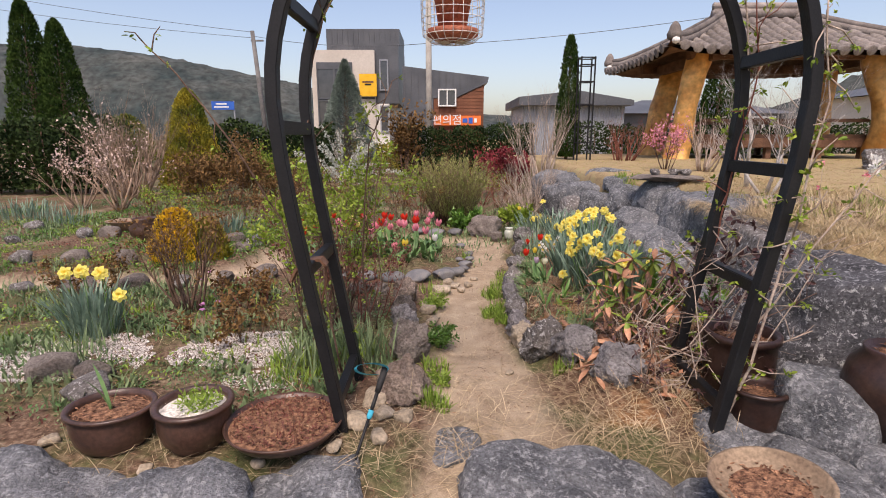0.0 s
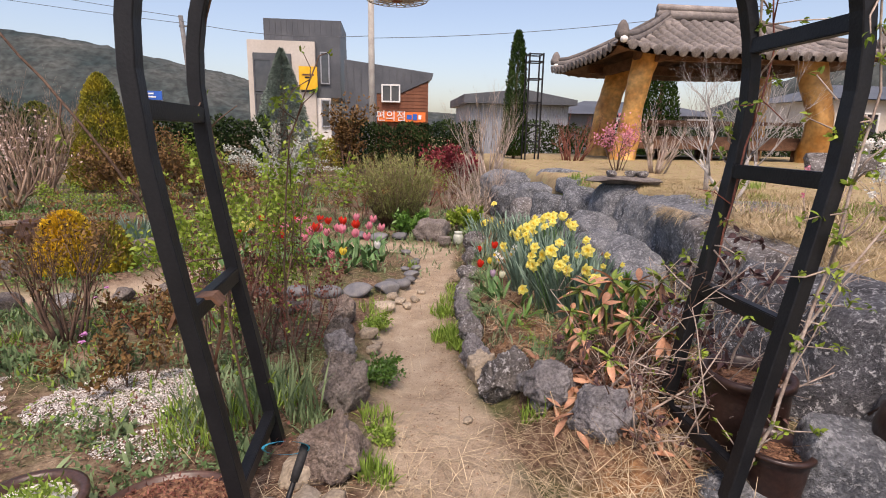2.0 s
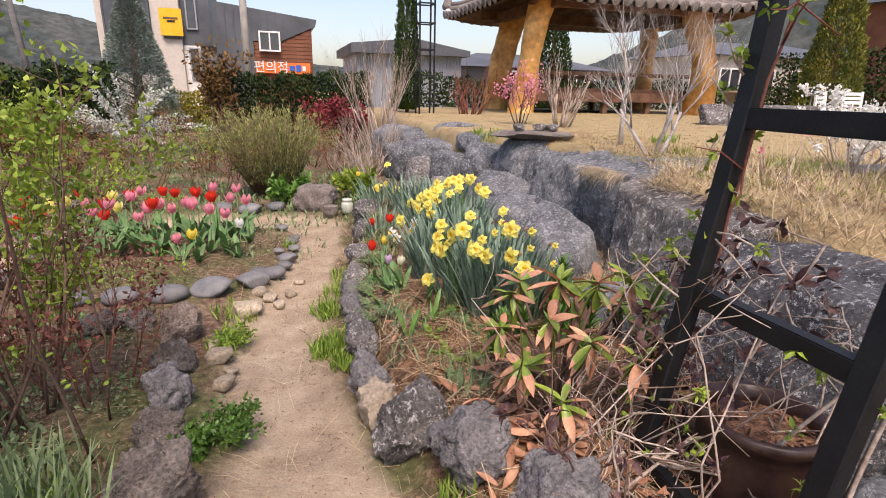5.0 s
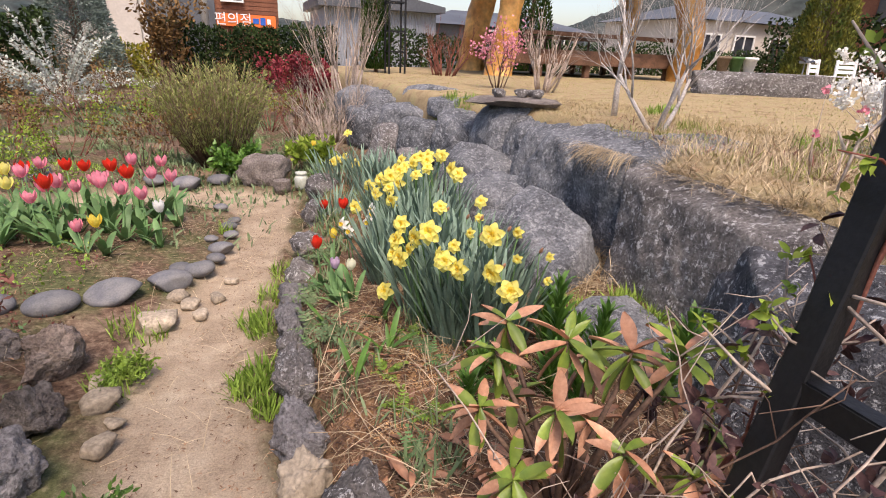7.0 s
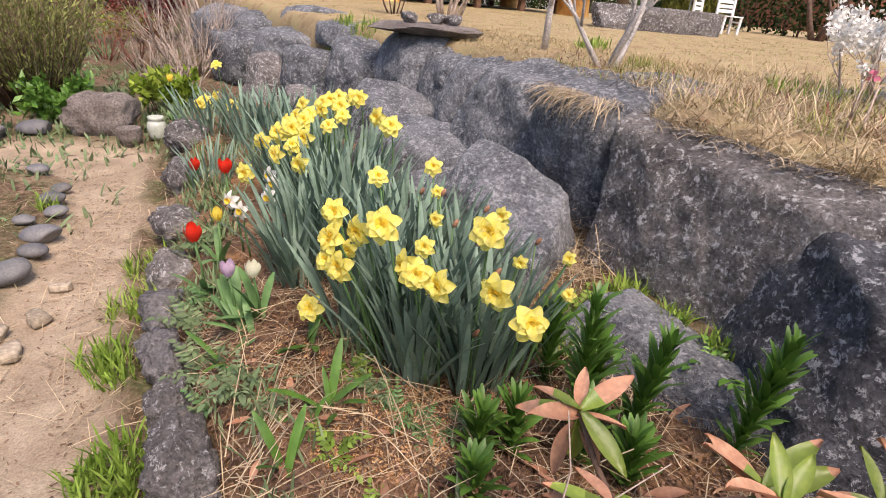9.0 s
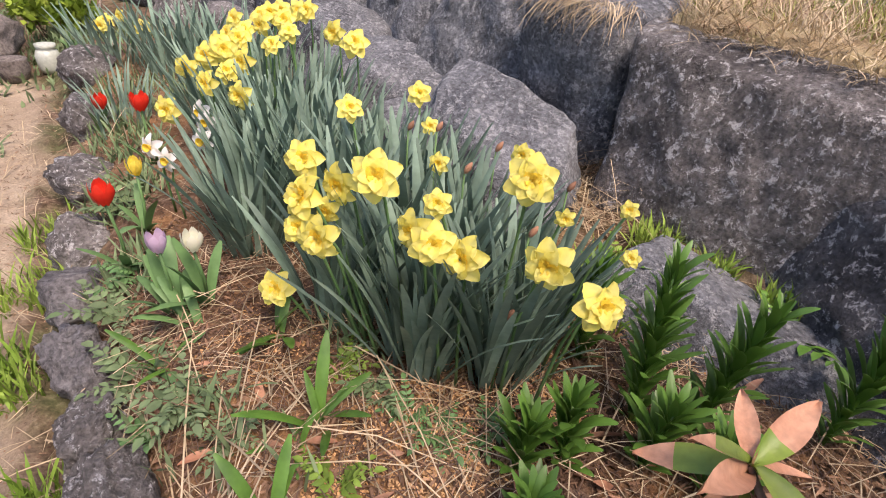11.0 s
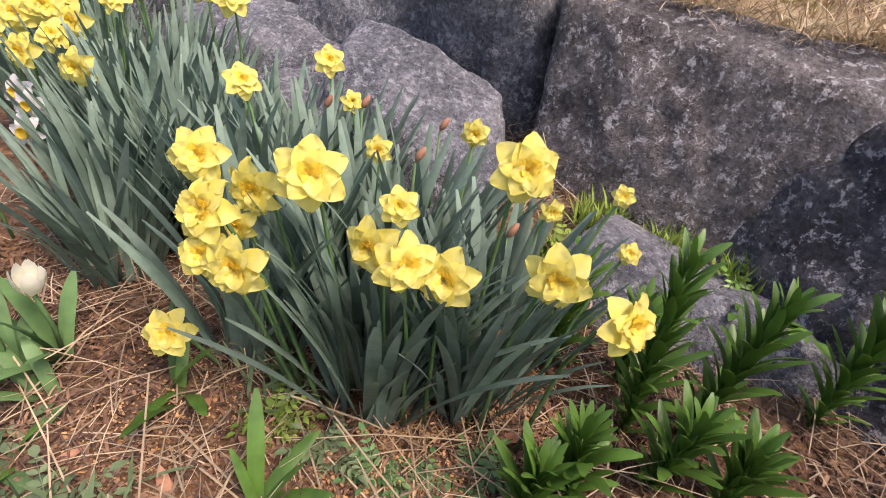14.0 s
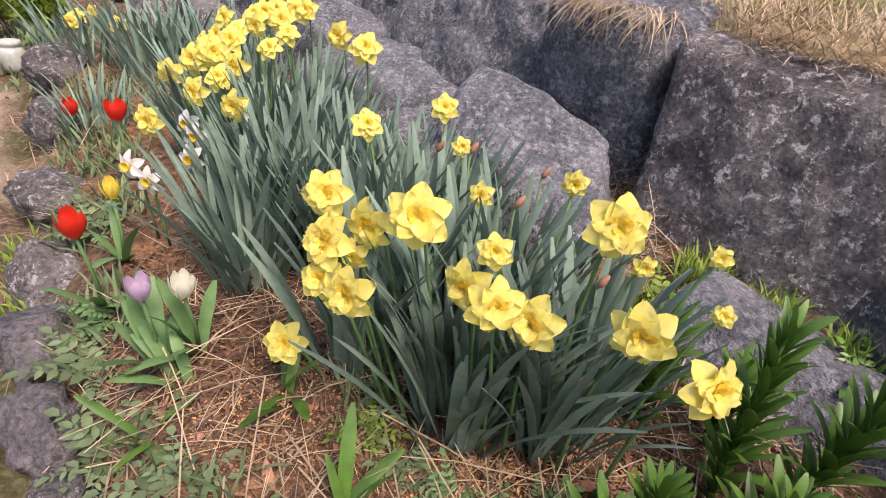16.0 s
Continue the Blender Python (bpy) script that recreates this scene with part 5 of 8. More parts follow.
hill("backdrop_hill_west", "low wooded hill in spring haze", (-330, 250), (60, 270), [(0, 50), (0.25, 56), (0.4, 52), (0.55, 40), (0.7, 27), (0.85, 16), (1, 8)], 80, 3)
hill("backdrop_hill_east", "wooded hill slope behind the houses", (60, 230), (260, 30), [(0, 5), (0.2, 14), (0.3, 26), (0.5, 50), (0.75, 78), (1, 88)], 60, 8)
hill("backdrop_hill_north", "distant low wooded ridge", (-60, 380), (200, 330), [(0, 22), (0.4, 18), (0.7, 14), (1, 14)], 50, 5)

# ---- lawn furniture and stone ledge ----
boulder("stone_ledge", "long low dark stone block beside the pavilion", (8.35, 9.0, 1.13), (2.1, 0.55, 0.44), -22, 301, 6, 0.03, M_ROCK_DARK, 0.9, (0, 0), 5)
for i, (x, y, lab, m) in enumerate([(7.75, 9.2, "cream plant pot on the stone ledge", M_CLAY), (7.95, 9.13, "green glazed plant pot on the stone ledge", M_TULIPLEAF), (8.15, 9.05, "white plant pot on the stone ledge", M_WHITE)]):
    p = thing("flower_pot", lab, "pot", (x, y, 1.33), 0, "pots on the ledge")
    sub("body", lathe("body", [(0.001, 0), (0.07, 0), (0.10, 0.2), (0.115, 0.2), (0.115, 0.24), (0.1, 0.24), (0.001, 0.2)], m, 20), p)


def small_chair(at, rz):
    c = thing("garden_chair", "small white painted wooden garden chair on the lawn", "chair", at, rz, "white garden chairs")
    for x in (-0.14, 0.14):
        sub("leg", box_mesh("leg", 0.035, 0.035, 0.26, M_WHITE, 0.004), c, pose(x, -0.12, 0.13))
        sub("back_leg", box_mesh("back_leg", 0.035, 0.035, 0.52, M_WHITE, 0.004), c, pose(x, 0.13, 0.26, -6))
        sub("armrest", box_mesh("armrest", 0.03, 0.26, 0.025, M_WHITE, 0.004), c, pose(x, 0, 0.19))
    for i in range(4):
        sub("seat_slat", box_mesh("seat_slat", 0.32, 0.055, 0.018, M_WHITE, 0.003), c, pose(0, -0.12 + i * 0.07, 0.27))
    for z in (0.34, 0.41, 0.48):
        sub("back_slat", box_mesh("back_slat", 0.30, 0.018, 0.05, M_WHITE, 0.003), c, pose(0, 0.14 + (z - 0.3) * 0.1, z))
    c.scale = (1.2, 1.2, 1.2)
    return c


ch = small_chair((10.75, 9.72, 1.0), 10)
copy_thing(ch, pose(11.2, 9.5, 1.0, 0, 0, -25))
sl = thing("solar_lamp", "slim solar stake lamp with a tilted panel on the lawn", "lamp", (10.55, 9.95, 1.0))
sub("stake", lathe("stake", [(0.001, 0), (0.012, 0), (0.012, 0.55), (0.001, 0.55)], M_SHED, 8), sl)
sub("panel", box_mesh("panel", 0.26, 0.18, 0.03, M_PANE, 0.004), sl, pose(0, -0.03, 0.60, 28))
sub("lamp_head", box_mesh("lamp_head", 0.2, 0.12, 0.05, M_SHED, 0.01), sl, pose(0, 0.0, 0.555, 0))
# flat stone table at the lawn's edge
boulder("stone_slab", "flat round grey stone slab resting on the bank", (2.96, 7.12, 1.01), (1.0, 0.7, 0.085), 0, 310, 8, 0.05, M_LAVA, 0.4, (0, 0), 5)
for i, (x, y) in enumerate([(3.08, 7.12), (3.22, 7.05), (2.83, 7.12), (3.27, 7.22)]):
    boulder("stone", "small dark stone lying on the flat slab", (x, y, 1.09), (0.16, 0.13, 0.09), i * 50, 320 + i, 6, 0.08, M_ROCK_DARK, 0.2, (0, 0), 3, "stones on the slab")


# ---- flowers and leaves, shared meshes ----
def petal_mesh(name, L, W, m, cup=0.25, point=0.5, wave=0.0):
    """A petal along +x, rising towards +z at the edges."""
    g = Geo()
    rows, cols = 6, 5
    vs = []
    for j in range(rows + 1):
        f = j / rows
        w = W / 2 * (math.sin(math.pi * (0.12 + 0.86 * f ** 1.15)) ** 0.5) * (1 - (f ** 3) * point * 0.4)
        for i in range(cols):
            s = 2 * i / (cols - 1) - 1
            vs.append((L * f, w * s, cup * W * s * s * 0.5 + L * 0.12 * math.sin(f * 3) - 0.10 * L * f * f + wave * W * math.sin(f * 9 + s * 4)))
    g.add(vs, [(j * cols + i, j * cols + i + 1, (j + 1) * cols + i + 1, (j + 1) * cols + i) for j in range(rows) for i in range(cols - 1)])
    return g.mesh(name, m)


PETALS = [petal_mesh("petal", 0.057, 0.046, M_PETAL, 0.16, 0.8, w) for w in (0.05, 0.09, -0.07)]
INNER = [petal_mesh("inner_petal", 0.044, 0.036, M_PETAL, 0.18, 0.5, w) for w in (0.10, -0.10)] + [petal_mesh("inner_petal", 0.035, 0.029, M_CORONA, 0.25, 0.3, 0.12)]
WPETALS = [petal_mesh("petal", 0.040, 0.026, M_WPETAL, 0.2, 0.6, 0.03)]


def corona_mesh(seed, size=1.0):
    r = random.Random(seed)
    g = Geo()
    for i in range(13):
        a = i * 2.4
        t = 0.3 + 1.4 * (1 - i / 13)
        d = Vector((math.cos(a) * t, math.sin(a) * t, 1.0))
        leaf(g, (0, 0, 0.003), d, (math.cos(a), math.sin(a), 0.2), size * r.uniform(0.012, 0.018), size * r.uniform(0.009, 0.015), 0.5, -0.25)
    me = g.mesh("corona", M_CORONA)
    bm = bmesh.new()
    bm.from_mesh(me)
    bmesh.ops.remove_doubles(bm, verts=bm.verts[:], dist=1e-5)
    bm.to_mesh(me)
    bm.free()
    return me


CORONAS = [corona_mesh(i, 1.3) for i in range(3)]
CUP = lathe("corona", [(0.004, 0.002), (0.008, 0.006), (0.010, 0.014), (0.013, 0.018), (0.011, 0.017), (0.008, 0.008), (0.001, 0.006)], M_CORONA, 12)
NECK = lathe("neck", [(0.003, -0.028), (0.005, -0.02), (0.004, -0.01), (0.006, 0.0), (0.002, 0.003)], M_TULIPLEAF, 8)


def daffodil(head, facing, size=1.0, base=None, seed=0, white=False, label="", group="double daffodils"):
    """One stem with its flower; head: the flower's middle, facing: the way it looks."""
    r = random.Random(seed)
    head, f = Vector(head), Vector(facing).normalized()
    if base is None:
        bx, by = head.x + r.uniform(-0.05, 0.05) + 0.06, head.y + r.uniform(-0.06, 0.06)
        base = (bx, by, height(bx, by) - 0.01)
    base = Vector(base)
    ob = thing("daffodil", label or ("white daffodil with a small yellow cup on a green stem" if white else "pale yellow double daffodil with ruffled golden centre"), "flower", base, 0, group)
    q = f.to_track_quat("Z", "Y").to_matrix().to_4x4()
    hm = Matrix.Translation(head - base) @ q @ Matrix.Diagonal((size, size, size, 1))
    g = Geo()
    e = head - base - f * 0.026 * size
    mid = e * 0.55 + Vector((r.uniform(-0.02, 0.02), r.uniform(-0.02, 0.02), 0.03))
    tube(g, [(0, 0, 0), mid * 0.5, mid, mid.lerp(e, 0.6) + Vector((0, 0, 0.018)), e], [0.0042, 0.004, 0.0036, 0.0034, 0.003], 6)
    sub("stem", g.mesh("stem", M_TULIPLEAF), ob)
    sub("neck", NECK, ob, hm)
    off = r.uniform(0, 60)
    for i in range(6):
        sub("petal", r.choice(WPETALS if white else PETALS), ob, hm @ pose(0, 0, 0, r.uniform(-12, 12), r.uniform(-2, 18) if not i % 2 else r.uniform(-10, 8), off + i * 60))
    if white:
        sub("corona", CUP, ob, hm)
    else:
        for i in range(6):
            sub("inner_petal", INNER[i % 2], ob, hm @ pose(0, 0, 0.004, r.uniform(-12, 12), r.uniform(-22, -8), off + 30 + i * 60 + r.uniform(-12, 12)))
        for i in range(4):
            sub("inner_petal", INNER[2] if i < 2 else INNER[0], ob, hm @ pose(0, 0, 0.006, r.uniform(-15, 15), r.uniform(-50, -30), off + i * 90 + r.uniform(-20, 20)) @ Matrix.Diagonal((0.8, 0.8, 0.8, 1)))
        sub("corona", r.choice(CORONAS), ob, hm @ pose(0, 0, 0.006))
    return ob


NEAR_HEADS = [(1.385, 4.085, .765, 1.02), (1.345, 3.978, .652, 1), (1.37, 3.872, .618, .95), (1.257, 4.105, .623, .95), (1.212, 4.147, .646, .92), (1.222, 4.214, .637, .92), (1.206, 4.331, .709, 1.1), (1.175, 4.42, .66, .95), (1.12, 4.47, .71, .85), (1.085, 4.408, .66, .98),
              (1.083, 4.339, .60, .95), (1.07, 4.40, .595, .75), (1.42, 4.79, .68, .8), (1.634, 4.752, .707, .75), (1.43, 4.4, .665, .55), (1.28, 4.22, .68, .62), (1.63, 4.32, .68, .6), (1.60, 3.99, .69, .42), (1.57, 3.94, .61, .42), (1.50, 4.07, .66, .45), (1.56, 4.6, .67, .5), (1.15, 4.43, .60, .62)]
for i, (x, y, z, s) in enumerate(NEAR_HEADS):
    r = random.Random(i + 50)
    bx, by = 1.30 + (x - 1.30) * 0.6 + 0.04, 4.18 + (y - 4.18) * 0.7
    daffodil((x, y, z), (-0.8 + r.uniform(-0.35, 0.35), -0.45 + r.uniform(-0.4, 0.3), 0.25 + r.uniform(-0.25, 0.3)), s * 0.93, (bx, by, height(bx, by) - 0.01), i)
daffodil((1.06, 4.53, .36), (-0.6, -0.5, 0.5), 0.85, None, 77, label="short golden double daffodil low in the bed")
FAR_HEADS = [(1.61, 5.72, .76), (1.47, 5.65, .71), (1.35, 5.56, .67), (1.8, 5.86, .74), (1.7, 5.37, .75), (1.66, 5.16, .76), (1.21, 5.34, .62), (1.23, 5.62, .6), (1.49, 5.45, .7), (1.39, 5.49, .64), (1.28, 5.24, .6), (1.11, 5.48, .5),
             (1.52, 5.6, .74), (1.42, 5.58, .7), (1.56, 5.7, .75), (1.44, 5.75, .68), (1.38, 5.7, .66), (1.3, 5.6, .64), (1.68, 5.78, .76), (1.5, 5.82, .72), (1.32, 5.45, .62), (1.58, 5.5, .73), (1.62, 5.62, .75), (1.75, 5.68, .77),
             (1.25, 7.3, .42), (1.32, 7.51, .4), (1.38, 7.4, .45), (1.45, 7.2, .42), (1.5, 7.9, .6)]
for i, (x, y, z) in enumerate(FAR_HEADS):
    r = random.Random(i + 150)
    daffodil((x, y, z), (-0.7 + r.uniform(-0.5, 0.5), -0.6 + r.uniform(-0.3, 0.3), 0.2 + r.uniform(-0.2, 0.4)), r.uniform(0.75, 0.95), None, i + 300)
for x, y, z in [(1.12, 5.16, .50), (1.17, 5.26, .52), (.985, 5.23, .48), (1.02, 5.20, .44), (1.2, 5.42, .5)]:
    daffodil((x, y, z), (-0.7, -0.5, 0.1), 1.05, None, int(x * 100), True, group="white daffodils")
for i, (x, y, z) in enumerate([(-2.75, 3.72, .58), (-2.62, 3.7, .6), (-2.5, 3.74, .57), (-2.3, 3.6, .45), (-2.68, 3.8, .56), (-2.45, 3.65, .6)]):
    daffodil((x, y, z), (0.2, -0.8, 0.3), 0.95, None, 600 + i, group="golden daffodils in gravel", label="golden yellow daffodil in the gravel bed")


def strap_variants(n, L, W, droop, m, seed, name="leaf", segs=7):
    out = []
    r = random.Random(seed)
    for i in range(n):
        g = Geo()
        ca = r.uniform(0.5, 1.3)
        # channelled strap: three points across
        vs, fs = [], []
        x, z, a0 = 0.0, 0.0, r.uniform(0.0, 0.12)
        tw = r.uniform(-0.5, 0.5)
        kink = r.random() < 0.12
        for j in range(segs + 1):
            f = j / segs
            w = W * ca ** 0.3 / 2 * (0.8 + 0.4 * f if f < 0.5 else 1.0 * (1 - (2 * f - 1) ** 4)) if j < segs else W * 0.12
            t = tw * f
            for s in (-1, 0, 1):
                vs.append((x + w * s * math.sin(t) * 0.6 + abs(s) * w * 0.25, w * s * math.cos(t), z))
            a = a0 + droop * ca * f ** 1.6 + (1.3 if kink and f > 0.72 else 0)
            x, z = x + math.sin(a) * L / segs, z + math.cos(a) * L / segs
        for j in range(segs):
            fs += [(3 * j, 3 * j + 1, 3 * j + 4, 3 * j + 3), (3 * j + 1, 3 * j + 2, 3 * j + 5, 3 * j + 4)]
        g.add(vs, fs)
        out.append(g.mesh(name, m))
    return out


DAF_LEAVES = strap_variants(18, 0.43, 0.0205, 0.42, M_DAFLEAF, 3)
r = random.Random(31)


def daffodil_clump(x, y, n, spread, lean, size, seed, label="clump of blue-green daffodil leaves in the raised bed"):
    r = random.Random(seed)
    ob = thing("daffodil_clump", label, "plant", (x, y, height(x, y) - 0.015), 0, "daffodil clumps")
    for _ in range(n):
        a, q = r.uniform(0, 360), spread * math.sqrt(r.random())
        s = size * r.uniform(0.65, 1.15)
        sub("leaf", r.choice(DAF_LEAVES), ob, Matrix.Translation((q * math.cos(radians(a)), q * math.sin(radians(a)), 0)) @ pose(0, 0, 0, 0, 0, a + r.uniform(-50, 50)) @ pose(0, 0, 0, 0, r.uniform(0, lean) * (0.4 + q / spread), 0) @ Matrix.Diagonal((s, s * 1.1, s, 1)))
    return ob


for i, (x, y, n, sp, ln, sz) in enumerate([(1.29, 4.23, 84, 0.065, 19, 1.0), (1.41, 4.09, 74, 0.06, 17, 0.98), (1.40, 4.36, 84, 0.10, 15, 1.03), (1.25, 4.52, 60, 0.09, 19, 1.0), (1.54, 4.12, 50, 0.07, 16, 0.92), (1.56, 4.36, 56, 0.10, 14, 1.0), (1.48, 4.60, 56, 0.12, 15, 1.03)]):
    daffodil_clump(x, y, n, sp, ln, sz, 700 + i)
g = Geo()
DV = [([Vector(v.co) for v in m.vertices], [tuple(p.vertices) for p in m.polygons]) for m in DAF_LEAVES]


def daf_stuff(g, x, y, n, spread, lean, size):
    for _ in range(n):
        a, q = r.uniform(0, 360), spread * math.sqrt(r.random())
        px, py = x + q * math.cos(radians(a)), y + q * math.sin(radians(a))
        s = size * r.uniform(0.65, 1.15)
        m = Matrix.Translation((px, py, height(px, py) - 0.01)) @ pose(0, 0, 0, 0, 0, a + r.uniform(-60, 60)) @ pose(0, 0, 0, 0, r.uniform(0, lean), 0) @ Matrix.Diagonal((s, s, s, 1))
        vs, fs = r.choice(DV)
        g.add([m @ v for v in vs], fs)


for x, y, n, sp, ln, sz in [(1.45, 4.85, 190, 0.18, 15, 1.0), (1.40, 5.15, 190, 0.20, 15, 1.0), (1.55, 5.45, 170, 0.22, 15, 1.0), (1.45, 5.7, 130, 0.2, 15, 0.95), (1.68, 5.75, 110, 0.2, 15, 1.0), (1.17, 4.95, 90, 0.09, 22, 0.92), (1.64, 4.75, 90, 0.14, 14, 0.95),
                            (1.75, 6.5, 120, 0.22, 20, 1.0), (1.55, 6.9, 90, 0.2, 22, 0.9), (1.3, 7.3, 60, 0.2, 26, 0.8), (-2.6, 3.72, 130, 0.16, 22, 0.95), (-3.2, 7.7, 90, 0.22, 18, 0.85), (-7.6, 9.5, 120, 0.5, 20, 0.8), (-6.4, 9.0, 70, 0.4, 20, 0.7), (1.1, 6.2, 40, 0.15, 30, 0.6)]:
    daf_stuff(g, x, y, n, sp, ln, sz)
tagged(new("daffodil_leaves", g.mesh("daffodil_leaves", M_DAFLEAF)), "drifts of blue-green daffodil leaves in the beds", "plants", kind="stuff")
# seed heads and buds standing among the leaves
bud = lathe("bud", [(0.001, 0), (0.006, 0.006), (0.008, 0.018), (0.004, 0.03), (0.001, 0.034)], M_RUST, 8)
for i, (x, y, z) in enumerate([(1.44, 4.32, .67), (1.50, 4.62, .66), (1.55, 4.56, .67), (1.46, 4.12, .6), (1.36, 4.06, .46), (1.62, 4.4, .66), (1.5, 4.9, .62), (1.68, 4.2, .62)]):
    ob = thing("daffodil_bud", "faded brown daffodil bud on a thin stem", "flower bud", (x, y, height(x, y)), 0, "daffodil buds")
    h = z - height(x, y)
    g = Geo()
    tube(g, [(0, 0, -0.01), (0.004, 0, h * 0.6), (0, 0, h)], [0.003, 0.003, 0.0025], 5)
    sub("stem", g.mesh("stem", M_TULIPLEAF), ob)
    sub("bud", bud, ob, pose(0, 0, h, 20, 15, 0))


# ---- tulips ----
def tulip_petal(m):
    g = Geo()
    vs = []
    for j in range(6):
        f = j / 5
        rad = 0.006 + 0.021 * math.sin(math.pi * min(1, 0.1 + f * 0.62))
        w = (0.9, 1.25, 1.3, 1.15, 0.8, 0.15)[j]
        for s in (-0.5, 0, 0.5):
            a = s * w
            vs.append((rad * math.cos(a), rad * math.sin(a), 0.062 * f + (0.004 if s else 0)))
    g.add(vs, [(3 * j + i, 3 * j + i + 1, 3 * j + i + 4, 3 * j + i + 3) for j in range(5) for i in range(2)])
    return g.mesh("petal", m)


TP = {m.name: tulip_petal(m) for m in (M_RED, M_PINK, M_PETAL, M_WPETAL, M_CREAM, M_LILAC, M_CORONA)}
TL = strap_variants(8, 0.27, 0.056, 1.15, M_TULIPLEAF, 8)
COLN = {"red_petal": "bright red", "pink_petal": "pink", "yellow_petal": "yellow", "white_petal": "white", "cream_petal": "creamy white", "lilac_petal": "pale lilac", "deep_yellow_corona": "orange-yellow"}


def tulip(x, y, z, m, size=1.0, seed=0, where="in the pebble-edged bed", group="tulips", leaves=3, wide=1.0, ls=1.0):
    r = random.Random(seed)
    z0 = height(x, y)
    ob = thing("tulip", f"{COLN[m.name]} tulip on a pale green stem {where}", "flower", (x, y, z0 - 0.01), 0, group)
    h = z - z0 - 0.02
    tip = Vector((r.uniform(-0.03, 0.03), r.uniform(-0.03, 0.03), h))
    g = Geo()
    tube(g, [(0, 0, 0), tip * 0.5 + Vector((0.006, 0, 0)), tip], [0.005, 0.0045, 0.004], 6)
    sub("stem", g.mesh("stem", M_TULIPLEAF), ob)
    for i in range(6):
        sub("petal", TP[m.name], ob, Matrix.Translation(tip) @ pose(0, 0, 0, r.uniform(-10, 10), wide * r.uniform(4, 24) + (5 if i % 2 else -3) * wide, i * 60) @ Matrix.Diagonal((size * (1 if i % 2 else 0.9), size, size, 1)))
    for i in range(leaves):
        s = ls * r.uniform(0.75, 1.15)
        sub("leaf", r.choice(TL), ob, pose(0, 0, 0, 0, r.uniform(8, 42), r.uniform(0, 360)) @ Matrix.Diagonal((s, s, s, 1)))


r = random.Random(12)
placed = []
for i in range(400):
    x, y = r.uniform(-1.75, 0.02), r.uniform(6.3, 7.1)
    if len(placed) >= 36 or any(math.hypot(x - a, y - b) < 0.13 for a, b in placed):
        continue
    placed.append((x, y))
    u = (x + 1.65) / 1.65
    m = r.choice([M_RED, M_RED, M_RED, M_PINK, M_PETAL] if u < 0.4 else [M_PETAL, M_RED, M_PINK, M_PETAL] if u < 0.65 else [M_PINK, M_PINK, M_RED, M_RED])
    tulip(x, y, 0.50 + r.uniform(-0.10, 0.04), m, r.uniform(1.25, 1.6), 800 + i, leaves=6, wide=0.5)
for x, y, z, m in [(-.42, 6.05, .33, M_CORONA), (-.12, 6.2, .36, M_WPETAL), (-.55, 6.1, .28, M_PINK)]:
    tulip(x, y, z, m, 1.3, int(x * 777), leaves=5, wide=0.3, ls=0.8)
for x, y, z, m in [(.83, 5.05, .44, M_RED), (1.07, 5.70, .47, M_RED), (.92, 5.21, .43, M_CORONA), (.87, 4.75, .44, M_LILAC), (.955, 4.745, .435, M_CREAM), (1.15, 7.9, .5, M_CORONA), (1.0, 6.3, .3, M_RED)]:
    tulip(x, y, z, m, 0.88 if m is not M_RED else 1.08, int(x * 999), "beside the path edging", "tulips by the path", 6, 0.1, 0.72 if m in (M_CREAM, M_LILAC) else 0.55)


# ---- lily shoots and other leafy plants ----
LILY = strap_variants(8, 0.098, 0.0185, 0.85, M_LILY, 21)


def lily(x, y, h, seed, lean=0.0, az=0.0):
    r = random.Random(seed)
    z0 = height(x, y)
    ob = thing("lily_shoot", "glossy green leafy lily shoot in the mulched bed", "plant", (x, y, z0 - 0.01), 0, "lily shoots")
    top = Vector((lean * math.cos(az), lean * math.sin(az), h * 0.8))
    g = Geo()
    tube(g, [(0, 0, 0), top * 0.5, top], [0.007, 0.006, 0.004], 6)
    sub("stem", g.mesh("stem", M_LILY), ob)
    n = int(16 + h * 120)
    for i in range(n):
        f = (i + 0.5) / n
        s = (0.75 + 0.5 * math.sin(f * 3.0)) * r.uniform(0.8, 1.1)
        sub("leaf", r.choice(LILY), ob, Matrix.Translation(top * f) @ pose(0, 0, 0, 0, 34 - 27 * f + r.uniform(-10, 10), i * 137.5) @ Matrix.Diagonal((s, s, s, 1)))


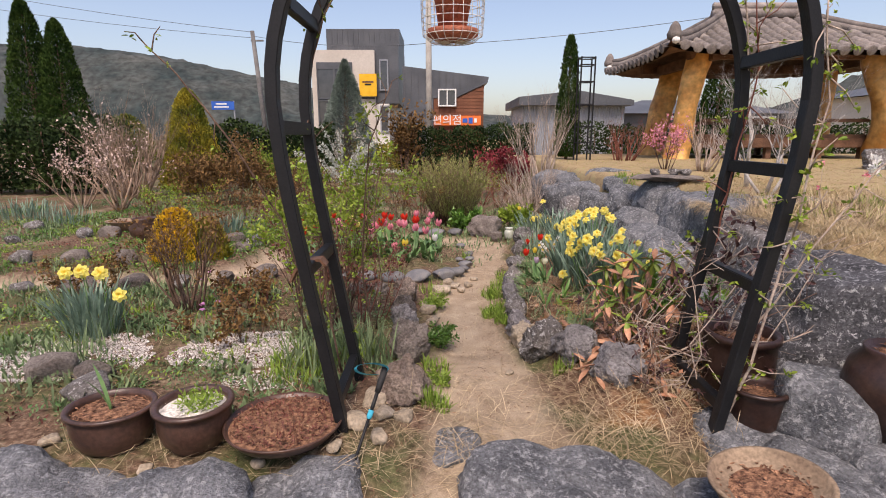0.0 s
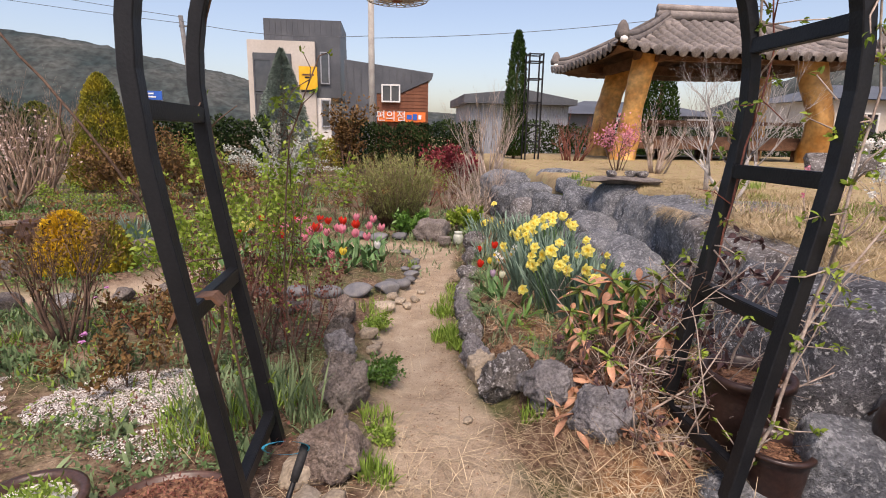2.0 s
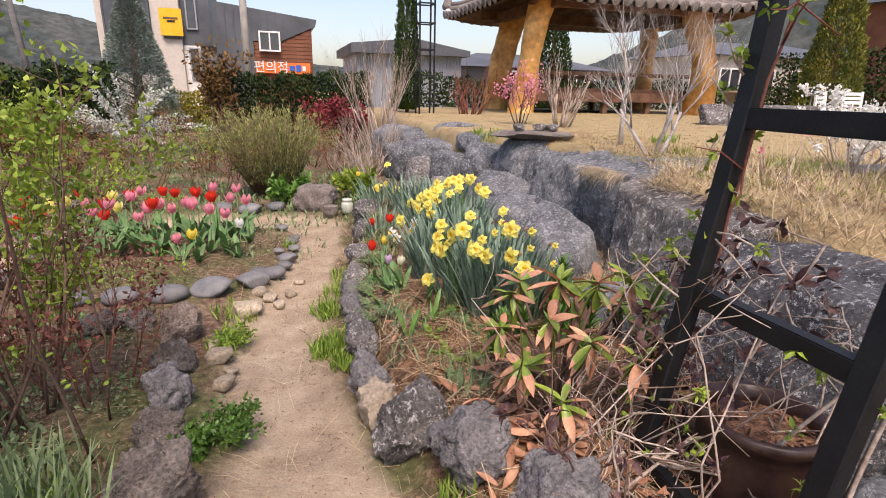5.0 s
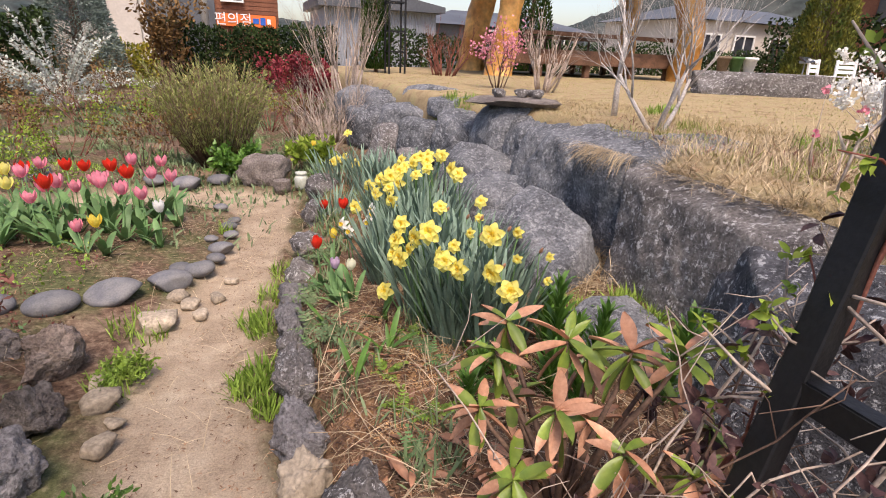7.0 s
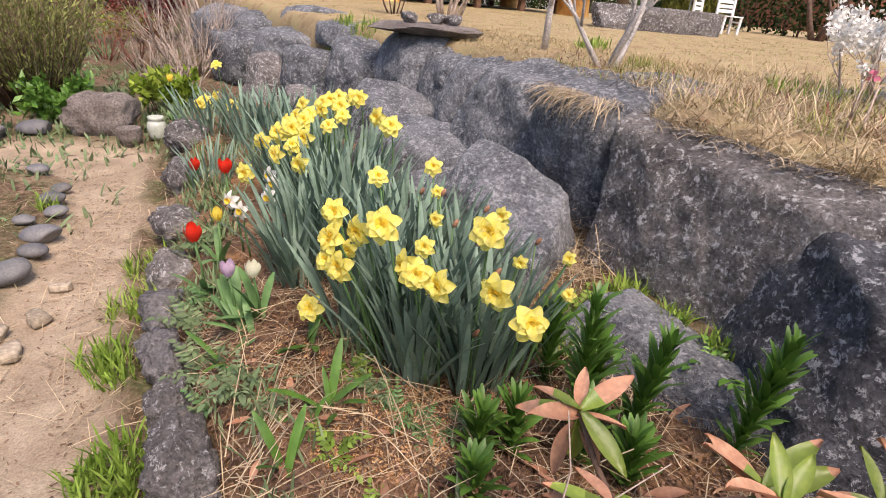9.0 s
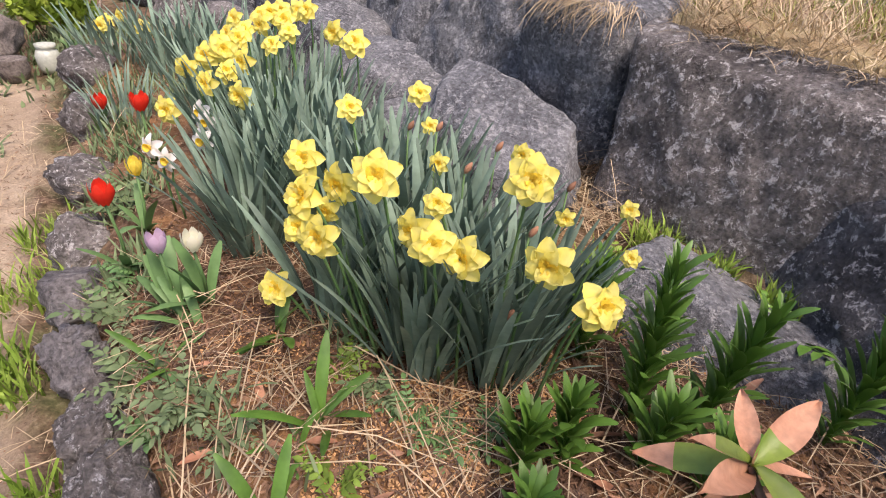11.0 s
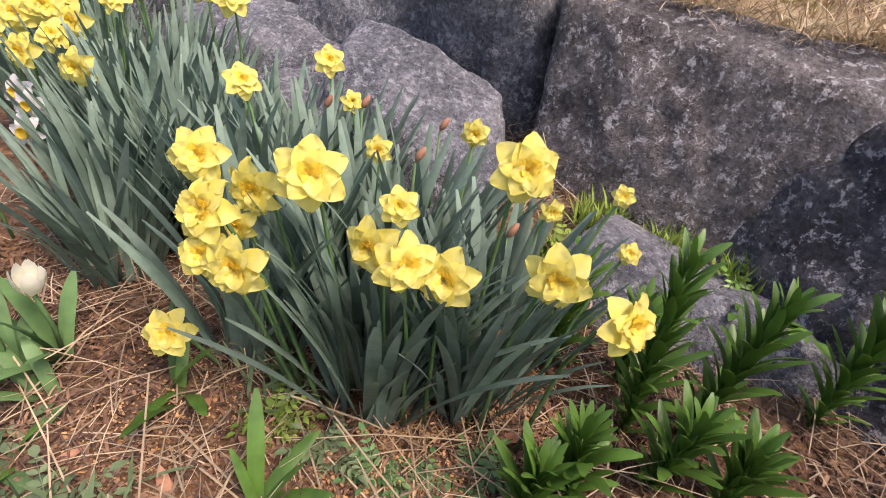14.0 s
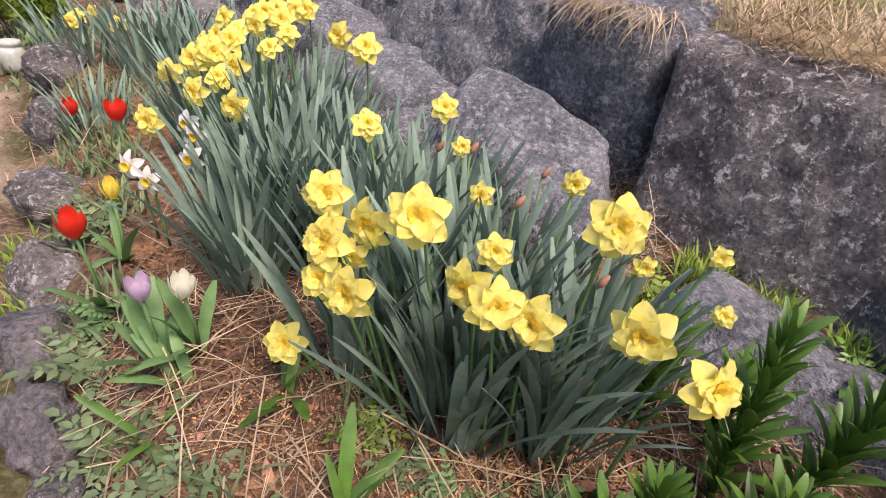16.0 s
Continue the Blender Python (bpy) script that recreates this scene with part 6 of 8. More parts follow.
for i, (x, y, h, ln, az) in enumerate([(1.27, 3.89, 0.17, 0.02, 0), (1.36, 3.84, 0.20, 0.03, 1), (1.58, 3.82, 0.52, 0.03, 2), (1.50, 3.74, 0.26, 0.03, 4), (1.66, 3.72, 0.44, 0.04, 5), (1.84, 3.52, 0.44, 0.05, 6), (1.56, 3.62, 0.20, 0.02, 3), (1.20, 3.78, 0.14, 0.02, 3), (1.64, 4.02, 0.34, 0.02, 1), (1.70, 3.88, 0.24, 0.02, 1)]):
    lily(x, y, h, 900 + i, ln, az)
BROAD = strap_variants(6, 0.24, 0.034, 0.7, M_LILY, 24)
for i, (x, y, n, s, t) in enumerate([(1.01, 4.22, 7, 0.8, 45), (1.05, 4.52, 7, 0.75, 55), (0.94, 4.20, 4, 0.6, 60), (0.83, 4.07, 4, 0.8, 35), (0.80, 4.60, 4, 0.6, 60), (0.90, 4.68, 4, 0.6, 55), (0.79, 4.60, 4, 0.55, 60)]):
    q = random.Random(950 + i)
    ob = thing("bulb_shoot", "broad green bulb leaves sprouting from the mulch", "plant", (x, y, height(x, y) - 0.01), 0, "bulb shoots")
    for j in range(n):
        k = s * q.uniform(0.7, 1.1)
        sub("leaf", q.choice(BROAD if i not in (5, 6) else TL), ob, pose(q.uniform(-.02, .02), q.uniform(-.02, .02), 0, 0, q.uniform(8, t), q.uniform(0, 360)) @ Matrix.Diagonal((k, k, k, 1)))


# ---- rhododendron with rusty leaf tips ----
def big_leaf(m1, m2, split):
    g = Geo()
    vs, rows = [], 8
    for j in range(rows + 1):
        f = j / rows
        w = 0.0195 * math.sin(math.pi * (0.03 + 0.95 * f)) ** 0.85
        for s in (-1, 0, 1):
            vs.append((0.13 * f, w * s, 0.010 * abs(s) - 0.035 * f * f))
    g.add(vs, [(3 * j + i, 3 * j + i + 1, 3 * j + i + 4, 3 * j + i + 3) for j in range(rows) for i in range(2)])
    g.k = [1 if j >= split else 0 for j in range(rows) for i in range(2)]
    me = g.mesh("leaf", m1, m2)
    return me


RLEAF = [big_leaf(M_RHODO, M_RUST, k) for k in (9, 9, 6, 5, 7, 3, 0, 0)]
rh = thing("rhododendron", "low rhododendron with olive leaves scorched rusty brown", "shrub", (1.2, 3.18, height(1.2, 3.18) - 0.02))
g = Geo()
q = random.Random(77)
heads = [(1.2, 3.56, .68), (1.2, 3.25, .79), (1.28, 3.12, .82), (1.37, 3.06, .84), (1.08, 3.39, .70), (1.0, 3.3, .60), (1.10, 3.12, .70), (1.31, 3.3, .70), (1.44, 3.2, .70), (1.0, 3.1, .55), (1.2, 3.0, .66), (1.08, 2.95, .48), (1.35, 2.95, .6), (1.5, 3.05, .62), (1.05, 3.2, .48), (1.26, 3.2, .58), (1.16, 3.42, .52)]
for x, y, z in heads:
    t = Vector((x - 1.2, y - 3.18, z - rh.location.z))
    g = Geo()
    tube(g, [(0.03 * t.x, 0.03 * t.y, 0), Vector((t.x * 0.35, t.y * 0.35, t.z * 0.5)), Vector((t.x * 0.85, t.y * 0.85, t.z * 0.85)), t], [0.011, 0.009, 0.006, 0.004], 6)
    sub("branch", g.mesh("branch", M_BARK), rh)
    for j in range(11):
        s = q.uniform(0.6, 1.0)
        sub("leaf", q.choice(RLEAF if z > 0.6 else RLEAF[2:]), rh, Matrix.Translation(t - Vector((0, 0, 0.012 * (j // 4)))) @ pose(0, 0, 0, 0, q.uniform(-50, 30) + (55 if j > 6 else 0), j * 137.5 + q.uniform(-20, 20)) @ pose(0, 0, 0, q.uniform(-25, 25)) @ Matrix.Diagonal((s, s, s, 1)))
# fallen leaves under it
g = Geo()
LV = [([Vector(v.co) for v in m.vertices], [tuple(p.vertices) for p in m.polygons]) for m in RLEAF[6:7]]
for _ in range(420):
    x, y = q.gauss(1.2, 0.26), q.gauss(3.05, 0.30)
    if x < 0.75 or y < 2.5:
        continue
    s = q.uniform(0.5, 0.9)
    m = Matrix.Translation((x, y, height(x, y) + q.uniform(0.008, 0.05))) @ pose(0, 0, 0, q.uniform(-40, 40), q.uniform(-30, 30), q.uniform(0, 360)) @ Matrix.Diagonal((s, s, s, 1))
    g.add([m @ v for v in LV[0][0]], LV[0][1])
for _ in range(60):
    x, y = q.uniform(0.75, 1.7), q.uniform(3.5, 4.6)
    s = q.uniform(0.35, 0.6)
    m = Matrix.Translation((x, y, height(x, y) + 0.012)) @ pose(0, 0, 0, q.uniform(-20, 20), q.uniform(-15, 15), q.uniform(0, 360)) @ Matrix.Diagonal((s, s, s, 1))
    g.add([m @ v for v in LV[0][0]], LV[0][1])
tagged(new("fallen_leaves", g.mesh("fallen_leaves", M_RUST)), "rust-brown fallen rhododendron leaves on the mulch", "leaf litter", kind="stuff")


# ---- shrubs and trees ----
def shrub(name, label, at, stems, L, r0, depth, bark, seed, spread=0.5, kids=3, out=0.45, leaves=None, per_tip=4, ll=0.04, lw=0.02, jit=0.06, rise=0.15, category="shrub", group="", leaf_name="foliage", shrink=0.68, rad=0.1, droop=0.0, min_depth=0):
    """Several forking stems from one base, with leaves or blossoms on the ends."""
    q = random.Random(seed)
    z = height(at[0], at[1]) if len(at) == 2 else at[2]
    ob = thing(name, label, category, (at[0], at[1], z - 0.03), 0, group)
    g, tips = Geo(), []
    for i in range(stems):
        a = 2 * math.pi * i / stems + q.uniform(-0.4, 0.4)
        o = out * q.uniform(0.4, 1.2)
        branch(g, q, (rad * math.cos(a) * q.random(), rad * math.sin(a) * q.random(), 0), (math.cos(a) * o, math.sin(a) * o, 1), L * q.uniform(0.75, 1.15), r0 * q.uniform(0.7, 1.1), depth, tips, spread, kids, 0.14, 5, 0, rise, shrink)
    sub("branchwork", g.mesh("branchwork", bark), ob)
    if leaves:
        g = Geo()
        for p, d, dep in tips:
            if dep > min_depth and q.random() < 0.6:
                continue
            for _ in range(per_tip):
                o = rvec(q) * jit * q.random()
                leaflet(g, p + o - d * jit * q.random(), (d * 0.6 + rvec(q) - Vector((0, 0, droop))), rvec(q), ll * q.uniform(0.6, 1.3), lw * q.uniform(0.7, 1.2))
        sub(leaf_name, g.mesh(leaf_name, leaves), ob)
    return ob


def conifer(name, label, at, h, rad, m, seed, n=9000, shape=0.8, size=0.07, lobes=1, z=None, base=0.03, upright=0.7):
    """Trunk and a dense uneven crown of upswept sprays."""
    q = random.Random(seed)
    z = height(*at) if z is None else z
    ob = thing(name, label, "tree", (at[0], at[1], z - 0.03))
    g = Geo()
    tube(g, [(0, 0, 0), (0, 0, h * 0.5), (0, 0, h * 0.94)], [rad * 0.14, rad * 0.09, 0.01], 8)
    for i in range(40):
        f = q.uniform(0.05, 0.9)
        a = q.uniform(0, 6.283)
        rr = rad * (1 - f) ** shape * 0.7
        tube(g, [(0, 0, h * f), (rr * math.cos(a), rr * math.sin(a), h * f + rr * 0.5)], [rad * 0.03, 0.004], 4)
    sub("trunk", g.mesh("trunk", M_BARK), ob)
    g = Geo()
    for _ in range(n):
        f = base + (1 - base) * q.random() ** 1.25
        a = q.uniform(0, 6.283)
        env = rad * min(1.0, (f - base + 0.06) * 9) * (1 - f) ** shape * (1 + 0.22 * noise.noise((math.cos(a) * 2.2 + seed, math.sin(a) * 2.2, f * h / rad * 1.6)) + 0.12 * noise.noise((math.cos(a) * 6 + seed, math.sin(a) * 6, f * h / rad * 5)))
        k = env * (1 - 0.45 * q.random() ** 2.2)
        p = Vector((k * math.cos(a), k * math.sin(a), h * f))
        d = Vector((math.cos(a), math.sin(a), 0)) * (1 - upright) + Vector((0, 0, upright)) + rvec(q) * 0.45
        leaflet(g, p, d, rvec(q), size * q.uniform(0.7, 1.5), size * q.uniform(0.35, 0.6))
    sub("crown", g.mesh("crown", m), ob)
    return ob


def hedge(label, x0, y0, x1, y1, h, thick, m, seed, n, size=0.09, z=None, name="hedge"):
    """A clipped run of dense leaves on stems, uneven on top."""
    q = random.Random(seed)
    ob = thing(name, label, "hedge", (x0, y0, 0))
    L = math.hypot(x1 - x0, y1 - y0)
    dx, dy = (x1 - x0) / L, (y1 - y0) / L
    zz = height(x0, y0) if z is None else z
    g = Geo()
    for i in range(int(L / 0.35)):
        s = i * 0.35 + q.uniform(0, 0.2)
        tube(g, [(s * dx, s * dy, zz - 0.05), (s * dx + q.uniform(-.1, .1), s * dy + q.uniform(-.1, .1), zz + h * 0.8)], [0.03, 0.012], 5)
    sub("stemwork", g.mesh("stemwork", M_BARK), ob)
    g = Geo()
    for _ in range(n):
        s, v, f = q.random() * L, q.random() * 2 - 1, q.random()
        top = h * (0.86 + 0.22 * noise.noise((s * 0.9, seed, 0)) + 0.08 * noise.noise((s * 3.5, seed, 4)))
        w = thick / 2 * (0.8 + 0.35 * noise.noise((s * 1.3, f * 3, seed)))
        v = math.copysign(1 - 0.55 * q.random() ** 2, v) if q.random() < 0.7 else v
        if f > 0.9:
            v = q.random() * 2 - 1
        p = Vector((s * dx - dy * v * w, s * dy + dx * v * w, zz + 0.1 + (top - 0.1) * f))
        leaflet(g, p, rvec(q) + Vector((0, 0, 0.4)), rvec(q), size * q.uniform(0.7, 1.4), size * q.uniform(0.45, 0.8))
    sub("foliage", g.mesh("foliage", m), ob)
    return ob


hedge("dark evergreen hedge behind the flower beds", -16, 13.2, -8.3, 14.0, 2.2, 1.3, M_HEDGE, 1, 15000, 0.11)
hedge("dark clipped evergreen hedge along the garden edge", -8.3, 17.2, -3.6, 17.6, 2.1, 1.2, M_HEDGE, 2, 11000, 0.11)
hedge("dense dark green hedge in front of the shop", -1.6, 20.6, 3.4, 20.4, 2.05, 1.2, M_HEDGE, 3, 13000, 0.10, 0.15)
hedge("low clipped green shrubs along the road wall", -4.0, 22.5, -1.2, 21.5, 1.5, 0.9, M_GOLDGREEN, 4, 5000, 0.09)
hedge("dark evergreen shrubs behind the pavilion", 5.2, 21.0, 26, 19.5, 1.6, 1.3, M_HEDGE, 5, 15000, 0.12, 0.6)
hedge("bare brown and green shrubbery beyond the lawn", 13.5, 13.5, 20, 5.5, 2.0, 1.2, M_HEDGE, 6, 9000, 0.11, 0.95)
conifer("cypress", "tall dense dark green cypress behind the hedge", (-12.75, 17.1), 5.5, 0.95, M_CYPRESS, 11, 20000, 0.55, 0.085)
conifer("cypress", "tall dense dark green cypress behind the hedge", (-11.75, 17.0), 4.9, 0.9, M_CYPRESS, 12, 18000, 0.55, 0.085)
conifer("golden_conifer", "golden yellow-green pyramid conifer behind the shrubs", (-6.5, 13.9), 2.65, 0.85, M_GOLDGREEN, 13, 18000, 0.55, 0.06)
conifer("golden_conifer", "small orange-gold conifer with two rounded lobes", (-3.15, 6.15), 0.64, 0.32, M_GOLD, 14, 9000, 0.35, 0.035)
conifer("golden_conifer", "low golden conifer lobe beside another", (-2.85, 6.3), 0.5, 0.27, M_GOLDGREEN, 15, 4000, 0.5, 0.045)
conifer("cypress", "narrow columnar green cypress beside a black trellis", (3.3, 14.4), 3.15, 0.34, M_CYPRESS, 16, 10000, 0.42, 0.06)
conifer("cypress", "dark green cypress standing behind the pavilion deck", (9.9, 19.6), 3.7, 0.95, M_CYPRESS, 17, 8000, 0.6, 0.1, z=0.8)
conifer("golden_conifer", "tall gold-green conifer at the far side of the lawn", (12.7, 11.3), 3.4, 0.7, M_DARKGOLD, 18, 16000, 0.55, 0.07)
conifer("blue_conifer", "soft blue-green conifer in front of the modern house", (-3.55, 20.0), 4.2, 1.25, M_BLUECON, 19, 34000, 0.8, 0.065, upright=0.2)
conifer("golden_conifer", "small orange conifer far behind the bare shrubs", (-17.5, 30), 2.6, 1.6, M_DARKGOLD, 20, 3000, 0.5, 0.15)

shrub("bare_shrub", "bare pale brown multi-stemmed shrub by the hedge", (-7.4, 12.6), 30, 0.92, 0.034, 3, M_BARKTAN, 31, 0.42, 3, 0.55, rad=0.4)
shrub("magnolia_shrub", "bare spreading shrub dotted with pale pink buds", (-6.4, 10.4), 8, 0.80, 0.034, 3, M_BARKTAN, 32, 0.55, 3, 0.8, M_BLOSSOM, 2, 0.05, 0.035, 0.03, leaf_name="blossom")
shrub("magnolia_shrub", "small bare shrub with pale pink buds beside a hedge", (-7.5, 10.9), 7, 0.66, 0.022, 3, M_BARKTAN, 33, 0.55, 3, 0.8, M_BLOSSOM, 2, 0.05, 0.035, 0.03, leaf_name="blossom")
shrub("azalea", "wide rounded azalea bush with brown-green leaves", (-4.9, 11.5), 22, 0.55, 0.014, 3, M_BARK, 34, 0.6, 3, 0.9, M_BROWNBUSH, 8, 0.07, 0.035, 0.14, rad=0.5)
shrub("azalea", "low brown azalea bush beside another in the bed", (-3.7, 11.9), 14, 0.42, 0.012, 3, M_BARK, 35, 0.6, 3, 0.9, M_BROWNBUSH, 7, 0.06, 0.03, 0.12, rad=0.4)
ws = thing("white_spirea", "arching shrub with silvery white flowering sprays", "shrub", (-2.6, 14.2, -0.03))
q = random.Random(36)
g, g2 = Geo(), Geo()
for i in range(40):
    a, o, L = q.uniform(0, 6.283), q.uniform(0.2, 0.9), q.uniform(0.8, 1.35)
    p, d = Vector((0, 0, 0)), Vector((math.cos(a) * o * 0.6, math.sin(a) * o * 0.6, 1)).normalized()
    pts = [p]
    for k in range(9):
        d = (d + Vector((math.cos(a) * 0.12 * o, math.sin(a) * 0.12 * o, -0.10 * o - 0.012 * k)) + rvec(q) * 0.06).normalized()
        p = p + d * L / 6
        pts.append(p)
        if k > 2:
            for _ in range(22):
                s = rvec(q)
                leaflet(g2, pts[-2].lerp(p, q.random()) + s * 0.02, s + d * 0.8, rvec(q), q.uniform(0.045, 0.085), 0.034)
    tube(g, pts, [0.012 - 0.001 * k for k in range(10)], 4)
sub("branchwork", g.mesh("branchwork", M_BARKPALE), ws)
sub("blossom", g2.mesh("blossom", M_SILVER), ws)
shrub("young_shrub", "small lime-green leafing shrub behind the arch", (-4.2, 13.0), 10, 0.5, 0.012, 3, M_BARK, 37, 0.5, 3, 0.6, M_YOUNG, 4, 0.07, 0.045, 0.08)
shrub("red_maple", "small red-leaved maple bush in front of the hedge", (1.7, 13.3), 11, 0.5, 0.014, 3, M_BARKRED, 38, 0.6, 3, 0.7, M_REDBUSH, 9, 0.07, 0.05, 0.12)
shrub("bare_shrub", "tall bare fan-shaped shrub with pale upright stems", (2.15, 12.0), 15, 0.95, 0.026, 3, M_BARKPALE, 39, 0.28, 3, 0.42, rad=0.2)
shrub("bare_shrub", "low bare tangled grey-brown shrub on the bank", (1.75, 10.2), 26, 0.45, 0.018, 3, M_BARKPALE, 40, 0.5, 3, 0.7, rad=0.35)
shrub("bare_shrub", "low bare brown shrub beside the olive bush", (1.35, 9.2), 18, 0.32, 0.013, 3, M_BARKPALE, 41, 0.6, 3, 0.8, rad=0.3)
shrub("bare_shrub", "bare reddish shrub near the pavilion", (4.5, 13.2), 18, 0.45, 0.02, 3, M_BARKRED, 42, 0.4, 3, 0.5, rad=0.3)
shrub("dark_tree", "small leafy tree with dark bronze foliage by the hedge", (-1.4, 19.6, 0.1), 5, 1.0, 0.04, 3, M_BARK, 43, 0.5, 3, 0.35, M_BROWNBUSH, 9, 0.14, 0.08, 0.3, category="tree")
shrub("peach_shrub", "small shrub covered in bright pink blossom on the lawn edge", (4.05, 9.7), 6, 0.46, 0.014, 2, M_BARK, 44, 0.6, 4, 0.5, M_PEACH, 7, 0.04, 0.034, 0.1, leaf_name="blossom")
shrub("bare_shrub", "bare buff shrub with thick upright twigs on the lawn", (4.35, 8.95), 12, 0.5, 0.026, 2, M_BARKPALE, 45, 0.45, 3, 0.55, rad=0.15)
shrub("bare_tree", "slender bare grey tree growing on the lawn", (3.62, 6.4), 1, 0.84, 0.034, 5, M_BARKGREY, 46, 0.7, 3, 0.05, category="tree", rise=0.2, shrink=0.7)
shrub("bare_tree", "low-forking bare grey tree growing on the lawn", (3.36, 5.5), 3, 0.46, 0.024, 4, M_BARKGREY, 47, 0.6, 4, 0.6, category="tree", rise=0.16, shrink=0.74)
shrub("azalea", "azalea bush massed with white blossom on the lawn", (3.72, 4.05), 7, 0.26, 0.009, 2, M_BARKPALE, 48, 0.6, 3, 0.8, M_WPETAL, 30, 0.024, 0.022, 0.045, leaf_name="blossom", rad=0.12, rise=0.1)
shrub("azalea", "azalea bush with white blossom beside another", (4.2, 4.35), 8, 0.28, 0.010, 2, M_BARKPALE, 49, 0.6, 3, 0.9, M_WPETAL, 30, 0.024, 0.022, 0.045, leaf_name="blossom", rad=0.15, rise=0.1)
shrub("azalea", "small azalea sprig with bright pink blossom", (2.98, 3.95), 2, 0.24, 0.007, 1, M_BARKPALE, 50, 0.4, 2, 0.35, M_PINK, 8, 0.022, 0.02, 0.02, leaf_name="blossom")
shrub("bare_tree", "bare brown tree in front of the brick house", (15.0, 9.5), 3, 1.2, 0.09, 4, M_BARK, 51, 0.6, 3, 0.4, category="tree", rise=0.2)
shrub("twiggy_shrub", "brown twiggy shrub with sparse dead leaves in the bed", (-2.15, 4.25), 12, 0.42, 0.014, 3, M_BARK, 52, 0.45, 3, 0.5, M_BROWNBUSH, 3, 0.035, 0.016, 0.05, rad=0.1)
shrub("rose_bush", "tall young rose bush with lime-green new leaves", (-0.82, 4.0), 7, 0.66, 0.010, 3, M_BARK, 53, 0.36, 3, 0.3, M_YOUNG, 9, 0.034, 0.02, 0.07, rad=0.12, shrink=0.62)
shrub("rose_bush", "tall young rose bush with lime-green new leaves", (-0.95, 3.75), 6, 0.62, 0.01, 3, M_BARK, 54, 0.36, 3, 0.35, M_YOUNG, 9, 0.034, 0.02, 0.07, rad=0.12, shrink=0.62)
shrub("barberry", "low reddish-brown twiggy barberry by the edging stones", (-0.66, 4.2), 11, 0.34, 0.006, 3, M_BARKRED, 55, 0.4, 3, 0.45, M_BARBERRY, 3, 0.032, 0.016, 0.04, rad=0.22)
shrub("barberry", "low reddish-brown twiggy barberry by the edging stones", (-1.0, 4.4), 11, 0.36, 0.006, 3, M_BARKRED, 56, 0.4, 3, 0.45, M_BARBERRY, 3, 0.032, 0.016, 0.04, rad=0.22)
for i, (x, y, s) in enumerate([(-1.4, 7.9, .3), (-2.6, 8.3, .3), (-.6, 8.9, .32), (-1.5, 9.6, .35), (-3.4, 9.0, .35), (-2.4, 10.4, .4), (-.9, 11.2, .4), (-1.9, 12.4, .45), (-.2, 12.8, .4), (.9, 12.0, .4), (-3.2, 4.6, .2), (-1.7, 4.4, .16), (-1.55, 3.7, .14), (-2.0, 9.2, .35), (-3.0, 11.2, .4), (-.4, 10.4, .35), (-1.2, 13.6, .5), (-3.6, 13.2, .45), (-5.4, 9.8, .3), (.6, 13.9, .45), (-2.2, 15.4, .5), (-4.2, 8.9, .3), (-.1, 15.2, .5), (1.2, 10.9, .35)]):
    shrub("twiggy_shrub", "small sparse twiggy shrub in the bed", (x, y), 9, s, 0.008, 3, M_BARKRED if i % 2 else M_BARK, 60 + i, 0.5, 3, 0.7, M_BROWNBUSH if i % 3 or y < 5 else M_YOUNG, 2, 0.04, 0.022, 0.06, rad=0.2, group="small twiggy shrubs")
shrub("hellebore", "low leafy green plant with white flowers by the large stone", (0.35, 8.55), 12, 0.16, 0.006, 2, M_LILY, 81, 0.6, 3, 0.8, M_LILY, 5, 0.09, 0.05, 0.06, rad=0.15)
shrub("young_shrub", "small yellow-green leafing plant behind the jars", (1.2, 8.5), 10, 0.16, 0.006, 2, M_BARK, 82, 0.6, 3, 0.7, M_YOUNG, 5, 0.09, 0.055, 0.07, rad=0.15)
shrub("herb", "low green herb mound beside the path stones", (-0.06, 3.66), 14, 0.10, 0.004, 2, M_LILY, 83, 0.7, 3, 0.8, M_LILY, 9, 0.028, 0.016, 0.05, rad=0.06, category="plant", group="herb mounds")
shrub("herb", "low green herb mound beside the path stones", (-0.10, 4.62), 12, 0.07, 0.004, 2, M_GRASS, 84, 0.7, 3, 0.9, M_GRASS, 8, 0.025, 0.014, 0.04, rad=0.06, category="plant", group="herb mounds")
shrub("herb", "low green herb mound beside the path stones", (-0.02, 2.92), 9, 0.05, 0.003, 2, M_GRASS, 85, 0.7, 3, 0.9, M_GRASS, 6, 0.022, 0.013, 0.03, rad=0.06, category="plant", group="herb mounds")
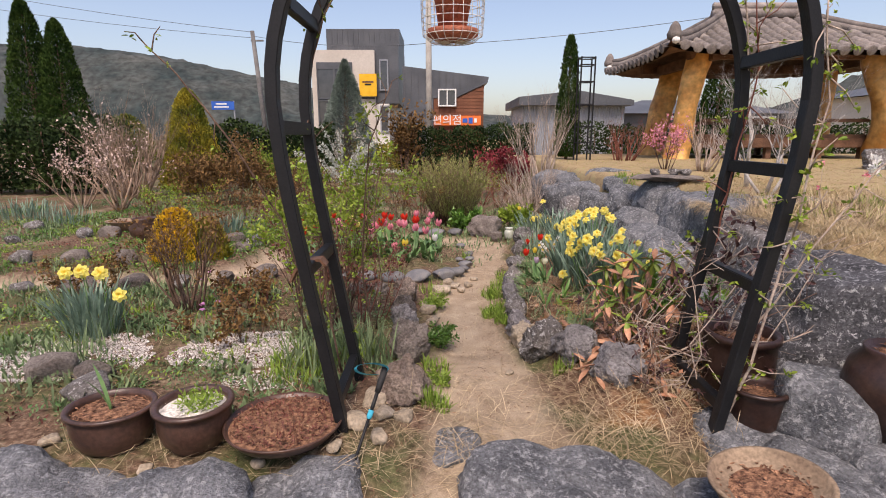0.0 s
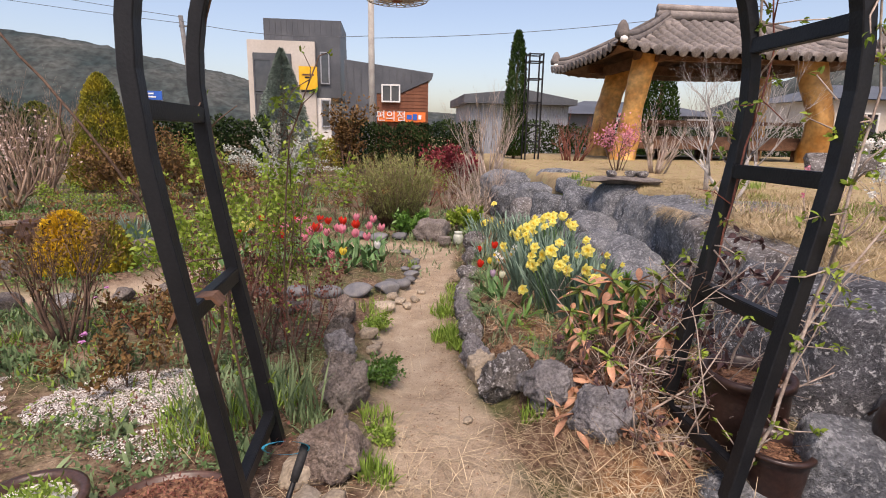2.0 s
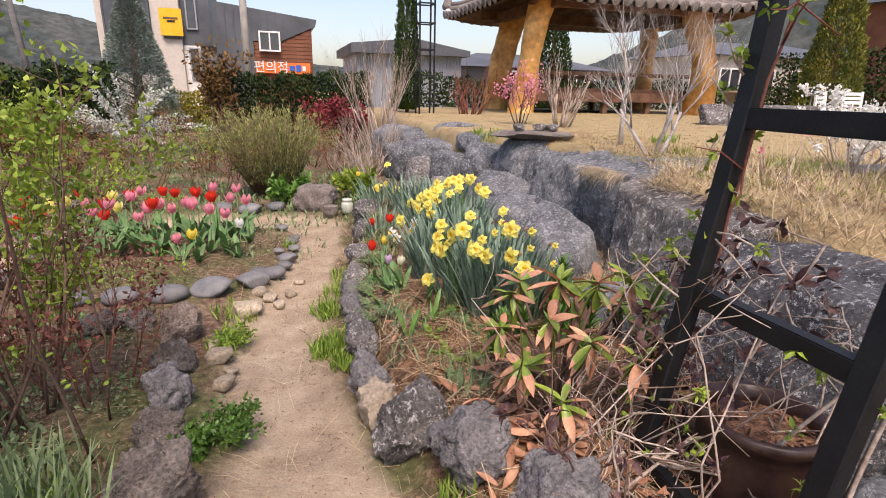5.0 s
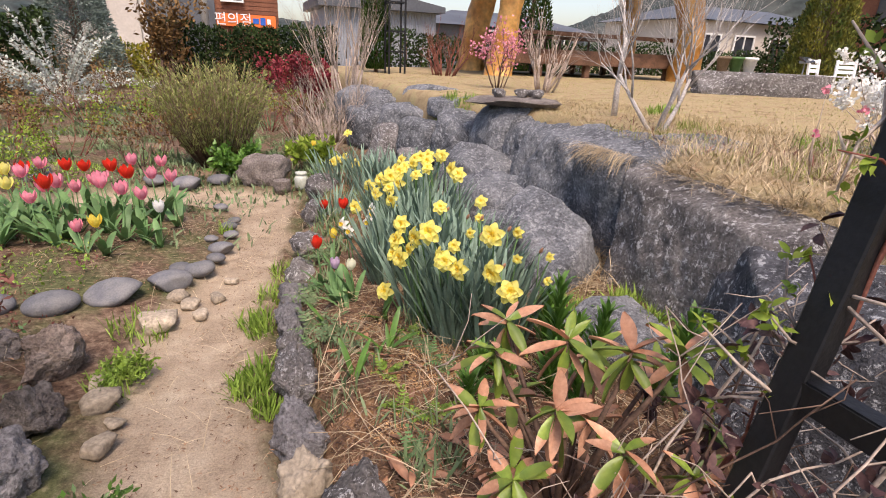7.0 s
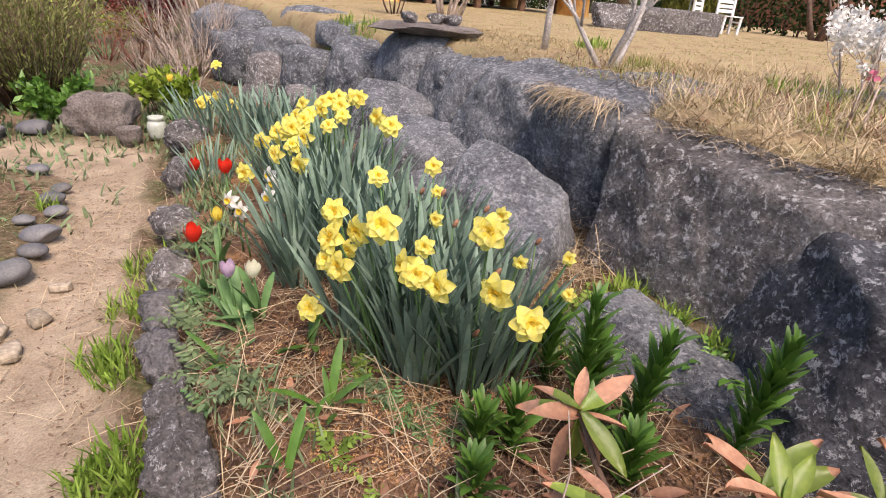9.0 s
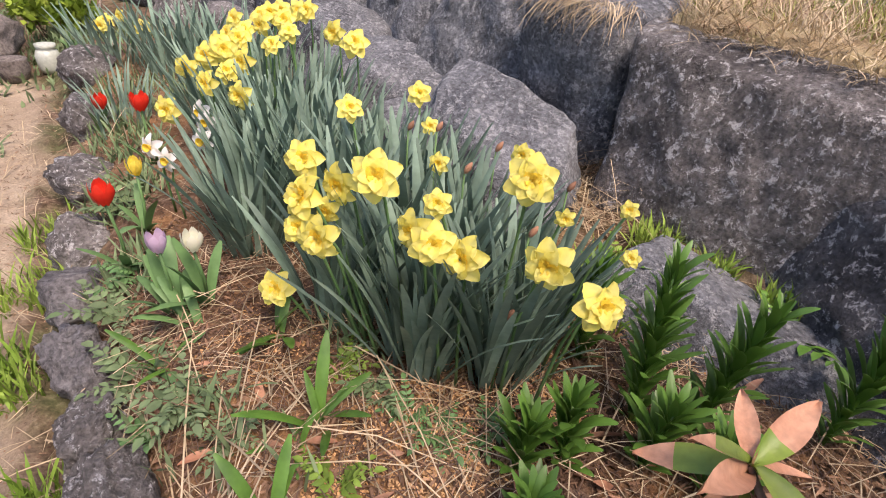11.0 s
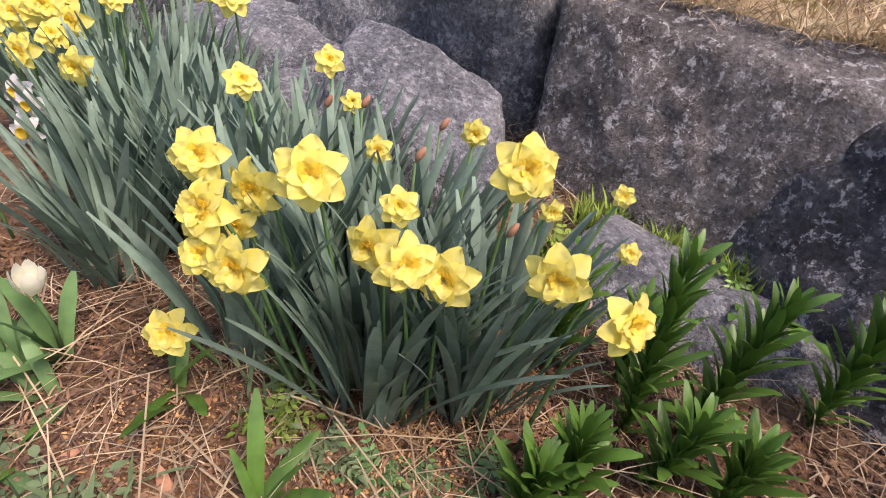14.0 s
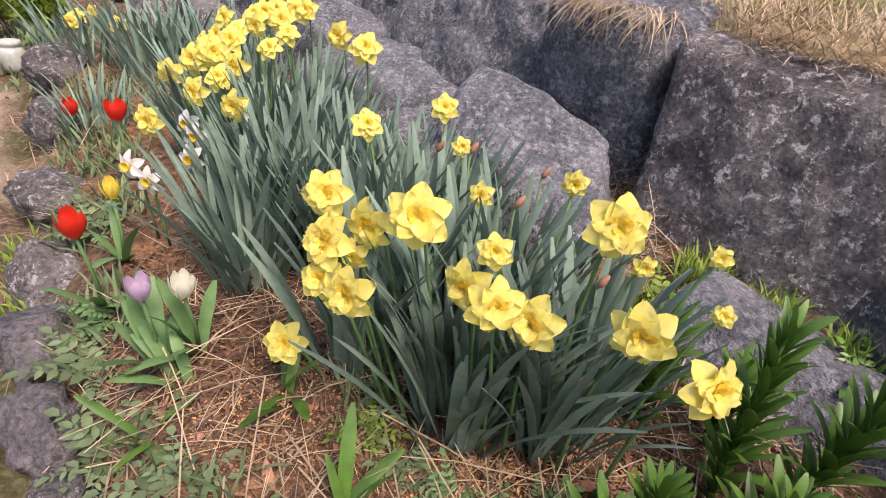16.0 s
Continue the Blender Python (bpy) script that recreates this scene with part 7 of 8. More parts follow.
def weed(x, y, size, m, seed):
    """A rosette of arching, lobed leaves."""
    q = random.Random(seed)
    ob = thing("weed", "small leafy green weed sprouting from the bed", "plant", (x, y, height(x, y) - 0.005), 0, "small weeds")
    for k in range(q.randint(9, 13)):
        g = Geo()
        az, lean, L = k * 2.4 + q.uniform(-0.4, 0.4), q.uniform(0.35, 1.15), size * q.uniform(1.0, 1.9)
        p, pts = Vector((0, 0, 0)), [Vector((0, 0, 0))]
        for j in range(6):
            t = lean + 0.16 * j
            p = p + Vector((math.sin(t) * math.cos(az), math.sin(t) * math.sin(az), math.cos(t))) * L / 6
            pts.append(p)
        tube(g, pts, [0.0016, 0.0015, 0.0013, 0.0012, 0.001, 0.0008, 0.0004], 4)
        side = Vector((-math.sin(az), math.cos(az), 0))
        for j in range(2, 7):
            d = (pts[j] - pts[j - 1]).normalized()
            w = L * (0.16 + 0.12 * math.sin(j * 0.6)) * q.uniform(0.8, 1.2)
            for sgn in (-1, 1):
                leaf(g, pts[j] - d * L * 0.06, d * 0.7 + side * sgn, d.cross(side), w, w * 0.55, 0.3, 0.25)
        leaf(g, pts[-1], pts[-1] - pts[-2], Vector((0, 0, 1)), L * 0.26, L * 0.16, 0.3, 0.3)
        sub("leaf", g.mesh("leaf", m), ob)


for i, (x, y, s, m) in enumerate([(2.0, 3.95, .10, M_LILY), (2.05, 3.72, .12, M_LILY), (1.95, 4.15, .08, M_GRASS), (1.2, 4.05, .05, M_TULIPLEAF), (1.28, 4.0, .05, M_TULIPLEAF), (1.14, 4.2, .05, M_GRASSGREY), (0.84, 4.28, .06, M_GRASSGREY), (0.92, 3.6, .05, M_TULIPLEAF), (0.74, 4.62, .08, M_GRASSGREY), (0.80, 4.42, .07, M_GRASSGREY), (0.76, 4.85, .08, M_GRASSGREY), (0.84, 4.98, .07, M_TULIPLEAF), (0.72, 4.44, .06, M_TULIPLEAF), (1.12, 4.33, .05, M_GRASS), (1.17, 4.12, .05, M_TULIPLEAF), (0.90, 5.4, .08, M_GRASSGREY), (0.95, 4.05, .06, M_GRASS), (1.06, 3.75, .06, M_GRASS), (0.95, 3.85, .05, M_GRASS)]):
    weed(x, y, s, m, 600 + i)
M_PHLOX = mat("pink_purple_petal", (0.58, 0.22, 0.50), (0.70, 0.36, 0.62), 0.6, 10, 60, 0.0, obj=0.15, dark=0.06, thin=0.25)
PHLOX = petal_mesh("petal", 0.024, 0.018, M_PHLOX, 0.2, 0.2)
for i, (x, y) in enumerate([(-1.98, 4.15), (-1.88, 4.22), (-2.55, 5.6), (-2.5, 5.3), (-1.92, 4.02)]):
    q = random.Random(970 + i)
    ob = thing("spring_flower", "small pink-purple spring flower low in the bed", "flower", (x, y, height(x, y) - 0.005), 0, "spring flowers")
    g = Geo()
    tube(g, [(0, 0, 0), (0.006, 0, 0.05), (0, 0, 0.10)], [0.0025, 0.002, 0.002], 5)
    sub("stem", g.mesh("stem", M_TULIPLEAF), ob)
    for k in range(9):
        sub("petal", PHLOX, ob, pose(0, 0, 0.10 + 0.008 * (k // 5), q.uniform(-20, 20), q.uniform(-35, 5), k * 72 + q.uniform(-15, 15)))
# olive broom-like bush
q = random.Random(91)
ob = thing("lavender_bush", "big feathery olive-green rosemary bush at the path's end", "shrub", (0.17, 9.1, 0.0))
g, g2 = Geo(), Geo()
for _ in range(330):
    a, o, L = q.uniform(0, 6.283), 0.62 * q.random() ** 0.6, q.uniform(0.95, 1.5)
    d = Vector((math.cos(a) * o, math.sin(a) * o, 1)).normalized()
    p0 = Vector((math.cos(a) * 0.35 * o, math.sin(a) * 0.35 * o, 0))
    p1 = p0 + d * L * 0.5
    p2 = p1 + (d + Vector((0, 0, 0.25))).normalized() * L * 0.5
    tube(g, [p0, p1, p2], [0.007, 0.005, 0.002], 4)
    for j in range(46):
        f = q.uniform(0.25, 1)
        p = p0.lerp(p1, f * 2) if f < 0.5 else p1.lerp(p2, f * 2 - 1)
        leaflet(g2, p, d + rvec(q) * 0.6, rvec(q), q.uniform(0.04, 0.08), 0.014)
sub("branchwork", g.mesh("branchwork", M_BARK), ob)
sub("foliage", g2.mesh("foliage", M_OLIVE), ob)
ob.scale = (0.88, 0.88, 0.88)


# ---- climbing canes on the arch ----
def cane(label, pts, r0, bark, seed, leaves=M_YOUNG, n=20, ll=0.03, lw=0.017, side=8, f0=0.1):
    q = random.Random(seed)
    ob = thing("climbing_cane", label, "climbing plant", pts[0], 0, "climbing canes")
    P = [Vector(p) - Vector(pts[0]) for p in pts]
    fine = []
    for a, b in zip(P, P[1:]):
        for k in range(4):
            fine.append(a.lerp(b, k / 4) + rvec(q) * 0.006)
    fine.append(P[-1])
    g, g2 = Geo(), Geo()
    tube(g, fine, [r0 * (1 - 0.6 * i / len(fine)) for i in range(len(fine))], 5)
    ends = []
    for _ in range(side):
        i = q.randrange(2, len(fine))
        d = (rvec(q) + Vector((0, 0, 0.3))).normalized()
        e = fine[i] + d * q.uniform(0.08, 0.24)
        tube(g, [fine[i], fine[i].lerp(e, 0.5) + rvec(q) * 0.02, e], [r0 * 0.5, r0 * 0.4, r0 * 0.25], 4)
        ends.append((fine[i].lerp(e, 0.6), d))
        ends.append((e, d))
    sub("stem", g.mesh("stem", bark), ob)
    if leaves:
        for _ in range(n):
            p, d = q.choice(ends) if q.random() < 0.75 and ends else (fine[q.randrange(int(f0 * len(fine)), len(fine))], Vector((0, 0, 1)))
            for k in range(4):
                leaf(g2, p + rvec(q) * 0.012, d * 0.5 + rvec(q), rvec(q) + Vector((0, 0, 1)), ll * q.uniform(0.6, 1.2), lw * q.uniform(0.7, 1.1), 0.3, 0.2)
        sub("leaves", g2.mesh("leaves", leaves), ob)
    return ob


hz = lambda x, y, z: (x, y, height(x, y) + z)
cane("rose cane with fresh green leaves arching beside the arch", [hz(-0.75, 3.1, 0), (-0.8, 3.0, .6), (-0.9, 2.9, 1.1), (-1.1, 2.75, 1.55), (-1.3, 2.7, 1.85), (-1.45, 2.7, 2.0)], 0.008, M_BARK, 1, n=22)
cane("rose cane with fresh green leaves climbing the arch", [hz(-0.62, 2.98, 0), (-0.68, 2.95, .7), (-0.66, 2.9, 1.3), (-0.72, 2.9, 1.8), (-0.6, 2.85, 2.15), (-0.45, 2.8, 2.35)], 0.007, M_BARK, 2, n=44, side=14)
cane("rose cane with fresh green leaves leaning past the arch", [hz(-0.5, 3.6, 0), (-0.55, 3.5, .6), (-0.5, 3.35, 1.1), (-0.45, 3.25, 1.5), (-0.3, 3.2, 1.85)], 0.007, M_BARK, 3, n=22)
cane("thorny rose cane with young leaves beside the edging", [hz(-0.52, 3.9, 0), (-0.45, 3.8, .5), (-0.5, 3.75, 1.0), (-0.42, 3.7, 1.45)], 0.006, M_BARK, 13, n=16)
cane("pale dry vine climbing the arch post with green shoots", [hz(1.42, 2.95, 0), (1.36, 2.86, .5), (1.46, 2.88, .95), (1.55, 2.9, 1.4), (1.58, 2.86, 1.8), (1.5, 2.8, 2.2), (1.3, 2.75, 2.5)], 0.009, M_BARKPALE, 4, n=110, side=34)
cane("pale dry vine twisting up the arch post with green shoots", [hz(1.36, 2.36, 0.0), (1.44, 2.30, .5), (1.5, 2.29, .9), (1.56, 2.28, 1.3), (1.62, 2.30, 1.7), (1.56, 2.3, 2.1)], 0.008, M_BARKPALE, 5, n=90, side=26)
cane("reddish bare rose cane tied along the arch", [hz(1.5, 3.05, 0), (1.42, 2.95, .6), (1.5, 2.84, 1.0), (1.55, 2.82, 1.5), (1.6, 2.8, 1.9), (1.5, 2.75, 2.3)], 0.007, M_BARKRED, 6, n=16, side=10)
cane("pale dry vine stretched across the arch side", [hz(1.35, 2.8, 0.05), (1.48, 2.6, .4), (1.6, 2.45, .75), (1.75, 2.4, 1.1), (1.95, 2.4, 1.4), (2.2, 2.4, 1.6)], 0.007, M_BARKPALE, 7, n=60, side=20)
cane("dry leafless vine sprawling low beside the arch foot", [hz(1.25, 2.75, 0.02), (1.15, 2.7, .32), (1.4, 2.72, .45), (1.7, 2.6, .5)], 0.007, M_BARKPALE, 8, None, side=14)
cane("dry leafless vine sprawling low beside the arch foot", [hz(1.1, 2.9, 0.02), (1.2, 2.75, .42), (1.5, 2.6, .36), (1.85, 2.5, .6)], 0.006, M_BARKPALE, 9, None, side=14)
cane("dark budding peony-like stem beside the arch", [hz(1.55, 3.05, 0), (1.56, 3.0, .4), (1.6, 2.98, .75), (1.7, 2.95, 1.0)], 0.008, M_BARKPALE, 10, M_VINEBUD, 30, 0.06, 0.03, 14, 0.5)
cane("dark budding peony-like stem beside the arch", [hz(1.62, 2.85, 0), (1.6, 2.8, .5), (1.66, 2.76, .8), (1.74, 2.7, 1.05)], 0.008, M_BARKPALE, 11, M_VINEBUD, 26, 0.06, 0.03, 12, 0.5)
cane("dark budding stem beside the terrace boulder", [hz(1.4, 3.1, 0), (1.42, 3.05, .4), (1.4, 3.0, .7), (1.45, 2.95, .95)], 0.007, M_BARKPALE, 12, M_VINEBUD, 16, 0.06, 0.03, 10, 0.5)
q2 = random.Random(404)
for i in range(30):
    x, y = q2.uniform(1.0, 1.6), q2.uniform(2.55, 3.1)
    e = (x + q2.uniform(-0.25, 0.45), y + q2.uniform(-0.3, 0.25), q2.uniform(0.3, 0.95))
    cane("dry leafless twig tangled beside the arch foot", [hz(x, y, -0.02), (x + q2.uniform(-.1, .1), y + q2.uniform(-.1, .1), e[2] * 0.55), e, (e[0] + q2.uniform(-.1, .3), e[1] + q2.uniform(-.15, .15), e[2] + q2.uniform(-0.1, 0.2))], q2.uniform(0.003, 0.005), M_BARKPALE if i % 3 else M_BARK, 500 + i, None if i % 4 else M_VINEBUD, 10, 0.04, 0.02, 9)
cane("leafy green creeper hanging beside the big jar", [hz(2.1, 2.55, 0.2), (2.2, 2.3, .7), (2.1, 2.1, .8), (2.0, 1.95, .6)], 0.006, M_BARK, 14, M_YOUNG, 26, 0.05, 0.03, 10)

# branch fallen between the boulders
fb = thing("fallen_branch", "pale forked dead branch lying between the boulders", "branch", (2.45, 4.92, 0.5))
g = Geo()
tube(g, [(0.05, -0.16, -0.02), (0.0, -0.03, 0.06), (0.0, 0.06, 0.2), (-0.03, 0.1, 0.33), (-0.06, 0.12, 0.42)], [0.014, 0.013, 0.011, 0.007, 0.004], 7)
tube(g, [(0.0, 0.05, 0.18), (0.08, 0.06, 0.26), (0.2, 0.03, 0.33), (0.33, -0.02, 0.37)], [0.009, 0.008, 0.006, 0.003], 6)
tube(g, [(0.0, 0.06, 0.22), (0.03, 0.05, 0.3), (0.02, 0.04, 0.36)], [0.006, 0.004, 0.002], 5)
sub("branchwork", g.mesh("branchwork", M_BARKPALE), fb)

# ---- grass, weeds, straw, mulch ----
def tufts(name, label, spots, m, seed, L=(0.06, 0.14), W=0.006, lean=0.7, droop=0.8, segs=3, lean0=0.0):
    """spots: x, y, radius, blades."""
    q = random.Random(seed)
    g = Geo()
    for x, y, rad, n in spots:
        for _ in range(n):
            a, k = q.uniform(0, 6.283), rad * math.sqrt(q.random())
            px, py = x + k * math.cos(a), y + k * math.sin(a)
            blade(g, (px, py, height(px, py) - 0.005), q.uniform(0, 6.283), q.uniform(*L), W * q.uniform(0.6, 1.4), q.uniform(lean0, lean), q.uniform(0, droop), segs, 0, q.uniform(-0.6, 0.6))
    return tagged(new(name, g.mesh(name, m)), label, "grass", kind="stuff")


tufts("weed_tufts", "bright green weed tufts along the path edges", [(0.46, 4.42, .12, 420), (0.5, 4.2, .07, 160), (0.52, 4.9, .1, 160), (0.6, 5.3, .12, 160), (0.68, 5.6, .1, 120), (-0.05, 3.1, .09, 80), (-0.12, 4.5, .08, 60), (0.75, 3.0, .08, 120), (0.3, 6.5, .07, 60), (-0.05, 2.62, .09, 160), (1.85, 4.12, .16, 300), (2.16, 4.16, .07, 170), (2.14, 3.96, .06, 150), (2.14, 3.76, .06, 120), (2.75, 7.9, .18, 260), (2.7, 8.2, .12, 200), (4.25, 6.45, .15, 160), (-0.9, 3.1, .24, 420), (-0.62, 3.3, .2, 320), (0.45, 5.0, .08, 80), (-.1, 5.05, .15, 120), (3.9, 4.5, .3, 160), (4.6, 3.6, .3, 160)], M_GRASS, 1, (0.05, 0.13), 0.007)
tufts("tall_grass", "tall green grass clumps behind the arch foot", [(-0.8, 3.15, .24, 150), (-0.55, 3.35, .16, 100), (-0.42, 3.1, .1, 50), (-2.4, 3.3, .2, 40)], M_GRASSGREY, 2, (0.14, 0.34), 0.009, 0.45, 0.9, 4)
tufts("grey_weeds", "grey-green weeds and seedlings in the mulched bed", [(0.78, 4.4, .12, 45), (0.86, 4.15, .12, 14), (0.75, 4.0, .1, 30), (0.92, 3.75, .15, 18), (1.05, 3.65, .12, 16), (0.8, 5.0, .12, 140), (0.9, 5.5, .15, 160), (1.0, 6.0, .2, 200), (1.25, 6.6, .3, 260), (1.2, 4.4, .08, 60), (0.95, 3.5, .1, 80), (-0.35, 3.0, .1, 80), (-2.9, 4.4, .4, 300), (-1.2, 6.9, .6, 300), (-3.2, 3.3, .4, 300), (-2.9, 5.7, .3, 240), (-4.4, 5.7, .6, 300), (-3.6, 4.4, .5, 300), (1.4, 8.4, .5, 400), (0.9, 8.9, .5, 300)], M_GRASSGREY, 3, (0.05, 0.13), 0.009, 0.9, 0.9)
q = random.Random(4)
tufts("ground_weeds", "low patchy green ground weeds over the far beds", [(q.uniform(-8, 1.2), q.uniform(6.5, 16), q.uniform(.15, .6), 80) for _ in range(190)] + [(q.uniform(-5, -0.6), q.uniform(2.7, 5), q.uniform(.1, .3), 70) for _ in range(70)], M_GRASSGREY, 5, (0.03, 0.12), 0.018, 1.2, 0.8)
tufts("green_weeds", "fresh green weeds scattered over the beds", [(q.uniform(-6, -0.8), q.uniform(2.8, 9), q.uniform(.08, .3), 60) for _ in range(70)], M_GRASS, 6, (0.03, 0.09), 0.012, 1.2, 0.8)


def mats(name, label, area, n, m, seed, size=(0.012, 0.035), freq=1.6, cut=0.05, tall=0.05):
    """Low creeping leaves that grow in ragged patches."""
    q = random.Random(seed)
    g = Geo()
    x0, x1, y0, y1 = area
    for _ in range(n):
        x, y = q.uniform(x0, x1), q.uniform(y0, y1)
        k = noise.noise((x * freq, y * freq, seed)) + 0.5 * noise.noise((x * freq * 3, y * freq * 3, seed + 5))
        if k < cut or path_mask(x, y) > 0.3 or x > -0.35 and y < 5.2:
            continue
        s = q.uniform(*size)
        leaflet(g, (x, y, height(x, y) + q.uniform(0.0, tall) * min(1, (k - cut) * 4)), rvec(q) + Vector((0, 0, 0.5)), rvec(q) + Vector((0, 0, 1)), s, s * 0.5)
    tagged(new(name, g.mesh(name, m)), label, "ground cover", kind="stuff")


mats("creeping_weeds", "low grey-green creeping weeds covering the bed soil", (-5.5, -0.4, 2.45, 5.1), 26000, M_GRASSGREY, 41)
mats("chickweed", "fresh green chickweed mats in the flower bed", (-5.5, -0.4, 2.5, 5.1), 16000, M_TULIPLEAF, 47, cut=0.15, tall=0.07)
mats("moss_phlox", "bright green ground cover in patches over the bed", (-7.5, -0.4, 2.5, 9.5), 26000, M_GRASS, 53, (0.015, 0.04), 1.1, 0.22, 0.08)
mats("dark_ground_cover", "dark green ground cover between the far bed stones", (-8.5, -1.9, 5.4, 11.0), 30000, M_LILY, 59, (0.02, 0.05), 0.9, 0.08, 0.08)
mats("dead_leaf_scraps", "reddish brown dead leaf scraps on the bed soil", (-5.5, -0.4, 2.45, 8.0), 16000, M_BARBERRY, 61, (0.012, 0.035), 2.2, 0.0, 0.02)
# seedlings in the pots
tufts_ob = tufts("pot_seedlings", "feathery green seedlings growing in the round-bellied pot", [(-1.2, 2.33, .001, 1)], M_GRASS, 7, (0.001, 0.002))
g = Geo()
for _ in range(320):
    a, k = q.uniform(0, 6.283), 0.10 * math.sqrt(q.random())
    leaflet(g, (-1.17 + k * math.cos(a), 2.34 + k * math.sin(a), POT_Z2 + 0.19 + q.uniform(0, 0.06)), rvec(q) + Vector((0, 0, 0.5)), rvec(q), q.uniform(0.02, 0.045), 0.01)
tufts_ob.data = g.mesh("pot_seedlings", M_GRASS)
g = Geo()
for _ in range(900):
    a, k = q.uniform(0, 6.283), 0.24 * math.sqrt(q.random())
    x, y = -0.76 + k * math.cos(a), 2.31 + k * math.sin(a)
    lump = max(0.0, noise.noise((x * 9, y * 9, 3)))
    leaflet(g, (x, y, POT_Z3 + 0.078 + q.uniform(0, 0.02 + 0.09 * lump)), rvec(q) + Vector((0, 0, 0.6)), rvec(q), q.uniform(0.012, 0.03), 0.007)
tagged(new("dry_sedum", g.mesh("dry_sedum", M_BARBERRY)), "dry reddish-brown sedum sprigs covering the shallow bowl", "plant", kind="stuff")
g = Geo()
for a in (0.5, 2.6, 4.4):
    blade(g, (-1.6, 2.33, POT_Z1 + 0.16), a, 0.26, 0.018, 0.25, 0.6, 5)
tagged(new("bulb_leaves", g.mesh("bulb_leaves", M_TULIPLEAF)), "pale green bulb leaves sprouting in the oval pot", "plant", kind="stuff")


def litter(name, label, boxes, m, seed, L, W, up=0.25, lift=0.012, ragged=False):
    """boxes: x0, x1, y0, y1, count: flat bits lying on the ground."""
    q = random.Random(seed)
    g = Geo()
    for x0, x1, y0, y1, n in boxes:
        for _ in range(n):
            x, y = q.uniform(x0, x1), q.uniform(y0, y1)
            if ragged and ((2 * x - x0 - x1) / (x1 - x0)) ** 2 + ((2 * y - y0 - y1) / (y1 - y0)) ** 2 > 0.75 + 1.1 * noise.noise((x * 2.6, y * 2.6, seed)) + 0.7 * noise.noise((x * 8, y * 8, seed)):
                continue
            if name not in ("straw", "path_crumbs") and path_mask(x, y) > 0.5:
                continue
            d = Vector((q.gauss(0, 1), q.gauss(0, 1), q.gauss(0, up))).normalized()
            l2 = q.uniform(*L)
            p = Vector((x, y, height(x, y) + q.uniform(0.002, lift) + abs(d.z) * l2 * 0.5)) - d * l2 / 2
            s = d.cross(Vector((0, 0, 1))).normalized() * q.uniform(*W) / 2
            b = Vector((0, 0, q.uniform(0, 0.1) * l2))
            g.add([p - s, p + s, p + d * l2 * 0.5 + s + b, p + d * l2 * 0.5 - s + b, p + d * l2 + s * 0.6, p + d * l2 - s * 0.6], [(0, 1, 2, 3), (3, 2, 4, 5)])
    return tagged(new(name, g.mesh(name, m)), label, "litter", kind="stuff")


litter("straw", "dry straw stalks strewn over the beds and path edge", [(0.7, 1.9, 3.3, 5.0, 1300), (0.5, 1.5, 2.1, 2.9, 900), (0.0, 0.9, 2.2, 3.0, 400), (0.7, 1.6, 5, 7, 400), (-0.5, 0.2, 2.1, 2.6, 250), (-2.4, 0.1, 1.8, 2.3, 700), (0.35, 0.75, 4.4, 7.6, 220), (-0.1, 0.7, 2.8, 7.5, 420), (-1.2, 0.1, 5.5, 7.2, 200), (1.7, 2.2, 3.3, 4.6, 260), (2.1, 2.6, 4.3, 5.2, 1500), (1.2, 2.0, 2.2, 3.0, 500), (-2.5, -0.3, 2.5, 5, 350)], M_STRAW, 1, (0.03, 0.22), (0.001, 0.0032), 0.2, 0.02)
litter("sawdust", "orange-brown sawdust scattered over the mulched bed", [(1.15, 1.6, 3.85, 4.2, 5000), (0.85, 1.25, 3.85, 4.25, 5000), (0.8, 1.1, 3.5, 3.9, 2500), (2.15, 2.5, 4.45, 4.95, 4000), (0.85, 1.2, 4.3, 4.7, 1800), (1.5, 1.9, 3.6, 4.0, 1500)], M_SAWDUST, 75, (0.003, 0.009), (0.002, 0.006), 0.5, 0.01, True)
litter("dark_twigs", "thin dark dead stems matted over the mulched bed", [(0.7, 1.9, 3.3, 5.1, 2600), (-2.4, -0.4, 2.6, 5.0, 1500)], M_BARK, 73, (0.02, 0.12), (0.0012, 0.003), 0.2, 0.016)
litter("long_stalks", "long pale dry stalks lying over the mulched bed", [(0.75, 1.85, 3.35, 4.9, 150), (0.8, 1.6, 2.2, 3.0, 60), (2.0, 2.5, 4.3, 5.0, 40), (0.2, 0.8, 3.4, 5.2, 24)], M_STRAW, 71, (0.16, 0.42), (0.002, 0.0042), 0.1, 0.03)
litter("bark_mulch", "shredded bark mulch covering the raised bed", [(0.7, 1.95, 3.1, 5.2, 15000), (0.8, 1.9, 5.2, 7.5, 2500), (2.1, 2.6, 4.2, 5.1, 2500), (-1.8, 0.2, 5.5, 7.2, 1800), (-2.6, -0.3, 2.6, 5.1, 3500), (-2.6, 0.2, 1.75, 2.6, 1600), (-5, -2.4, 3, 7.5, 2000)], M_MULCH, 2, (0.008, 0.032), (0.002, 0.007), 0.35, 0.012)
litter("white_gravel", "white gravel patches in the flower bed", [(-3.2, -1.95, 2.95, 3.8, 26000), (-1.85, -0.95, 3.1, 3.85, 15000), (-1.4, -0.85, 2.8, 3.15, 2500)], M_GRAVEL, 3, (0.004, 0.012), (0.004, 0.010), 0.5, 0.008, True)
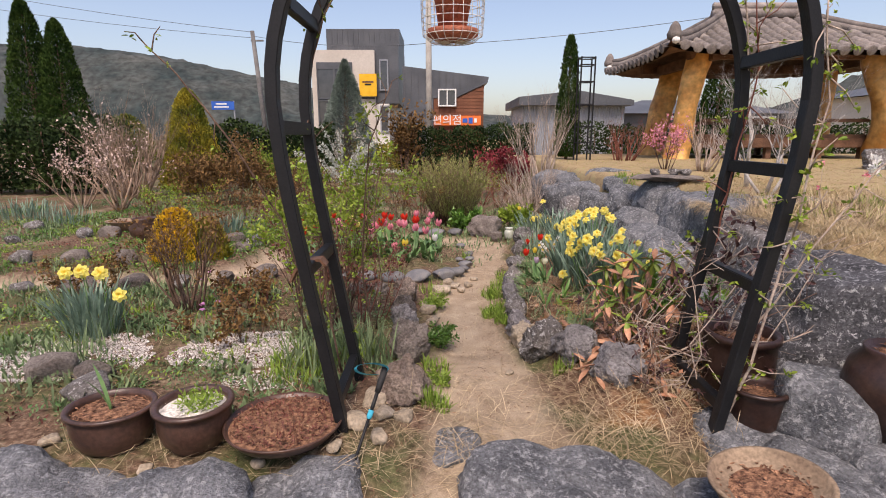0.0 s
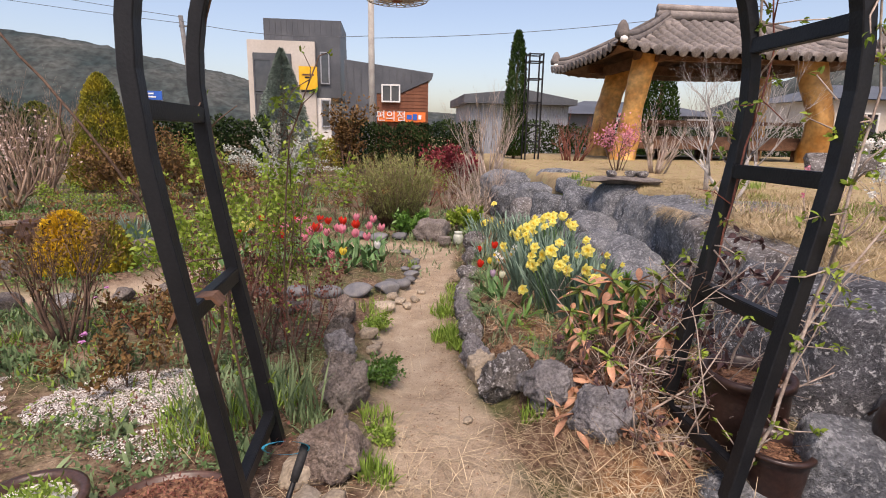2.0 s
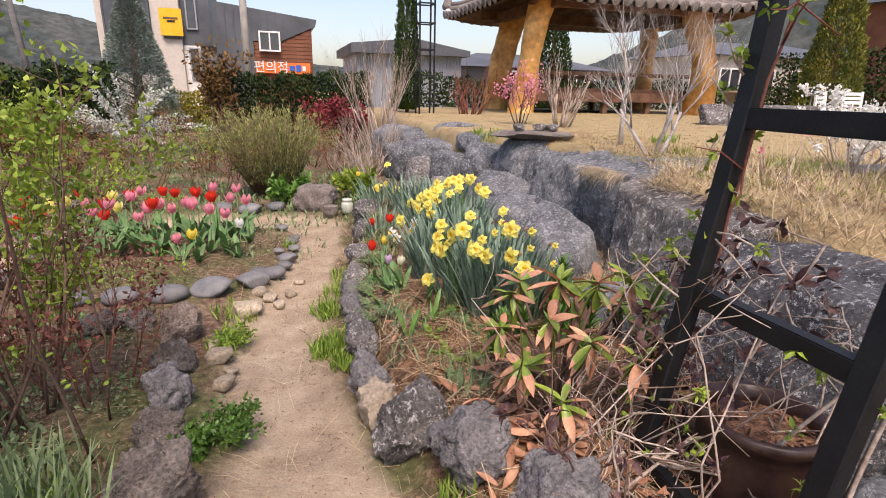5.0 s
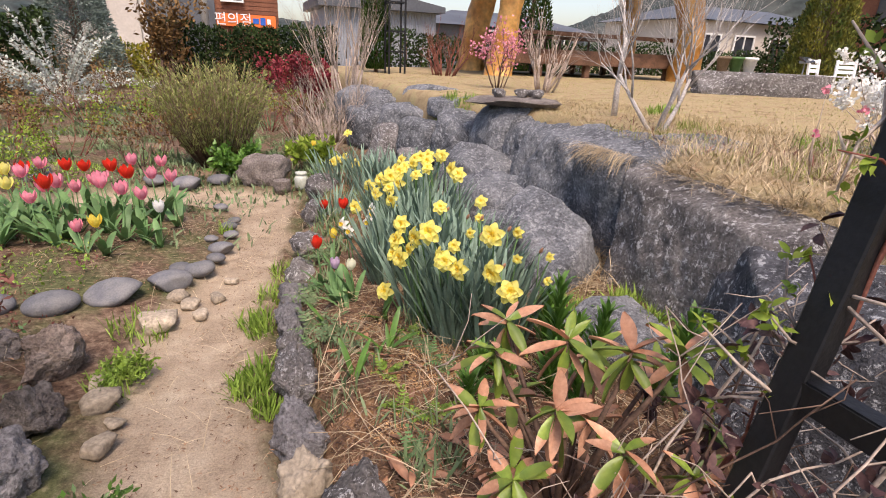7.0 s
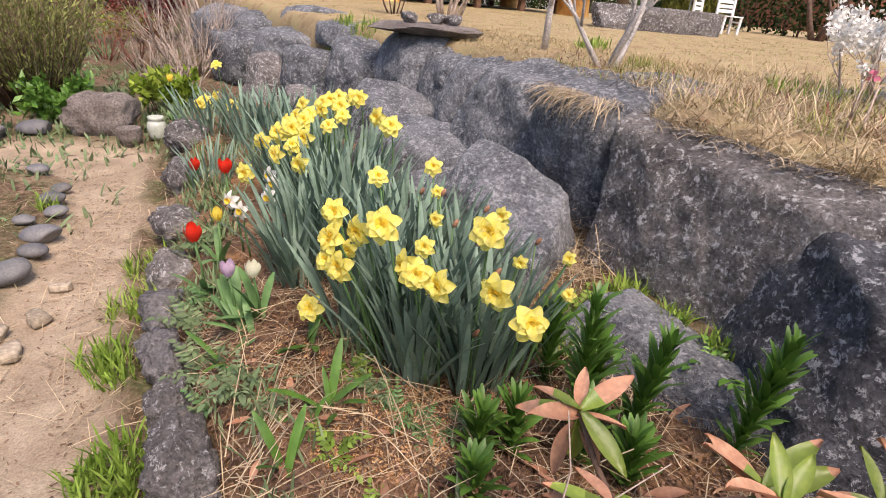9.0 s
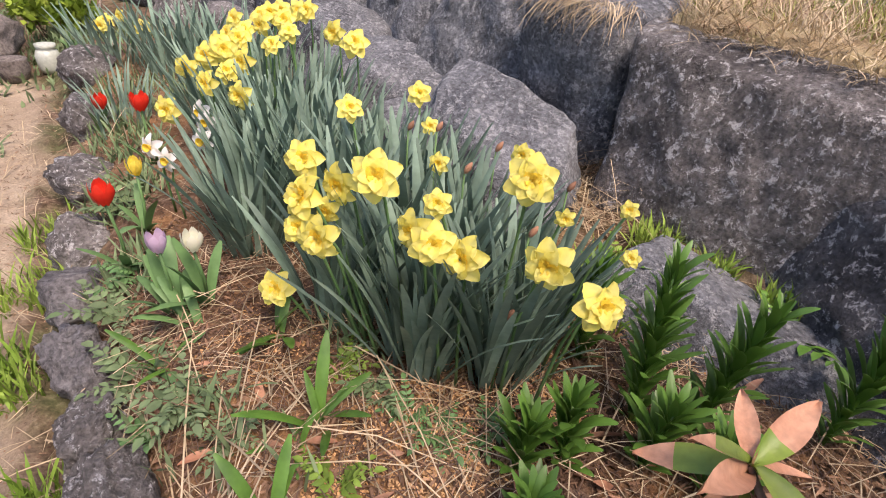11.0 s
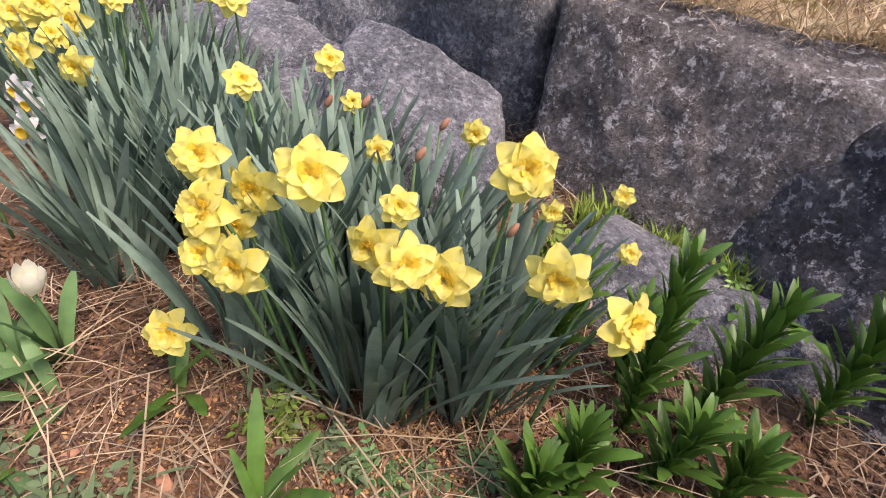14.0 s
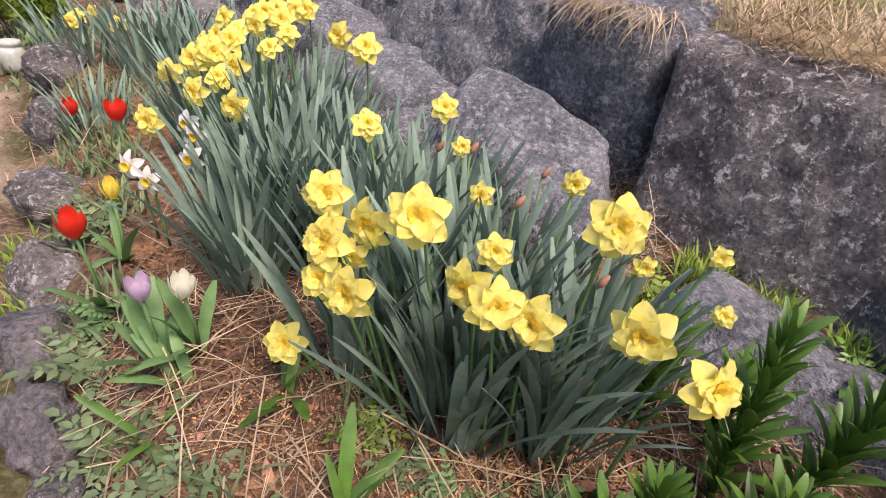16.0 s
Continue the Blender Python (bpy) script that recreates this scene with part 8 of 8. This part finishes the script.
litter("path_crumbs", "small bits of dry leaf and grit on the path", [(-0.1, 0.7, 2.4, 7.7, 1700), (0.3, 0.72, 3.6, 7.2, 1100)], M_MULCH, 4, (0.004, 0.02), (0.002, 0.006), 0.1, 0.006)
q = random.Random(8)


def lawn_blades(name, label, m, n, area, L, seed, W=0.005, dens=1.0):
    q = random.Random(seed)
    g = Geo()
    x0, x1, y0, y1 = area
    for _ in range(n):
        x, y = q.uniform(x0, x1), q.uniform(y0, y1)
        xb = lerp_table(TERRACE, y)
        if x < xb + 0.12 or noise.noise((x * 1.3, y * 1.3, seed)) < q.uniform(-0.7, 0.35) * dens - 0.1:
            continue
        blade(g, (x, y, height(x, y) - 0.004), q.uniform(0, 6.283), q.uniform(*L), W * q.uniform(0.6, 1.4), q.uniform(0.5, 1.4), q.uniform(0.0, 0.8), 2, 0, q.uniform(-0.8, 0.8))
    return tagged(new(name, g.mesh(name, m)), label, "grass", kind="stuff")


lawn_blades("dry_lawn_grass", "straw-coloured dormant lawn grass on the terrace", M_LAWNDRY, 46000, (2.4, 4.4, 3.1, 8.0), (0.015, 0.06), 1, 0.004)
lawn_blades("far_lawn_grass", "straw-coloured dormant lawn grass towards the pavilion", M_LAWNDRY, 30000, (2.8, 12, 4.5, 15), (0.012, 0.03), 2, 0.008)
lawn_blades("green_lawn_grass", "greening lawn grass between dormant blades", M_LAWNGREEN, 16000, (2.8, 12, 4.5, 14), (0.012, 0.03), 3, 0.008)
tufts("dry_tufts", "shaggy dry grass tufts overhanging the boulders", [(2.5 + 0.5 * q.random(), 3.2 + i * 0.13, .14, 90) for i in range(22)] + [(3.4, 3.9, .25, 200), (3.2, 4.4, .25, 200), (3.6, 4.6, .3, 200), (3.1, 3.5, .25, 200), (4.6, 4.9, .3, 160), (2.3, 4.62, .08, 90), (2.25, 5.15, .1, 120), (2.45, 4.75, .1, 120), (4.5, 4.6, .3, 150), (3.9, 3.9, .3, 200), (1.15, 2.45, .2, 140), (0.85, 2.35, .2, 90), (1.35, 2.6, .16, 100), (0.2, 2.25, .2, 80)], M_STRAW, 9, (0.06, 0.18), 0.0035, 1.45, 0.9, 4, 0.6)

tufts("tall_dry_grass", "tall shaggy straw-coloured grass along the terrace edge", [(2.45 + 0.1 * q.random(), 2.95 + i * 0.12, .12, 80) for i in range(5)] + [(2.85 + 0.35 * q.random(), 3.1 + i * 0.16, .2, 80) for i in range(10)] + [(3.3 + 0.6 * q.random(), 3.3 + i * 0.25, .25, 60) for i in range(7)] + [(2.62, 4.52, .08, 90), (2.34, 5.42, .1, 120), (2.55, 5.46, .1, 90)], M_STRAW, 19, (0.08, 0.22), 0.003, 1.4, 0.9, 4, 0.3)
tufts("green_tufts", "greening grass tufts among the dry terrace grass", [(2.75 + 1.3 * q.random(), 3.1 + 2.4 * q.random(), q.uniform(.08, .2), 50) for _ in range(34)], M_LAWNGREEN, 23, (0.04, 0.13), 0.004, 1.1, 0.8, 3)
litter("terrace_litter", "brown leaf litter and dead stalks on the terrace lawn", [(2.9, 4.3, 3.2, 4.6, 2200), (2.7, 3.6, 4.6, 6.0, 700)], M_BARBERRY, 29, (0.01, 0.06), (0.002, 0.008), 0.3, 0.03)
litter("terrace_straw", "matted straw on the terrace edge", [(2.75, 4.2, 3.1, 5.4, 2600)], M_STRAW, 31, (0.04, 0.2), (0.0015, 0.003), 0.25, 0.04)

# dry grass hanging over the rims of the two upper boulders
q = random.Random(37)
g = Geo()
for _ in range(420):
    y = q.uniform(3.62, 4.46)
    x = q.uniform(2.44, 2.58) + 0.06 * noise.noise((0, y * 6, 2))
    blade(g, (x, y, 0.86 + 0.3 * (x - 2.30)), math.pi + q.uniform(-1.0, 1.0), q.uniform(0.06, 0.19), 0.0035 * q.uniform(0.6, 1.4), q.uniform(0.8, 1.5), q.uniform(0.1, 0.9), 4, 0, q.uniform(-0.6, 0.6))
for _ in range(260):
    y = q.uniform(4.62, 5.02)
    blade(g, (q.uniform(2.42, 2.52), y, 0.94), math.pi + q.uniform(-0.9, 0.9), q.uniform(0.12, 0.30), 0.003 * q.uniform(0.6, 1.4), q.uniform(1.1, 1.6), q.uniform(0.6, 1.5), 5, 0, q.uniform(-0.6, 0.6))
tagged(new("overhanging_straw", g.mesh("overhanging_straw", M_STRAW)), "dry straw hanging over the boulder rims", "grass", kind="stuff")
